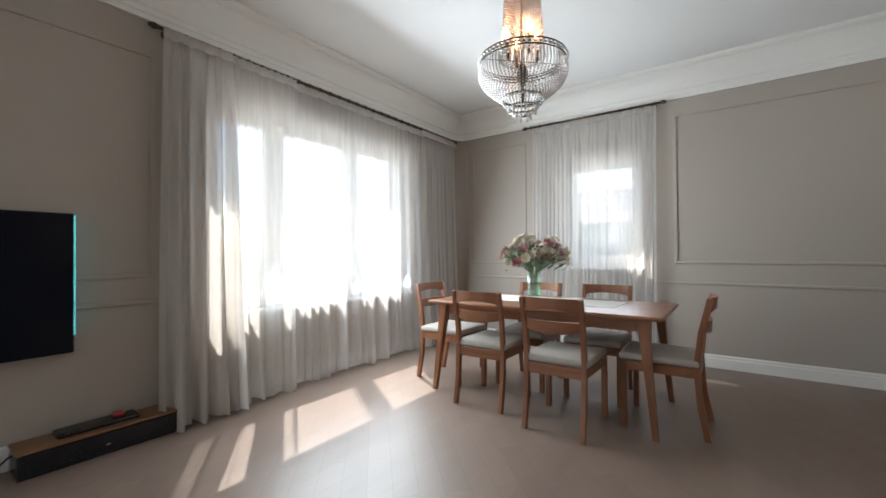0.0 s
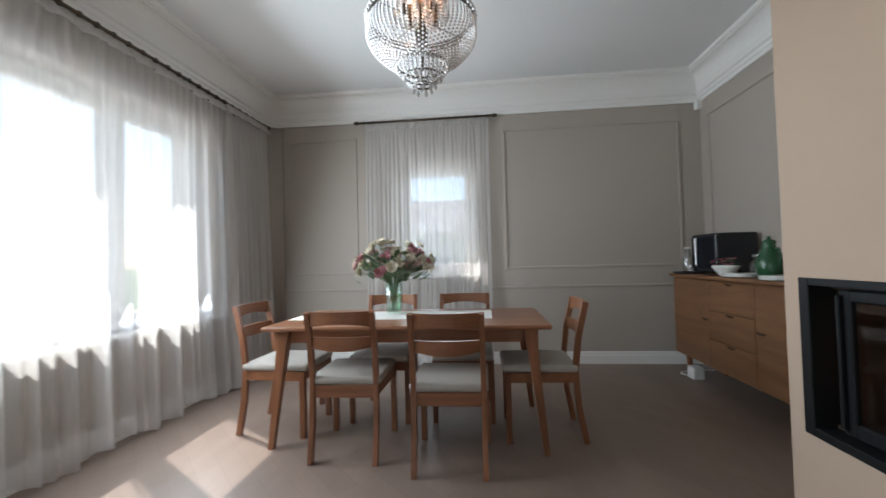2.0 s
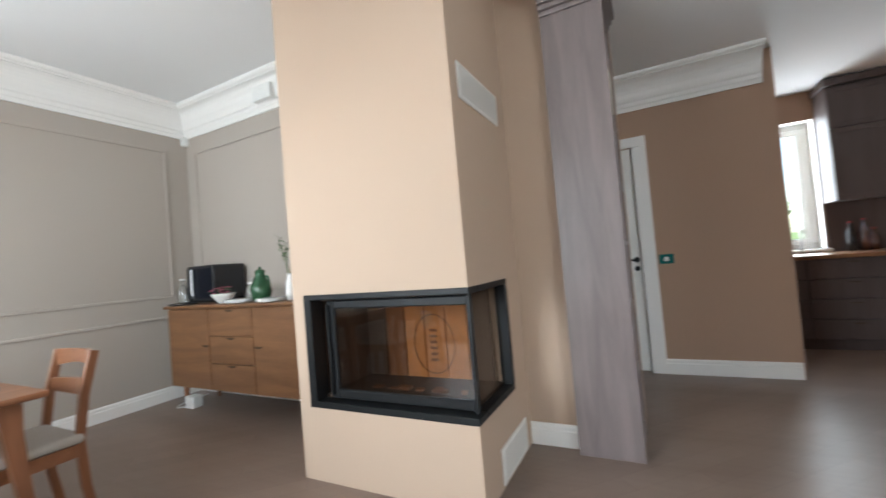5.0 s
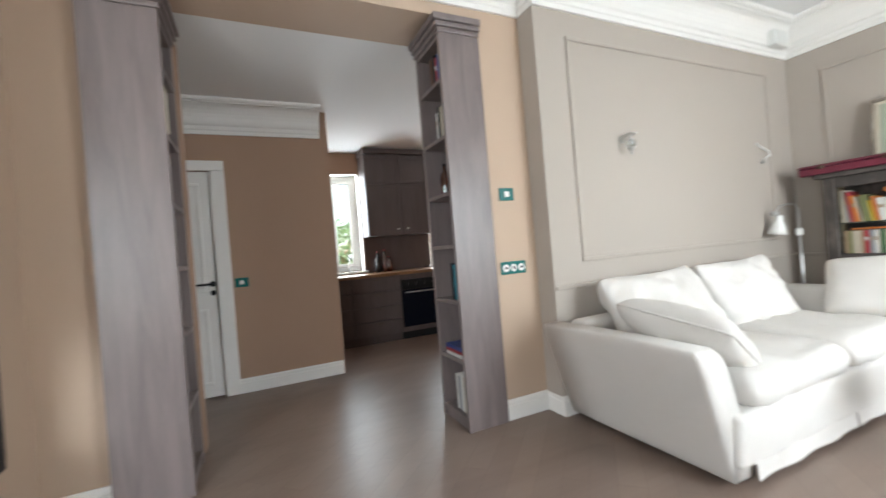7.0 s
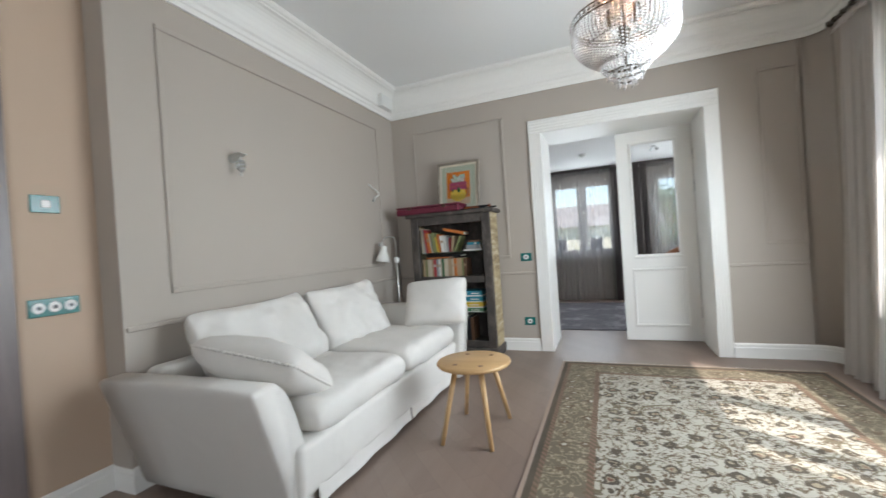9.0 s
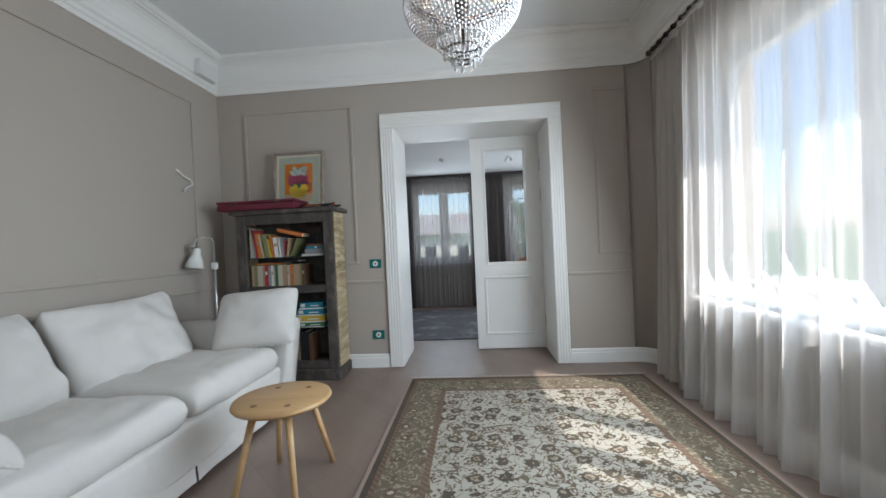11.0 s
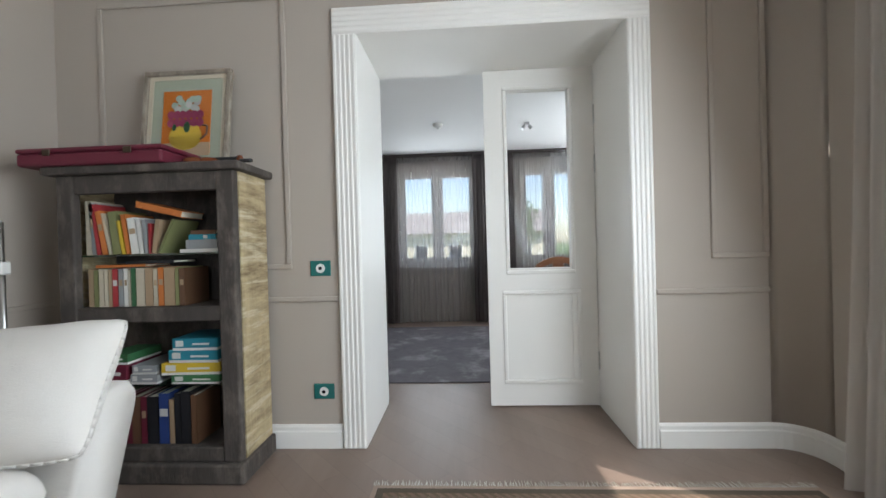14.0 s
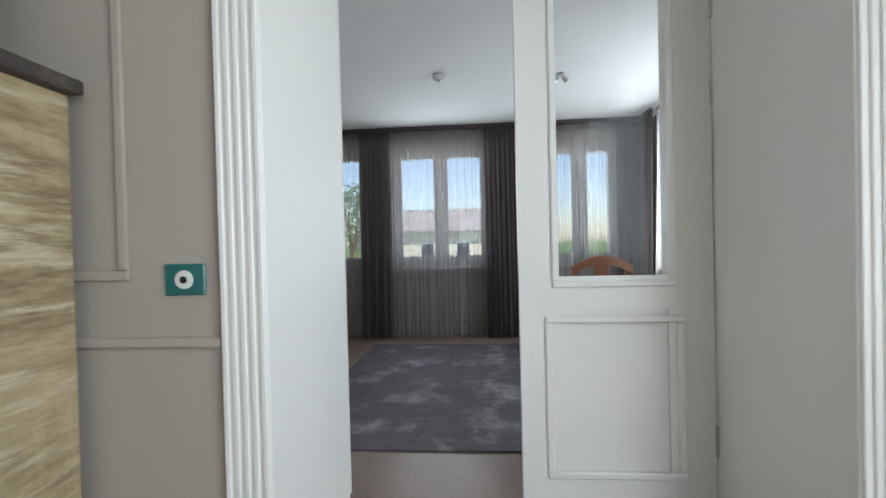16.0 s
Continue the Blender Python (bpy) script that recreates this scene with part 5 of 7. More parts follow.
def old_bookcase():
    c = thing("bookcase", "weathered dark bookcase with scraped cream sides", "bookcase")
    x0, x1, yf, yb = 0.185, 1.075, -3.885, -4.20
    part("top", box(x0 - 0.045, x1 + 0.045, yb, yf + 0.035, 1.495, 1.535, 0.010, 2), M["weather_dark"], c)
    for xa, xb2 in ((x0, x0 + 0.088), (x1 - 0.085, x1)):
        part("front_post", box(xa, xb2, yf - 0.045, yf, 0.10, 1.495, 0.008, 2), M["weather_dark"], c)
    for xa, xb2, nm in ((x0 - 0.002, x0 + 0.025, "side_panel"), (x1 - 0.025, x1 + 0.002, "side_panel")):
        bm = box(xa, xb2, yb + 0.01, yf - 0.0455, 0.10, 1.495)
        part(nm, bm, M["weather_cream"], c, "scraped cream painted side")
    part("back_panel", box(x0 + 0.025, x1 - 0.025, yb, yb + 0.012, 0.10, 1.495), M["weather_dark"], c)
    part("top_rail", box(x0 + 0.088, x1 - 0.085, yf - 0.04, yf - 0.004, 1.405, 1.495, 0.005), M["weather_dark"], c)
    part("middle_shelf", box(x0 + 0.025, x1 - 0.025, yb + 0.012, yf - 0.008, 0.775, 0.845, 0.006), M["weather_dark"], c)
    part("base_rail", box(x0 + 0.088, x1 - 0.085, yf - 0.04, yf - 0.004, 0.10, 0.17, 0.005), M["weather_dark"], c)
    part("bottom_shelf", box(x0 + 0.025, x1 - 0.025, yb + 0.012, yf - 0.042, 0.13, 0.16), M["weather_dark"], c)
    for z in (1.098, 0.452):
        part("glass_shelf", box(x0 + 0.03, x1 - 0.03, yb + 0.014, yf - 0.05, z, z + 0.008), M["shelf_glass"], c, "green glass shelf")
    part("plinth", box(x0 - 0.02, x1 + 0.02, yb, yf + 0.02, 0.0, 0.10, 0.012, 2), M["weather_dark"], c)
    return c


old_bookcase()
PAL = {"red": (0.36, 0.035, 0.04), "orange": (0.55, 0.17, 0.04), "cream": (0.55, 0.49, 0.38), "white": (0.68, 0.67, 0.64), "green": (0.04, 0.15, 0.06), "olive": (0.22, 0.23, 0.10),
       "yellow": (0.65, 0.45, 0.04), "teal": (0.02, 0.22, 0.30), "blue": (0.03, 0.06, 0.22), "brown": (0.13, 0.065, 0.035), "tan": (0.38, 0.27, 0.17), "black": (0.015, 0.015, 0.018), "grey": (0.30, 0.31, 0.32), "maroon": (0.13, 0.012, 0.03)}
for k, c in PAL.items():
    M["b_" + k] = material("book_cover_" + k, c, 0.5, var=0.12, scale=12, fine=90, bump=0.02, island=0.2)
M["pages"] = material("paper_pages", (0.62, 0.58, 0.48), 0.9, var=0.12, scale=20, fine=500, bump=0.1)


def book(color, at, w, h, d, m=None, label="", group="books in the weathered bookcase"):
    """A book standing on its tail with the spine towards +y before turning; w thick, h tall, d deep."""
    b = thing("book", label or f"{color} hardback book standing on a shelf", "book", (0, 0, 0), group)
    bm = bmesh.new()
    bx(bm, -w / 2, -w / 2 + 0.003, -d, 0, 0, h)
    bx(bm, w / 2 - 0.003, w / 2, -d, 0, 0, h)
    bx(bm, -w / 2, w / 2, -0.004, 0.0, 0, h, 0.0015)
    if w > 0.014:
        bx(bm, -w / 2 + 0.003, w / 2 - 0.003, -0.001, 0.0008, h * 0.78, h * 0.80)
        bx(bm, -w / 2 + 0.003, w / 2 - 0.003, -0.001, 0.0008, h * 0.12, h * 0.135)
    part("cover", bm, M["b_" + color], b)
    part("page_block", box(-w / 2 + 0.0032, w / 2 - 0.0032, -d + 0.004, -0.0045, 0.004, h - 0.004), M["pages"], b)
    if w > 0.018 and (int(w * 1000) + len(color)) % 3 == 0:
        part("spine_label", box(-w / 2 + 0.005, w / 2 - 0.005, 0.0001, 0.0012, h * 0.55, h * 0.70), M["b_white" if color in ("red", "blue", "teal", "black", "green") else "b_tan"], b)
    b.matrix_basis = pose(*at) if m is None else Matrix.Translation(at) @ m
    return b


def row_of_books(x_from, z, yf, spec, group="books in the weathered bookcase"):
    """Books side by side; spec holds (colour, thickness, height, lean)."""
    x = x_from
    for c, w, h, lean in spec:
        m = pose(0, 0, 0, 0, lean, 0)
        foot = abs(math.sin(radians(lean))) * w / 2
        adv = w * math.cos(radians(lean)) + (abs(math.sin(radians(lean))) * 0.02)
        book(c, (x - adv / 2, yf, z + foot), w, h, 0.19, m, label=f"{c} {'leaning' if abs(lean) > 6 else 'upright'} book on the shelf", group=group)
        x -= adv + 0.002


yb = -3.945
row_of_books(0.985, 1.107, yb, [("cream", 0.03, 0.27, 0), ("grey", 0.02, 0.26, 4), ("red", 0.022, 0.255, 8), ("orange", 0.03, 0.22, 9), ("cream", 0.014, 0.21, 11), ("olive", 0.045, 0.215, 6), ("yellow", 0.018, 0.17, 10), ("orange", 0.022, 0.20, 8), ("white", 0.04, 0.18, 7), ("white", 0.02, 0.175, 6), ("grey", 0.018, 0.17, 4), ("red", 0.012, 0.15, 0), ("tan", 0.022, 0.17, -8), ("olive", 0.014, 0.18, -26)])
for i, (c, l, h, dx) in enumerate((("white", 0.20, 0.018, 0.40), ("grey", 0.16, 0.045, 0.39), ("teal", 0.14, 0.026, 0.385), ("brown", 0.13, 0.02, 0.38))):
    zz = 1.107 + sum((0.018, 0.045, 0.026)[:i])
    book(c, (dx + l / 2, yb, zz + h / 2), h, l, 0.15, pose(0, 0, 0, 0, -90, 0), label=f"{c} book lying flat in a stack")
book("orange", (0.60, yb + 0.005, 1.325), 0.032, 0.24, 0.17, pose(0, 0, 0, 0, -104, 0) @ pose(-0.0, 0, -0.12), label="orange book lying across the upright books")
row_of_books(0.980, 0.847, yb, [("tan", 0.026, 0.19, 0), ("olive", 0.024, 0.185, 0), ("cream", 0.026, 0.19, 0), ("cream", 0.02, 0.19, 0), ("tan", 0.018, 0.185, 0), ("red", 0.030, 0.19, 0), ("grey", 0.026, 0.19, 0), ("white", 0.022, 0.19, 0), ("cream", 0.012, 0.18, 0), ("green", 0.024, 0.19, 0), ("cream", 0.045, 0.19, 0), ("tan", 0.040, 0.19, 0), ("cream", 0.022, 0.185, 0), ("orange", 0.03, 0.19, 0), ("tan", 0.055, 0.19, 0), ("olive", 0.018, 0.19, 0), ("brown", 0.028, 0.185, 0)])
book("orange", (0.93, yb + 0.01, 1.05), 0.014, 0.26, 0.17, pose(0, 0, 0, 0, -90, 0), label="orange book lying on the row of books")
book("black", (0.78, yb + 0.005, 1.066), 0.016, 0.25, 0.17, pose(0, 0, 0, 0, -90, 0), label="black book lying on the row of books")
row_of_books(0.975, 0.161, yb, [("brown", 0.04, 0.24, 0), ("black", 0.035, 0.245, 0), ("olive", 0.03, 0.23, 0), ("green", 0.03, 0.235, 0), ("white", 0.022, 0.235, 0), ("maroon", 0.03, 0.24, 0), ("brown", 0.045, 0.235, 0), ("maroon", 0.03, 0.235, 0), ("black", 0.06, 0.235, 0), ("blue", 0.05, 0.25, 0), ("tan", 0.026, 0.22, 0), ("black", 0.03, 0.25, 0), ("black", 0.05, 0.26, 0), ("brown", 0.03, 0.24, 0)])


def game_box(color, x0, x1, z0, z1, label, turn=0):
    b = thing("game_box", label, "board game", ((x0 + x1) / 2, -4.05, z0), "stacked board games", turn)
    w, h = x1 - x0, z1 - z0
    part("lid", box(-w / 2, w / 2, -0.11, 0.115, h * 0.22, h, 0.002), M["b_" + color], b)
    part("tray", box(-w / 2 + 0.002, w / 2 - 0.002, -0.108, 0.113, 0, h * 0.22), M["b_white"], b)
    bar_mat = M["b_white"] if color != "white" else M["b_grey"]
    part("printed_bar", box(-w * 0.32, w * 0.05, 0.1152, 0.1158, h * 0.45, h * 0.62), bar_mat, b)
    part("printed_patch", box(w * 0.25, w * 0.42, 0.1152, 0.1158, h * 0.35, h * 0.85), bar_mat, b)
    return b


game_box("green", 0.315, 0.56, 0.461, 0.505, "flat green board game box")
game_box("yellow", 0.315, 0.61, 0.506, 0.565, "yellow board game box in a stack", 2)
game_box("teal", 0.315, 0.57, 0.566, 0.625, "turquoise board game box in a stack", -1)
game_box("teal", 0.325, 0.55, 0.626, 0.685, "turquoise board game box on top of a stack", 2)
game_box("grey", 0.63, 0.77, 0.461, 0.51, "grey board game box")
game_box("grey", 0.635, 0.76, 0.511, 0.555, "grey board game box")
game_box("green", 0.78, 0.92, 0.56, 0.61, "dark green board game box")
game_box("maroon", 0.79, 0.95, 0.461, 0.559, "dark red board game box")

# things on top of the old bookcase
b = thing("instrument_case", "flat dark red case on the bookcase", "case", (0.85, -4.02, 1.535))
part("body", box(-0.36, 0.36, -0.15, 0.19, 0, 0.06, 0.012, 2), M["b_maroon"], b)
part("lid", box(-0.365, 0.365, -0.152, 0.194, 0.061, 0.085, 0.012, 2), M["b_maroon"], b)
for x in (-0.2, 0.2):
    part("latch", box(x - 0.02, x + 0.02, 0.194, 0.20, 0.045, 0.075, 0.002), M["bronze"], b)
M["violin"] = wood("varnished_red_wood", (0.14, 0.035, 0.012), (0.24, 0.07, 0.02), "X", 0.2)
v = thing("toy_violin", "small varnished red wooden instrument lying down", "instrument", (0.42, -3.97, 1.535))
part("body", lathe(bmesh.new(), [(0.05, 0.0), (0.058, 0.008), (0.058, 0.028), (0.045, 0.036), (0.001, 0.038)], 20), M["violin"], v, "", True)
part("upper_body", lathe(bmesh.new(), [(0.04, 0.0), (0.045, 0.008), (0.045, 0.028), (0.035, 0.036), (0.001, 0.038)], 20, (-0.07, 0.0, 0)), M["violin"], v, "", True)
part("neck", box(-0.22, -0.08, -0.009, 0.009, 0.02, 0.04, 0.004), M["black"], v)
part("scroll", lathe(bmesh.new(), [(0.012, 0.015), (0.017, 0.025), (0.012, 0.045)], 12, (-0.225, 0, 0)), M["violin"], v, "", True)
bm = tube(bmesh.new(), (0.16, -3.925, 1.541), (0.60, -3.90, 1.546), 0.004, 0.004, 8)
bx(bm, 0.11, 0.17, -3.935, -3.915, 1.5355, 1.552, 0.003)
solid("bow", bm, M["black"], "thin dark violin bow on the bookcase", "bow")
bm = box(0.24, 0.31, -4.02, -3.96, 1.5355, 1.56, 0.006)
solid("small_box", bm, M["iron"], "small dark metal box on the bookcase", "box")


def painting():
    p = thing("painting", "framed painting of flowers in a yellow jug", "painting")
    p.matrix_basis = pose(0.58, -4.115, 1.536, -7, 0, 180)
    w, h = 0.49, 0.57
    for a, b, c, d in ((-w / 2, w / 2, 0, 0.028), (-w / 2, w / 2, h - 0.028, h), (-w / 2, -w / 2 + 0.028, 0.028, h - 0.028), (w / 2 - 0.028, w / 2, 0.028, h - 0.028)):
        part("frame", box(a, b, -0.026, 0.0, c, d, 0.005), M["frame_wood"], p, "weathered grey wooden frame")
    part("mat_board", box(-w / 2 + 0.02, w / 2 - 0.02, -0.010, -0.006, 0.02, h - 0.02), M["mat_board"], p, "sage green mat board")
    for a, b, c, d in ((-w / 2 + 0.028, w / 2 - 0.028, 0.028, 0.05), (-w / 2 + 0.028, w / 2 - 0.028, h - 0.05, h - 0.028), (-w / 2 + 0.028, -w / 2 + 0.05, 0.05, h - 0.05), (w / 2 - 0.05, w / 2 - 0.028, 0.05, h - 0.05)):
        part("inner_slip", box(a, b, -0.014, -0.0101, c, d), M["b_cream"], p)
    part("canvas", box(-0.135, 0.135, -0.0135, -0.0101, 0.09, 0.455), M["art_orange"], p)
    part("painted_table", box(-0.135, 0.135, -0.0150, -0.0136, 0.09, 0.16), M["b_tan"], p)

    def disc(cx, cz, rx, rz, y, col, name, n=20):
        bm = bmesh.new()
        f = [bm.verts.new((cx + rx * math.cos(2 * math.pi * i / n), y, cz + rz * math.sin(2 * math.pi * i / n))) for i in range(n)]
        bm.faces.new(f)
        bmesh.ops.solidify(bm, geom=bm.faces[:], thickness=0.0008)
        part(name, bm, M[col], p)

    disc(0.0, 0.195, 0.092, 0.075, -0.0165, "b_yellow", "painted_jug")
    part("painted_jug_neck", box(-0.075, 0.075, -0.0166, -0.0152, 0.20, 0.26, 0.0006), M["b_yellow"], p)
    part("painted_handle", bezier_tube(bmesh.new(), [(0.08, -0.0155, 0.26), (0.12, -0.0155, 0.25), (0.118, -0.0155, 0.205), (0.085, -0.0155, 0.175)], 0.006, 6), M["b_brown"], p)
    rnd = random.Random(4)
    for i in range(22):
        disc(rnd.uniform(-0.075, 0.075), 0.36 + rnd.uniform(-0.02, 0.055), 0.02, 0.019, -0.0180 - i * 0.0001, "art_mint" if i % 3 else "b_white", "painted_blossom", 9)
    for i in range(12):
        disc(-0.08 + 0.16 * (i % 6) / 5, 0.27 + 0.045 * (i // 6), 0.022, 0.024, -0.0205 - i * 0.0001, "art_pink", "painted_flower", 10)
    for x, s in ((0.01, 1), (-0.06, 0.6)):
        disc(x, 0.245, 0.018 * s, 0.032 * s, -0.0220, "b_green", "painted_leaf", 10)
    pane = part("picture_glass", box(-w / 2 + 0.026, w / 2 - 0.026, -0.0245, -0.0235, 0.026, h - 0.026), M["picture_glass"], p)
    pane.visible_shadow = False
    return p


M["picture_glass"] = glass("picture_glass", (1, 1, 1), 0.0, 0.015)
M["frame_wood"] = weathered("grey_frame_wood", (0.17, 0.14, 0.11), (0.38, 0.34, 0.28), 0.56, 14)
M["mat_board"] = material("sage_mat_board", (0.34, 0.37, 0.29), 0.9, var=0.05, scale=8, fine=200, bump=0.05)
M["art_orange"] = material("orange_canvas", (0.52, 0.145, 0.008), 0.8, var=0.15, scale=14, fine=120, bump=0.3)
M["art_pink"] = material("pink_paint", (0.45, 0.07, 0.16), 0.8, var=0.3, scale=40, bump=0.3)
M["art_mint"] = material("mint_paint", (0.55, 0.68, 0.58), 0.8, var=0.2, scale=40, bump=0.3)
painting()


# ---- lamps ----
def reading_lamp():
    s = thing("floor_lamp", "white reading lamp with bell shade behind the sofa", "floor lamp", (1.20, -3.75, 0))
    part("base", lathe(bmesh.new(), [(0.12, 0), (0.12, 0.015), (0.03, 0.025), (0.001, 0.025)], 28), M["plate_white"], s, "", True)
    part("pole", tube(bmesh.new(), (0, 0, 0.02), (0, 0, 1.27), 0.011), M["chrome"], s, "", True)
    part("joint", box(-0.022, 0.022, -0.022, 0.022, 1.03, 1.09, 0.006), M["plate_white"], s)
    part("arm", bezier_tube(bmesh.new(), [(0, 0, 1.26), (0.01, 0.01, 1.30), (0.05, 0.03, 1.315), (0.10, 0.06, 1.30), (0.13, 0.085, 1.24)], 0.006), M["chrome"], s, "", True)
    sh = part("shade", lathe(bmesh.new(), [(0.028, 0.17), (0.032, 0.12), (0.055, 0.07), (0.078, 0.0), (0.074, 0.0), (0.05, 0.07), (0.02, 0.12)], 26), M["china"], s, "white enamel bell shade", True)
    sh.matrix_basis = pose(0.125, 0.085, 1.05, 6, -8, 0)
    part("shade_cap", lathe(bmesh.new(), [(0.03, 0.0), (0.03, 0.03), (0.02, 0.04), (0.001, 0.042)], 18), M["chrome"], s, "", True).matrix_basis = pose(0.13, 0.085, 1.215)
    return s


reading_lamp()


def sconce(y, label, branches):
    s = thing("wall_sconce", label, "wall lamp", (SOFA, y, 1.80), "wall lamps over the sofa")
    if branches:
        part("back_plate", lathe(bmesh.new(), [(0.038, 0), (0.036, 0.008), (0.001, 0.012)], 20), M["chrome"], s, "", True).matrix_basis = pose(0, 0, 0.075, 0, -90, 0)
        secs = []
        for x, hw, z0, z1 in ((-0.008, 0.040, 0.045, 0.100), (-0.06, 0.046, 0.070, 0.104), (-0.115, 0.050, 0.088, 0.106), (-0.150, 0.046, 0.098, 0.106)):
            secs.append([(x, -hw, z1), (x, hw, z1), (x, hw * 0.6, z0), (x, -hw * 0.6, z0)])
        part("shelf_bracket", loft(bmesh.new(), secs), M["chrome"], s)
        part("drop_stem", tube(bmesh.new(), (-0.105, 0, 0.05), (-0.105, 0, 0.095), 0.006), M["chrome"], s)
        bm, prof = bmesh.new(), [(0.046 * math.sin(radians(a)), -0.046 * math.cos(radians(a))) for a in range(10, 171, 16)]
        part("glass_globe", lathe(bm, prof, 22, (-0.105, 0, 0.008)), M["clear"], s, "clear glass globe", True)
        part("globe_cap", lathe(bmesh.new(), [(0.026, 0.043), (0.022, 0.055), (0.001, 0.058)], 18, (-0.105, 0, 0)), M["chrome"], s, "", True)
        part("globe_cup", lathe(bmesh.new(), [(0.008, -0.062), (0.030, -0.040), (0.036, -0.024), (0.030, -0.030), (0.001, -0.05)], 18, (-0.105, 0, 0)), M["chrome"], s, "", True)
        part("finial", lathe(bmesh.new(), [(0.001, -0.096), (0.012, -0.086), (0.012, -0.076), (0.006, -0.062)], 14, (-0.105, 0, 0)), M["chrome"], s, "", True)
    else:
        part("bracket", bezier_tube(bmesh.new(), [(-0.004, 0.06, 0.09), (-0.02, 0.0, 0.045), (-0.03, -0.085, 0.015), (-0.03, -0.095, -0.02), (-0.02, -0.04, -0.045), (-0.02, -0.01, -0.07), (-0.02, 0.0, -0.09)], 0.008), M["plate_white"], s, "", True)
        part("bare_end", lathe(bmesh.new(), [(0.012, 0), (0.014, 0.02), (0.001, 0.022)], 12, (-0.02, 0.0, -0.095)), M["chrome"], s, "", True)
    return s


sconce(-1.93, "nickel wall lamp with a small glass globe", True).scale = (0.75, 0.75, 0.75)
sconce(-3.69, "bare white wall lamp bracket without shade", False)


def chandelier(x, y, label):
    c = thing("chandelier", label, "chandelier", (x, y, 0), "crystal chandeliers")
    rz = 2.255

    def bead(bm, p, r):
        vs = [bm.verts.new((p[0] + a * r, p[1] + b * r, p[2] + d * r)) for a, b, d in ((1, 0, 0), (0, 1, 0), (-1, 0, 0), (0, -1, 0), (0, 0, 1), (0, 0, -1))]
        for i in range(4):
            bm.faces.new((vs[i], vs[(i + 1) % 4], vs[4]))
            bm.faces.new((vs[(i + 1) % 4], vs[i], vs[5]))

    def strings(pa, pb, sag, n, k, r, twist=0.0):
        bm = bmesh.new()
        for i in range(n):
            a = 2 * math.pi * i / n
            for j in range(k):
                u = min(1, (j + 0.5 * (i % 2)) / (k - 1))
                rad = pa[0] + (pb[0] - pa[0]) * u + sag * math.sin(math.pi * u)
                z = pa[1] + (pb[1] - pa[1]) * u
                bead(bm, (rad * math.cos(a), rad * math.sin(a), z), r)
        return bm

    def ring(r, z, h, t=0.006):
        bm = lathe(bmesh.new(), [(r - t, z), (r, z), (r, z + h), (r - t, z + h), (r - t, z)], 48, (0, 0, 0), False)
        return bm

    part("canopy", lathe(bmesh.new(), [(0.06, CEIL), (0.055, CEIL - 0.03), (0.02, CEIL - 0.05), (0.001, CEIL - 0.05)], 28), M["bronze"], c, "", True)
    part("stem", tube(bmesh.new(), (0, 0, 2.02), (0, 0, CEIL - 0.03), 0.008), M["bronze"], c)
    part("top_ring", ring(0.095, 2.80, 0.022), M["bronze"], c)
    part("main_ring", ring(0.247, rz - 0.004, 0.008), M["bronze"], c)
    for z in (rz - 0.020, rz + 0.014):
        part("band_hoop", ring(0.250, z, 0.006), M["bronze"], c)
    bm = bmesh.new()
    for i in range(54):
        a = 2 * math.pi * i / 54
        bead(bm, (0.251 * math.cos(a), 0.251 * math.sin(a), rz), 0.0125)
    tagged(part("ring_crystals", bm, M["crystal"], c), kind="stuff")
    part("lower_ring", ring(0.120, 2.035, 0.010), M["bronze"], c)
    part("lower_ring", ring(0.085, 1.985, 0.008), M["bronze"], c)
    part("lower_ring", ring(0.045, 1.945, 0.008), M["bronze"], c)
    tagged(part("upper_bead_curtain", strings((0.095, 2.80), (0.128, rz + 0.02), -0.006, 56, 36, 0.0084), M["crystal"], c), kind="stuff")
    tagged(part("bowl_bead_net", strings((0.246, rz - 0.025), (0.120, 2.03), 0.052, 72, 19, 0.0076), M["crystal"], c), kind="stuff")
    bm = strings((0.122, 2.04), (0.085, 1.985), 0.01, 30, 6, 0.006)
    tagged(part("lower_bead_net", bm, M["crystal"], c), kind="stuff")
    bm = strings((0.082, 1.982), (0.045, 1.945), 0.006, 20, 5, 0.006)
    tagged(part("lower_bead_net", bm, M["crystal"], c), kind="stuff")
    for i in range(14):
        a = 2 * math.pi * i / 14
        rr = 0.043 if i % 2 else 0.083
        zt = 1.945 if i % 2 else 1.985
        part("drop", lathe(bmesh.new(), [(0.001, -0.036), (0.009, -0.024), (0.005, -0.006), (0.001, 0.0)], 8, (rr * math.cos(a), rr * math.sin(a), zt)), M["crystal"], c)
    for k in range(4):
        a = radians(45 + 90 * k)
        part("spoke", tube(bmesh.new(), (0, 0, rz), (0.244 * math.cos(a), 0.244 * math.sin(a), rz), 0.0025), M["bronze"], c)
        p = (0.09 * math.cos(a), 0.09 * math.sin(a))
        part("candle_socket", tube(bmesh.new(), (*p, rz + 0.01), (*p, rz + 0.12), 0.012), M["bronze"], c)
        part("bulb", lathe(bmesh.new(), [(0.008, 0.12), (0.016, 0.14), (0.012, 0.17), (0.001, 0.19)], 12, (*p, rz)), M["bulb"], c, "lit warm candle bulb", True)
    part("hub", lathe(bmesh.new(), [(0.01, rz - 0.14), (0.028, rz - 0.12), (0.032, rz - 0.06), (0.02, rz - 0.03), (0.010, rz)], 20), M["bronze"], c, "", True)
    return c


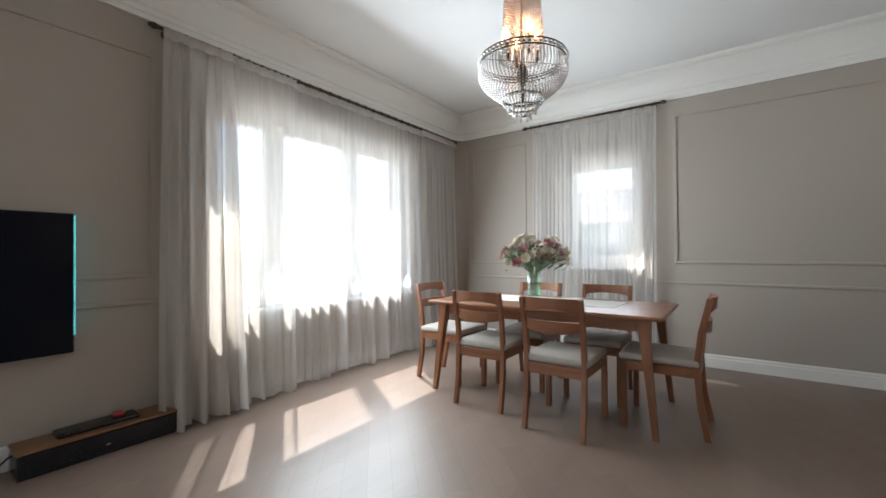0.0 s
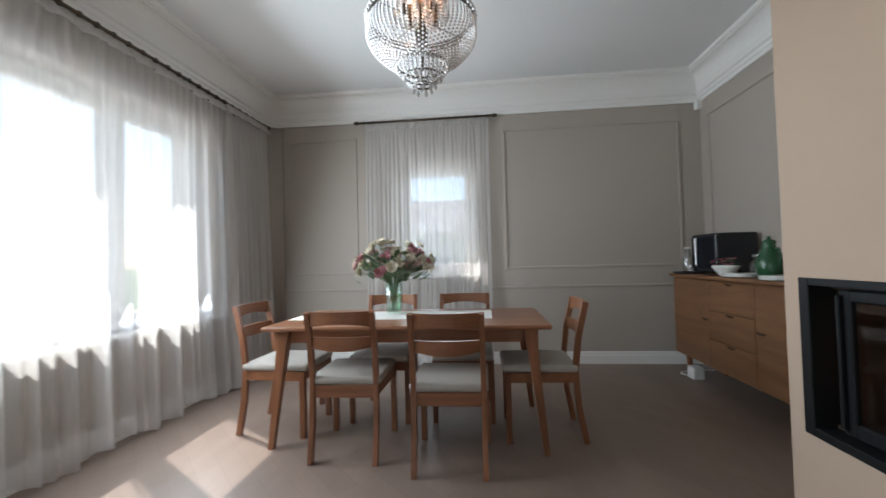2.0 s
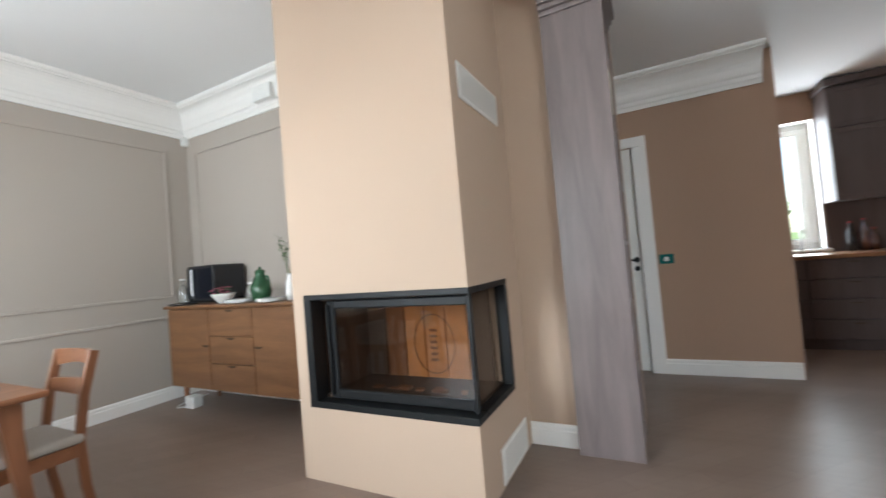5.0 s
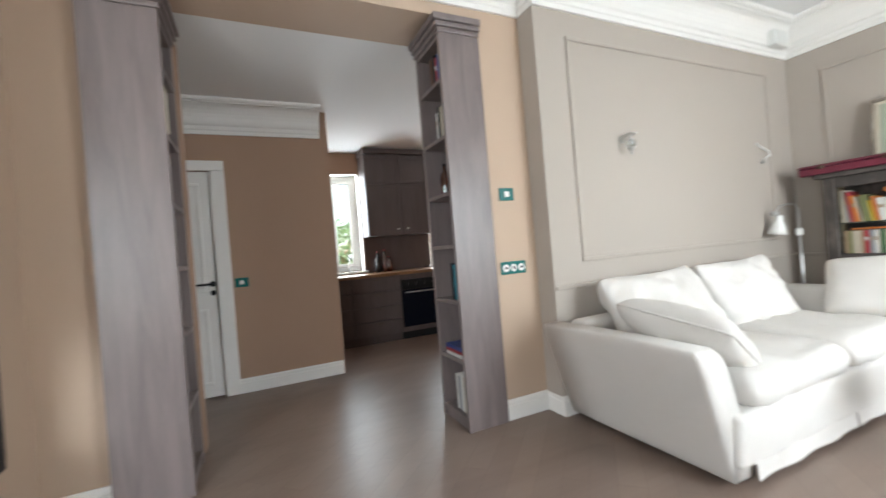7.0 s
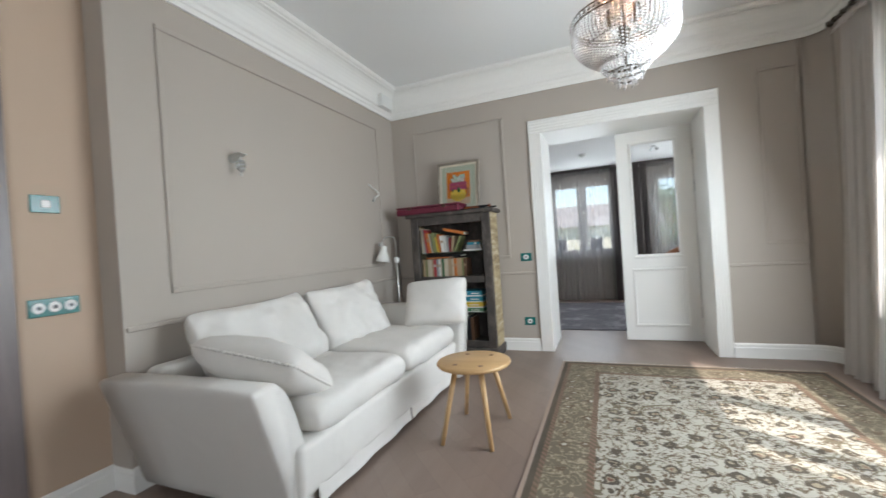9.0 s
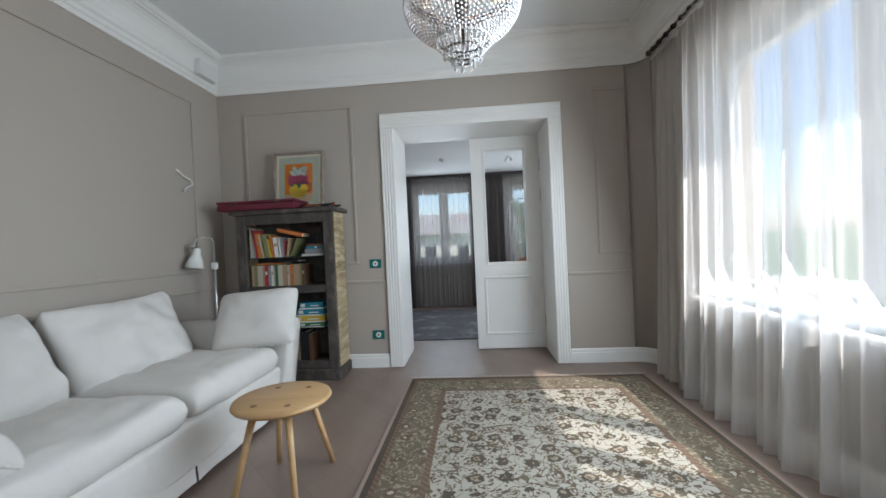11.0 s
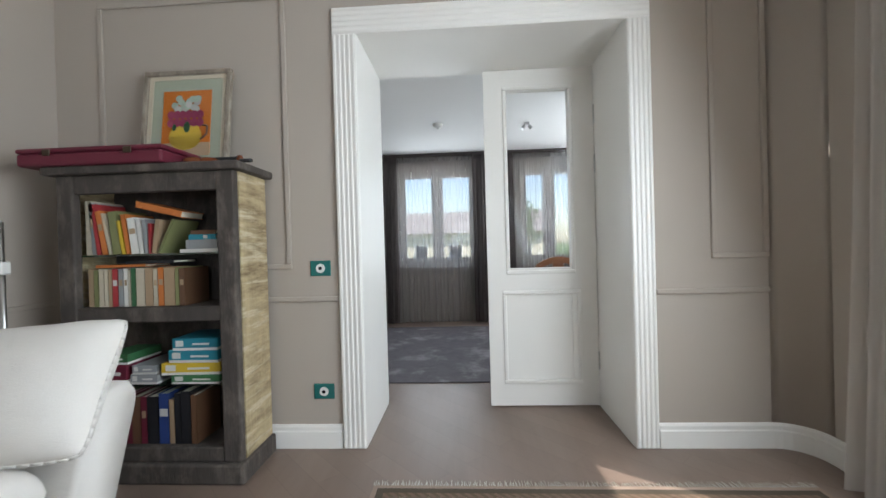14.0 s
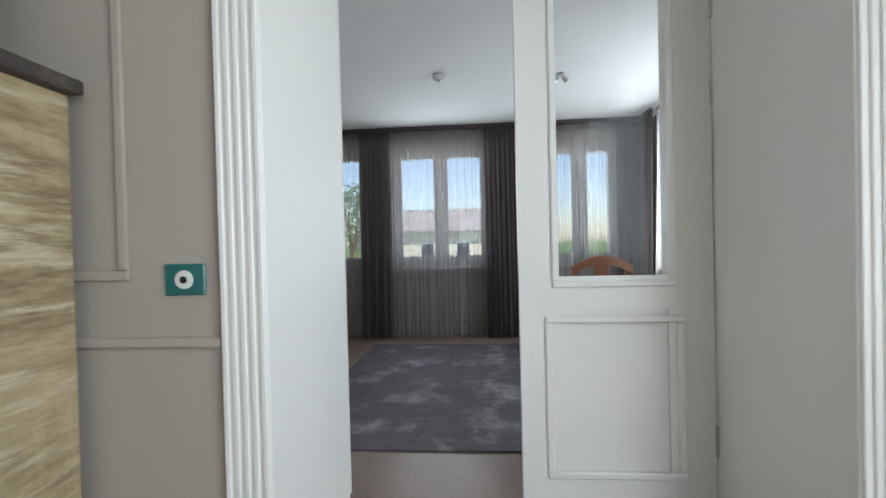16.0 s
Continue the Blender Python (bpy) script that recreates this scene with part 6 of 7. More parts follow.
chandelier(-0.47, 2.62, "crystal bead chandelier with warm lit bulbs")
chandelier(-1.05, -2.18, "crystal bead chandelier with warm lit bulbs")


# ---- television and media bench ----
t = thing("television", "large dark flat television mounted on the wall", "television", (W, 0.39, 0.99))
part("housing", box(0.05, 0.085, -0.71, 0.71, -0.40, 0.40, 0.006), M["black"], t)
part("screen", box(0.0851, 0.0875, -0.704, 0.704, -0.392, 0.394), M["screen"], t)
part("wall_mount", box(0.0, 0.05, -0.2, 0.2, -0.15, 0.15), M["iron"], t)
M["backglow"] = emitter("turquoise_backlight", (0.12, 0.75, 0.85), 0.5)
part("light_strip", box(0.052, 0.07, 0.711, 0.716, -0.30, 0.39), M["backglow"], t, "turquoise light strip")
b = thing("media_bench", "low black loudspeaker bench with wooden top", "speaker", (-2.53, 1.22, 0))
part("cabinet", box(-0.105, 0.10, -0.37, 0.37, 0.0, 0.128, 0.006), M["black"], b)
part("top", box(-0.11, 0.105, -0.375, 0.375, 0.1285, 0.143, 0.004), M["oak_y"], b)
part("badge", box(0.1002, 0.102, -0.01, 0.01, 0.055, 0.06), M["chrome"], b)
p = thing("console", "flat dark charging tray with red object", "tray", (-2.54, 1.20, 0.143))
part("tray", box(-0.06, 0.06, -0.19, 0.19, 0, 0.028, 0.008, 2), M["black"], p)
part("puck", lathe(bmesh.new(), [(0.03, 0.028), (0.032, 0.04), (0.025, 0.05), (0.001, 0.052)], 16, (-0.01, 0.10, 0)), M["b_red"], p, "small red puck", True)
solid("cable", bezier_tube(bmesh.new(), [(-2.60, 0.86, 0.10), (-2.63, 0.80, 0.03), (-2.58, 0.74, 0.006), (-2.5, 0.70, 0.006)], 0.005, 6), M["black"], "black cable beside the speaker bench", "cable")


# ---- ventilation boxes in the cornice ----
def vent_box(at, label):
    v = thing("air_vent", label, "vent", at, "air vents in the cornice")
    part("housing", box(-0.06, 0.0, -0.12, 0.12, -0.07, 0.07, 0.008, 2), M["plate_white"], v)
    for i in range(5):
        part("louvre", box(-0.066, -0.0601, -0.10, 0.10, -0.05 + i * 0.023, -0.042 + i * 0.023), M["plate_white"], v)
    return v


vent_box((E - 0.055, 3.88, 2.86), "white air vent fixed to the cornice")
vent_box((SOFA - 0.055, -3.97, 2.85), "white air vent fixed to the cornice")
s = thing("motion_sensor", "small white sensor under the cornice corner", "sensor", (E - 0.03, N - 0.03, 2.69))
part("body", box(-0.03, 0.03, -0.03, 0.03, -0.05, 0.05, 0.012, 3), M["plate_white"], s)


# ---- passage bookcases ----
def passage_bookcase(x0, x1, y0, y1, face, label):
    """Tall open bookcase lining the passage; face is the sign of y that its shelves face."""
    c = thing("tall_bookcase", label, "bookcase", group="bookcases lining the passage")
    top = 2.52
    part("end_panel", box(x0, x0 + 0.03, y0, y1, 0, top, 0.002), M["ash"], c)
    part("end_panel", box(x1 - 0.03, x1, y0, y1, 0, top, 0.002), M["ash"], c)
    yb = y0 if face > 0 else y1 - 0.015
    part("back_panel", box(x0 + 0.03, x1 - 0.03, yb, yb + 0.015, 0.02, top), M["ash"], c)
    ya, yz = (y0 + 0.015, y1 - 0.004) if face > 0 else (y0 + 0.004, y1 - 0.015)
    for z in (0.06, 0.42, 0.80, 1.16, 1.50, 1.86, 2.22, top - 0.03):
        part("shelf", box(x0 + 0.03, x1 - 0.03, ya, yz, z, z + 0.025, 0.002), M["ash"], c)
    part("plinth", box(x0 + 0.03, x1 - 0.03, ya + 0.01, yz - 0.01, 0, 0.06), M["ash"], c)
    for k, (o, a, b) in enumerate(((0.012, top, top + 0.03), (0.028, top + 0.0301, top + 0.06), (0.045, top + 0.0601, top + 0.10))):
        part("crown_moulding", box(x0 - o, x1 + 0.01, y0 - o * (face < 0), y1 + o * (face > 0), a, b, 0.006, 2), M["ash"], c)
    return c


passage_bookcase(1.557, 1.95, -0.855, -0.565, 1, "tall ash brown bookcase with books and bottles")
passage_bookcase(1.765, 2.16, 0.935, 1.275, -1, "tall ash brown bookcase lining the passage")
g = "books in the passage bookcases"


def pbook(color, x, yface, z, w, h, face, lean=0):
    turn = 0 if face > 0 else 180
    m = Matrix.Rotation(radians(turn), 4, "Z") @ pose(0, 0, 0, 0, lean, 0)
    return book(color, (x, yface, z), w, h, 0.16, m, label=f"{color} book on a passage shelf", group=g)


yf = -0.60
for x, c, w, h in ((1.63, "black", 0.03, 0.20), (1.665, "blue", 0.03, 0.19), (1.70, "red", 0.03, 0.18), (1.735, "black", 0.035, 0.21), (1.775, "brown", 0.03, 0.20)):
    pbook(c, x, yf, 2.245, w, h, 1)
for x, c, w, h in ((1.64, "white", 0.035, 0.22), (1.68, "cream", 0.03, 0.21), (1.715, "black", 0.03, 0.22), (1.75, "white", 0.025, 0.19)):
    pbook(c, x, yf, 1.885, w, h, 1)
for x, c, w, h in ((1.63, "white", 0.04, 0.25), (1.672, "teal", 0.03, 0.23), (1.71, "black", 0.03, 0.24)):
    pbook(c, x, yf, 0.825, w, h, 1)
for x, c, w, h in ((1.62, "white", 0.035, 0.24), (1.66, "cream", 0.03, 0.23), (1.695, "white", 0.035, 0.24), (1.735, "grey", 0.03, 0.22), (1.77, "white", 0.03, 0.23)):
    pbook(c, x, yf, 0.085, w, h, 1)
for i, (c, t) in enumerate((("white", 0.02), ("red", 0.018), ("blue", 0.025))):
    book(c, (1.60, yf + 0.02, 0.445 + 0.012 + i * 0.024), t, 0.25, 0.2, pose(0, 0, 0, 0, 90, 0), label=f"{c} book lying flat on a passage shelf", group=g)
M["amber"] = glass("amber_bottle_glass", (0.45, 0.16, 0.05), 0.0, 0.12)
for i, (x, mm, h) in enumerate(((1.62, "amber", 0.17), (1.68, "amber", 0.21), (1.74, "black", 0.26), (1.80, "amber", 0.22))):
    bottle((x, -0.68 + 0.03 * (i % 2), 1.525), 0.032, h, M[mm], "brown glass spirits bottle", M["black"])
yf = 0.975
for x, c, w, h in ((1.82, "cream", 0.03, 0.25), (1.855, "red", 0.02, 0.24)):
    pbook(c, x, yf - 0.02, 2.245, w, h, -1)
book("cream", (1.80, 0.93, 1.885), 0.05, 0.24, 0.17, Matrix.Rotation(radians(180), 4, "Z"), label="cream book jutting over the passage shelf", group=g)
for x, c, w, h in ((1.83, "tan", 0.03, 0.24), (1.87, "yellow", 0.03, 0.25), (1.91, "white", 0.03, 0.23)):
    pbook(c, x, yf, 0.825, w, h, -1)
for x, c, w, h in ((1.83, "white", 0.03, 0.28), (1.87, "blue", 0.03, 0.27), (1.91, "yellow", 0.03, 0.25)):
    pbook(c, x, yf, 0.085, w, h, -1)


# ---- hall and kitchen ----
HD = (0.885, 1.62, 0, 2.04)
bm = wall_cells(bmesh.new(), "x", 3.47, 3.60, -0.174, 1.75, 0, HALLC, (HD,))
structure("wall_hall", bm, M["hall"], "brown painted hall wall", "wall")
structure("wall_hall_north", box(2.31, 3.72, 1.75, 1.85, 0, HALLC), M["hall"], "brown painted hall end wall", "wall")
structure("wall_kitchen_north", box(3.60, 5.35, -0.174, -0.06, 0, HALLC), M["hall"], "brown painted kitchen wall", "wall")
KW, KW2 = (-0.84, -0.40, 0.95, 2.34), (-2.34, -1.87, 0.95, 2.30)
structure("wall_kitchen_east", wall_cells(bmesh.new(), "x", 5.06, 5.36, -2.6, -0.06, 0, HALLC, (KW, KW2)), M["hall"], "brown kitchen wall with windows", "wall")
structure("wall_kitchen_south", box(2.0, 5.36, -2.72, -2.6, 0, HALLC), M["hall"], "brown painted kitchen wall", "wall")
window("window_4", "x", 5.06, 1, *KW, (0, 1.0), "tall white kitchen window")
window("window_5", "x", 5.06, 1, *KW2, (0, 1.0), "white kitchen window beside the wall cupboard")
for a0, a1, z0, z1 in (KW, KW2):
    bm = bmesh.new()
    for p in ((a0, a0 + 0.006, z0, z1), (a1 - 0.006, a1, z0, z1), (a0 + 0.006, a1 - 0.006, z1 - 0.006, z1)):
        bx(bm, 5.056, 5.228, *p)
    structure("window_lining", bm, M["white"], "white painted reveal of the kitchen window", "window trim")
structure("wall_hall_back", box(2.0, 2.06, -2.6, -0.86, 0, HALLC), M["hall"], "brown painted wall behind the living room", "wall")
structure("wall_void", box(3.60, 3.72, -0.06, 1.85, 0, HALLC), M["white"], "plain wall behind the hall door", "wall")
structure("wall_hearth_back", box(2.30, 2.42, 0.94, 1.85, 0, HALLC), M["hall"], "brown painted hall wall", "wall")


def hall_door():
    d = tagged(new("door_2"), "closed white panelled hall door with black handle", "door", kind="structure")
    y0, y1 = HD[0], HD[1]
    x = 3.47
    part("casing", box(x - 0.018, x - 0.001, y0 - 0.11, y0 + 0.01, 0, 2.04, 0.005, 2), M["white"], d)
    part("casing", box(x - 0.018, x - 0.001, y1 - 0.01, y1 + 0.11, 0, 2.04, 0.005, 2), M["white"], d)
    part("casing_head", box(x - 0.020, x - 0.001, y0 - 0.11, y1 + 0.11, 2.0405, 2.13, 0.005, 2), M["white"], d)
    leaf = part("leaf", box(x + 0.02, x + 0.06, y0 + 0.004, y1 - 0.004, 0.012, 2.036), M["white"], d)
    for a, b in ((0.12, 0.80), (0.95, 1.93)):
        bm = bmesh.new()
        for p, q, r, s in ((y0 + 0.10, y1 - 0.10, b - 0.03, b), (y0 + 0.10, y1 - 0.10, a, a + 0.03), (y0 + 0.10, y0 + 0.13, a + 0.03, b - 0.03), (y1 - 0.13, y1 - 0.10, a + 0.03, b - 0.03)):
            bx(bm, x + 0.008, x + 0.0199, p, q, r, s, 0.004)
        part("panel_moulding", bm, M["white"], leaf)
    h = part("door_handle", tube(bmesh.new(), (x - 0.03, y0 + 0.05, 1.02), (x - 0.03, y0 + 0.17, 1.02), 0.010), M["iron"], leaf, "black lever handle")
    part("rose", tube(bmesh.new(), (x + 0.02, y0 + 0.05, 1.02), (x + 0.012, y0 + 0.05, 1.02), 0.026, 0.026, 20), M["iron"], leaf)
    part("spindle", tube(bmesh.new(), (x + 0.012, y0 + 0.05, 1.02), (x - 0.03, y0 + 0.05, 1.02), 0.009), M["iron"], leaf)
    part("key_plate", tube(bmesh.new(), (x + 0.0199, y0 + 0.05, 0.94), (x + 0.012, y0 + 0.05, 0.94), 0.024, 0.024, 20), M["iron"], leaf)
    return d


hall_door()


def kitchen_front(parent, a, b, c, d, x=4.45, knob=True, name="drawer_front"):
    f = part(name, box(x, x + 0.02, a + 0.003, b - 0.003, c + 0.003, d - 0.003, 0.003), M["kitchen"], parent)
    w = 0.05
    if d - c > 0.25:
        bm = bmesh.new()
        for p, q, r, s in ((a + 0.003, b - 0.003, d - w, d - 0.003), (a + 0.003, b - 0.003, c + 0.003, c + w), (a + 0.003, a + w, c + w, d - w), (b - w, b - 0.003, c + w, d - w)):
            bx(bm, x - 0.008, x - 0.0002, p, q, r, s, 0.002)
        part("rim", bm, M["kitchen"], f)
    if knob:
        part("knob", tube(bmesh.new(), (x - 0.02, (a + b) / 2 - 0.04, d - 0.035), (x - 0.02, (a + b) / 2 + 0.04, d - 0.035), 0.005), M["bronze"], f)
    return f


k = thing("base_cabinet", "mauve brown kitchen drawer unit", "kitchen cabinet", group="kitchen units")
part("carcass", box(4.472, 5.05, -1.148, -0.18, 0.10, 0.87), M["kitchen"], k)
part("plinth", box(4.51, 5.0, -1.148, -0.18, 0, 0.10), M["kitchen"], k)
for i in range(4):
    kitchen_front(k, -1.148, -0.50, 0.11 + i * 0.19, 0.11 + (i + 1) * 0.19)
    kitchen_front(k, -0.50, -0.18, 0.11 + i * 0.19, 0.11 + (i + 1) * 0.19)
k = thing("base_cabinet", "mauve brown kitchen unit beside the oven", "kitchen cabinet", group="kitchen units")
part("carcass", box(4.472, 5.05, -2.59, -1.752, 0.10, 0.87), M["kitchen"], k)
part("plinth", box(4.51, 5.0, -2.59, -1.752, 0, 0.10), M["kitchen"], k)
kitchen_front(k, -2.59, -1.752, 0.11, 0.87)
o = thing("oven", "black built-in oven under the worktop", "oven")
part("housing", box(4.472, 5.05, -1.748, -1.152, 0.10, 0.87), M["kitchen"], o)
part("oven_door", box(4.44, 4.471, -1.735, -1.165, 0.17, 0.66, 0.004), M["screen"], o, "black glass oven door")
part("control_panel", box(4.44, 4.471, -1.735, -1.165, 0.665, 0.80, 0.004), M["iron"], o)
part("handle", tube(bmesh.new(), (4.41, -1.70, 0.63), (4.41, -1.20, 0.63), 0.009), M["chrome"], o)
for i in range(4):
    part("knob", tube(bmesh.new(), (4.41, -1.62 + i * 0.12, 0.735), (4.44, -1.62 + i * 0.12, 0.735), 0.018), M["iron"], o)
part("plinth_grille", box(4.505, 5.0, -1.748, -1.152, 0.0, 0.0995), M["iron"], o)
solid("worktop", box(4.42, 5.055, -2.595, -0.18, 0.872, 0.91, 0.004), M["oak_y"], "oiled wooden kitchen worktop", "worktop")
solid("backsplash", box(5.04, 5.058, -1.86, -0.86, 0.911, 1.42), M["kitchen"], "dark kitchen backsplash panel", "backsplash")
k = thing("wall_cabinet", "mauve brown kitchen wall cupboard with framed doors", "kitchen cabinet", group="kitchen units")
part("carcass", box(4.722, 5.055, -1.83, -0.85, 1.42, 2.55), M["kitchen"], k)
for a, b in ((-1.83, -1.34), (-1.34, -0.85)):
    f = kitchen_front(k, a, b, 1.42, 2.13, 4.70, False, "door")
    part("knob", tube(bmesh.new(), (4.66, b - 0.07 if a < -1.5 else a + 0.07, 1.50), (4.70, b - 0.07 if a < -1.5 else a + 0.07, 1.50), 0.013), M["chrome"], f)
    kitchen_front(k, a, b, 2.13, 2.53, 4.70, False, "door")
part("crown_moulding", box(4.66, 5.055, -1.85, -0.83, 2.55, 2.62, 0.01, 2), M["kitchen"], k)
for y, mm, h in ((-1.00, "black", 0.30), (-1.10, "amber", 0.32), (-1.17, "amber", 0.22)):
    bottle((4.93, y, 0.91), 0.036, h, M[mm], "dark wine bottle with pale label on the worktop", M["b_red"])
b = thing("tap", "chrome kitchen tap at the window", "tap", (4.92, -0.60, 0.91))
part("spout", bezier_tube(bmesh.new(), [(0, 0, 0), (0, 0, 0.22), (-0.03, 0, 0.27), (-0.09, 0, 0.27), (-0.12, 0, 0.22)], 0.011), M["chrome"], b, "", True)
part("lever", tube(bmesh.new(), (0, -0.01, 0.05), (0, -0.07, 0.08), 0.007), M["chrome"], b)


# ---- the next room ----
F, FC = -7.98, 2.44
SW = [(-1.10, 0.10), (0.40, 1.35), (-2.62, -1.72)]
structure("wall_next_south", wall_cells(bmesh.new(), "y", F - 0.35, F, -3.2, 1.9, 0, FC, [(a, b, 0.82, 2.25) for a, b in SW]), M["wall"], "taupe wall with windows in the next room", "wall")
structure("wall_next_west", wall_cells(bmesh.new(), "x", -3.2, -2.85, F, S - 0.62, 0, FC, [(-7.55, -5.6, 0.82, 2.25)]), M["wall"], "taupe window wall in the next room", "wall")
structure("wall_next_east", box(1.8, 2.0, F, S - 0.62, 0, FC), M["wall"], "taupe wall in the next room", "wall")
structure("ceiling_next_room", box(-3.2, 2.0, F - 0.35, S - 0.62, FC, FC + 0.15), M["ceiling"], "white ceiling of the next room", "ceiling")
for i, (a, b) in enumerate(SW):
    window(f"window_{6 + i}", "y", F, -1, a, b, 0.82, 2.25, (0, 0.5, 1.0), "white two-light window behind grey curtains")
window("window_9", "x", -2.85, -1, -7.55, -5.6, 0.82, 2.25, (0, 0.5, 1.0), "white window of the next room")
g2 = "curtains of the next room"
for i, (a, b) in enumerate(((-1.08, 0.10), (0.38, 1.5), (-2.55, -1.50))):
    curtain("grey sheer curtain hanging before the window", M["sheer_grey"], a, b, 0.01, 2.40, "y", F, 1, 13, 70 + i, 0.035, 0, 0, g2)
for i, (a, b) in enumerate(((-1.42, -1.03), (0.06, 0.42), (-2.82, -2.5), (1.45, 1.78), (-1.62, -1.40))):
    curtain("dark grey pleated drape in the next room", M["drape_dark"], a, b, 0.01, 2.40, "y", F + 0.06, 1, 7 if b - a > 0.3 else 4, 80 + i, 0.05, 0, 0, g2)
curtain("pale sheer curtain in the next room", M["sheer_dense"], -7.5, -5.4, 0.01, 2.40, "x", -2.85, 1, 16, 91, 0.04, 0, 0, g2)
curtain("dark grey pleated drape in the room corner", M["drape_dark"], -7.85, -7.45, 0.01, 2.40, "x", -2.79, 1, 6, 92, 0.05, 0, 0, g2)
structure("curtain_track", box(-2.84, 1.79, F + 0.06, F + 0.16, 2.405, 2.438), M["drape_dark"], "dark ceiling curtain track", "track")
M["grey_rug"] = weathered("distressed_grey_rug", (0.075, 0.066, 0.074), (0.34, 0.32, 0.33), 0.61, 2.4)
bm = bmesh.new()
bx(bm, -2.2, 0.22, -7.50, -5.27, 0.001, 0.011, 0.003)
solid("rug_grey", bm, M["grey_rug"], "distressed grey and silver carpet in the next room", "rug").name = "carpet"
d = thing("smoke_detector", "white ceiling smoke detector in the next room", "detector", (-0.64, -6.46, FC))
part("body", lathe(bmesh.new(), [(0.055, 0), (0.055, -0.02), (0.04, -0.04), (0.001, -0.042)], 24), M["plate_white"], d, "", True)
part("sensor", lathe(bmesh.new(), [(0.015, -0.042), (0.012, -0.055), (0.001, -0.056)], 14), M["plate_white"], d, "", True)
d = thing("ceiling_spot", "small nickel ceiling spot in the next room", "spotlight", (-1.62, -6.55, FC))
part("rose", tube(bmesh.new(), (0, 0, -0.02), (0, 0, 0), 0.03), M["chrome"], d)
part("spot_head", tube(bmesh.new(), (0.02, 0, -0.03), (0.05, 0.01, -0.07), 0.018, 0.022), M["chrome"], d)
part("spot_head", tube(bmesh.new(), (-0.02, 0, -0.03), (-0.05, -0.01, -0.06), 0.018, 0.022), M["chrome"], d)
c = thing("carved_chair", "old carved wooden chair in the next room", "chair", (-1.95, -6.95, 0), turn=180)
for sx in (-0.22, 0.22):
    part("rear_leg", bar(bmesh.new(), [(sx, -0.22, 0), (sx, -0.2, 0.45), (sx, -0.27, 0.86)], 0.035, 0.035, (1, 0, 0)), M["oak_z"], c)
    part("front_leg", bar(bmesh.new(), [(sx, 0.2, 0), (sx, 0.2, 0.43)], 0.035, 0.035, (1, 0, 0)), M["oak_z"], c)
part("seat", box(-0.24, 0.24, -0.22, 0.23, 0.43, 0.49, 0.02, 3), M["seat"], c, "", True)
bm, secs = bmesh.new(), []
for i in range(11):
    u = i / 5 - 1
    z = 0.86 + 0.09 * (1 - u * u)
    secs.append([(u * 0.25, -0.30, z - 0.07), (u * 0.25, -0.27, z - 0.07), (u * 0.25, -0.27, z), (u * 0.25, -0.30, z)])
part("top_rail", loft(bm, secs), M["oak"], c)
part("back_splat", box(-0.06, 0.06, -0.285, -0.27, 0.48, 0.88, 0.004), M["oak"], c)


# ---- outdoors ----
bm = bmesh.new()
bmesh.ops.create_grid(bm, x_segments=2, y_segments=2, size=1500)
bmesh.ops.translate(bm, vec=(0, 0, -1.2), verts=bm.verts)
structure("ground", bm, M["grass"], "lawn around the house", "ground")
# made-up pale slab, added so that the outdoors looks bright through the windows
structure("pavement", box(-17, 13, -22, 22, -1.3, -1.17), M["bright_ground"], "pale ground added round the house to brighten the window views", "pavement")


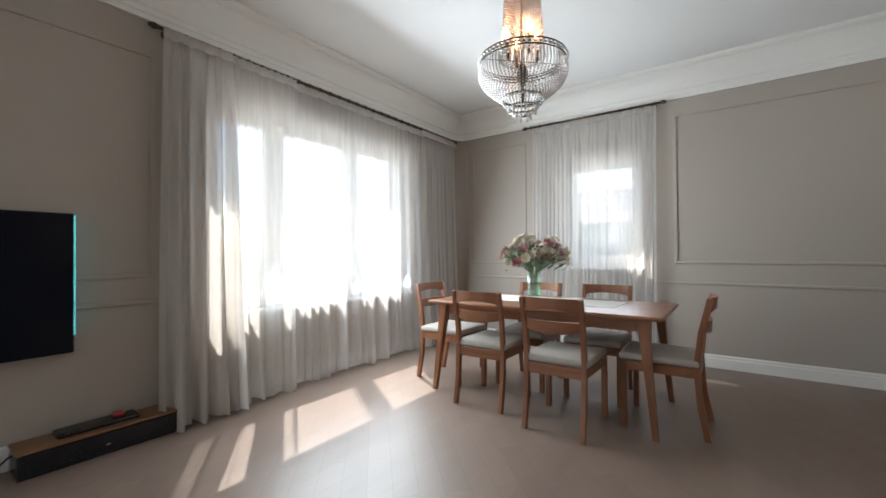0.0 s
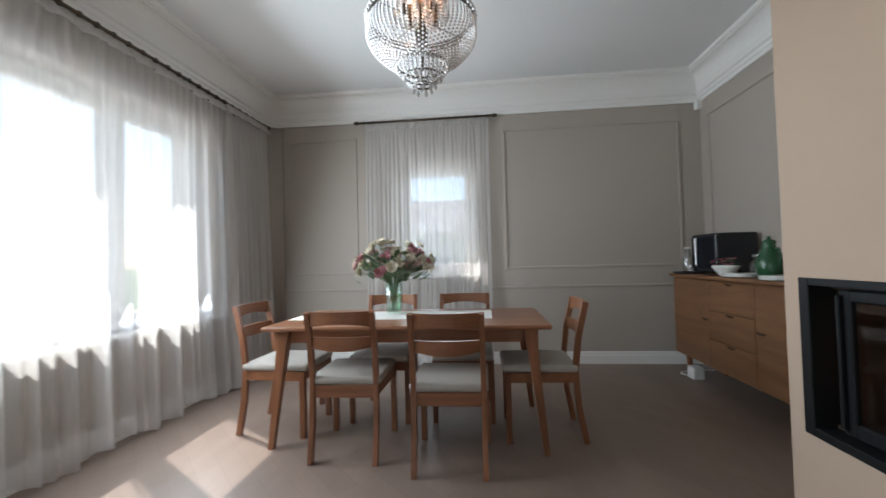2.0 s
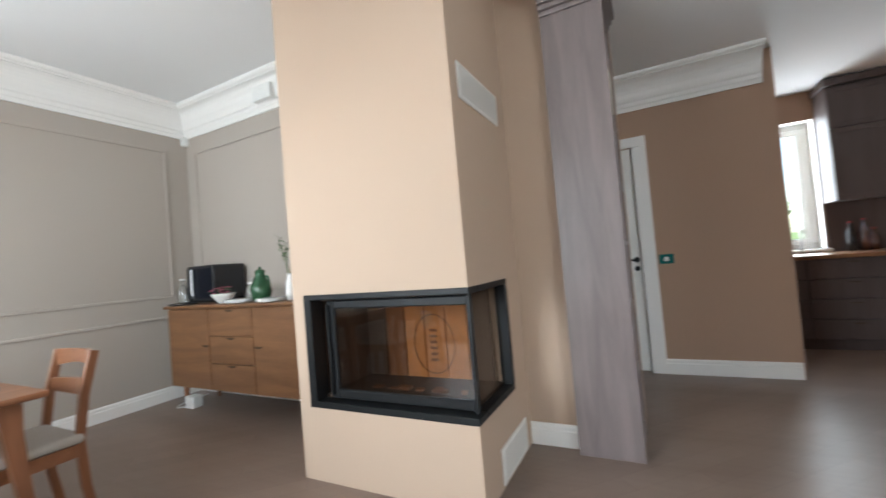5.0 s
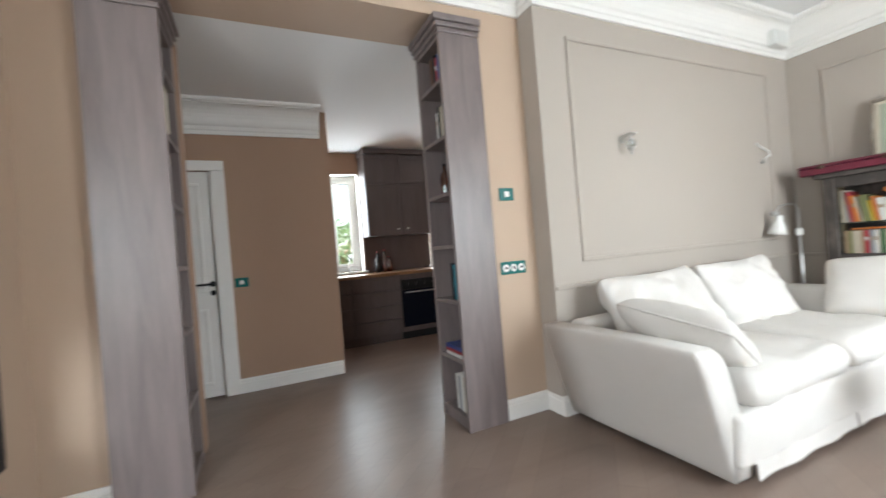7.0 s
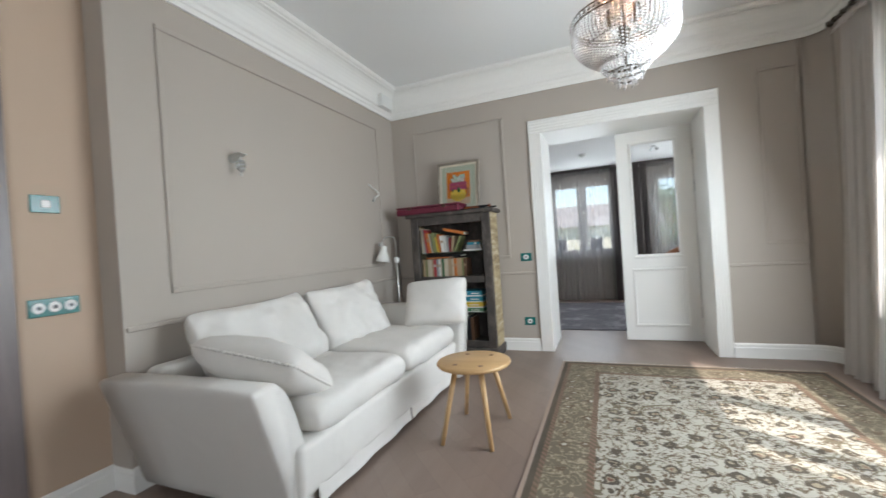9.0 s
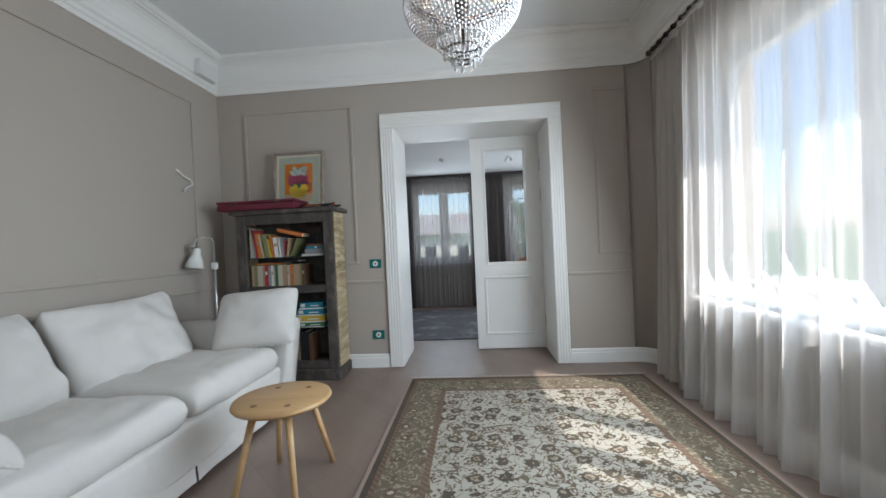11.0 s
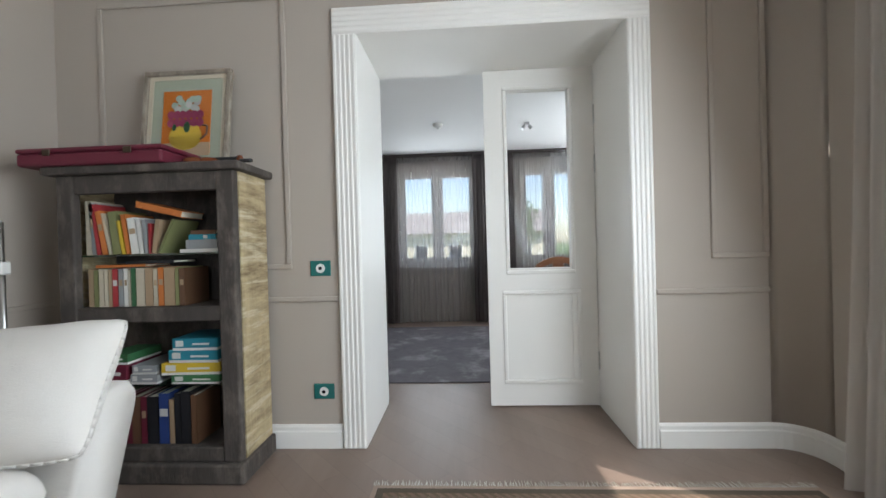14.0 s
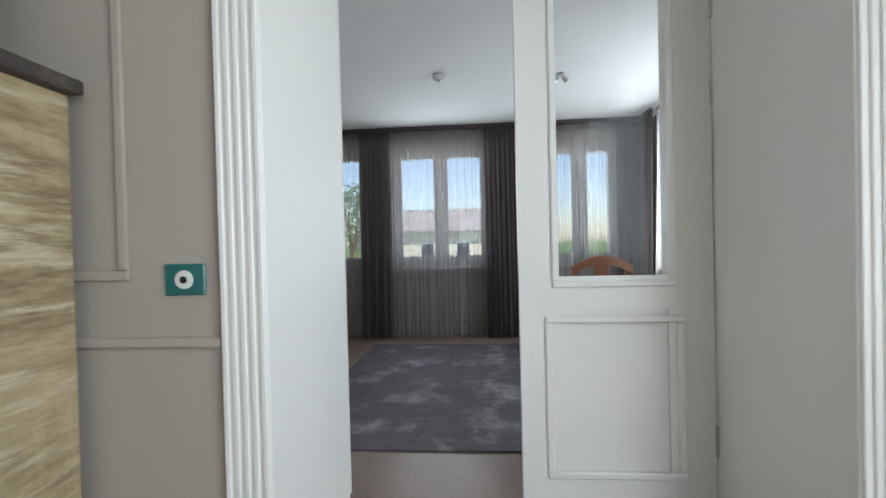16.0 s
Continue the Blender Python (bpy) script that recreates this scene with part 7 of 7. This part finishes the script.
def tree(x, y, h, seed):
    rnd = random.Random(seed)
    t = thing("tree", "leafy garden tree seen through the curtains", "tree", (x, y, -1.2), "garden trees")
    part("trunk", tube(bmesh.new(), (0, 0, 0), (0.1, 0, h * 0.5), 0.16, 0.09), M["oak_z"], t)
    bm = bmesh.new()
    for i in range(7):
        a = rnd.uniform(0, 6.28)
        tube(bm, (0.05, 0, h * (0.3 + 0.03 * i)), (h * 0.22 * math.cos(a), h * 0.22 * math.sin(a), h * (0.55 + 0.05 * i)), 0.05, 0.02, 6)
    part("limbs", bm, M["oak_z"], t)
    bm = bmesh.new()
    for i in range(1500):
        d = Vector((rnd.gauss(0, 1), rnd.gauss(0, 1), rnd.gauss(0, 1))).normalized() * rnd.uniform(0.5, 1.0)
        lump = 1 + 0.35 * noise.noise(d * 2 + Vector((seed, 0, 0)))
        c = Vector((d.x * h * 0.27, d.y * h * 0.27, h * 0.66 + d.z * h * 0.33)) * 1.0
        c = Vector((c.x * lump, c.y * lump, c.z))
        u = Vector((rnd.gauss(0, 1), rnd.gauss(0, 1), rnd.gauss(0, 1))).normalized() * rnd.uniform(0.06, 0.14)
        w = u.orthogonal().normalized() * u.length * 0.6
        bm.faces.new([bm.verts.new(p) for p in (c - u, c + w, c + u, c - w)])
    tagged(part("crown", bm, M["leaf"], t), kind="stuff")
    return t


for i, (x, y, h) in enumerate(((-19, 2.0, 5.0), (-22, 9.0, 4.6), (-20, -7.0, 5.5), (-24, -14, 6.0), (-3.5, -24, 5.0), (6.0, -26, 6.0), (-8.5, 26, 5.5), (26, -4.5, 5.0))):
    tree(x, y, h, 200 + i)


def house(x, y, w, d, h, label, turn=0):
    o = thing("house", label, "house", (x, y, -1.2), "neighbouring houses", turn)
    part("wall", box(-w / 2, w / 2, -d / 2, d / 2, 0, h), M["plaster"], o)
    bm = bmesh.new()
    loft(bm, [[(sx, -d / 2 - 0.4, h), (sx, d / 2 + 0.4, h), (sx, 0, h + d * 0.35)] for sx in (-w / 2 - 0.4, w / 2 + 0.4)])
    part("roof", bm, M["roof"], o)
    for sy in (-1, 1):
        for k in range(int(w / 2.5)):
            xx = -w / 2 + 1.3 + k * 2.5
            for z in (1.0, 3.8):
                if z + 1.4 < h:
                    win = part("window", box(xx - 0.5, xx + 0.5, sy * d / 2 - 0.03, sy * d / 2 + 0.03, z, z + 1.4), M["white"], o)
                    part("pane", box(xx - 0.43, xx + 0.43, sy * d / 2 - 0.04, sy * d / 2 + 0.04, z + 0.07, z + 1.33), M["screen"], win)
    return o


house(-0.5, -34, 12, 5, 3.2, "pale rendered neighbouring house with grey roof")
house(-4.5, 32, 11, 8, 4.2, "pale rendered house behind the garden")
house(-36, 4.0, 8, 12, 4.6, "pale rendered house across the garden", 90)
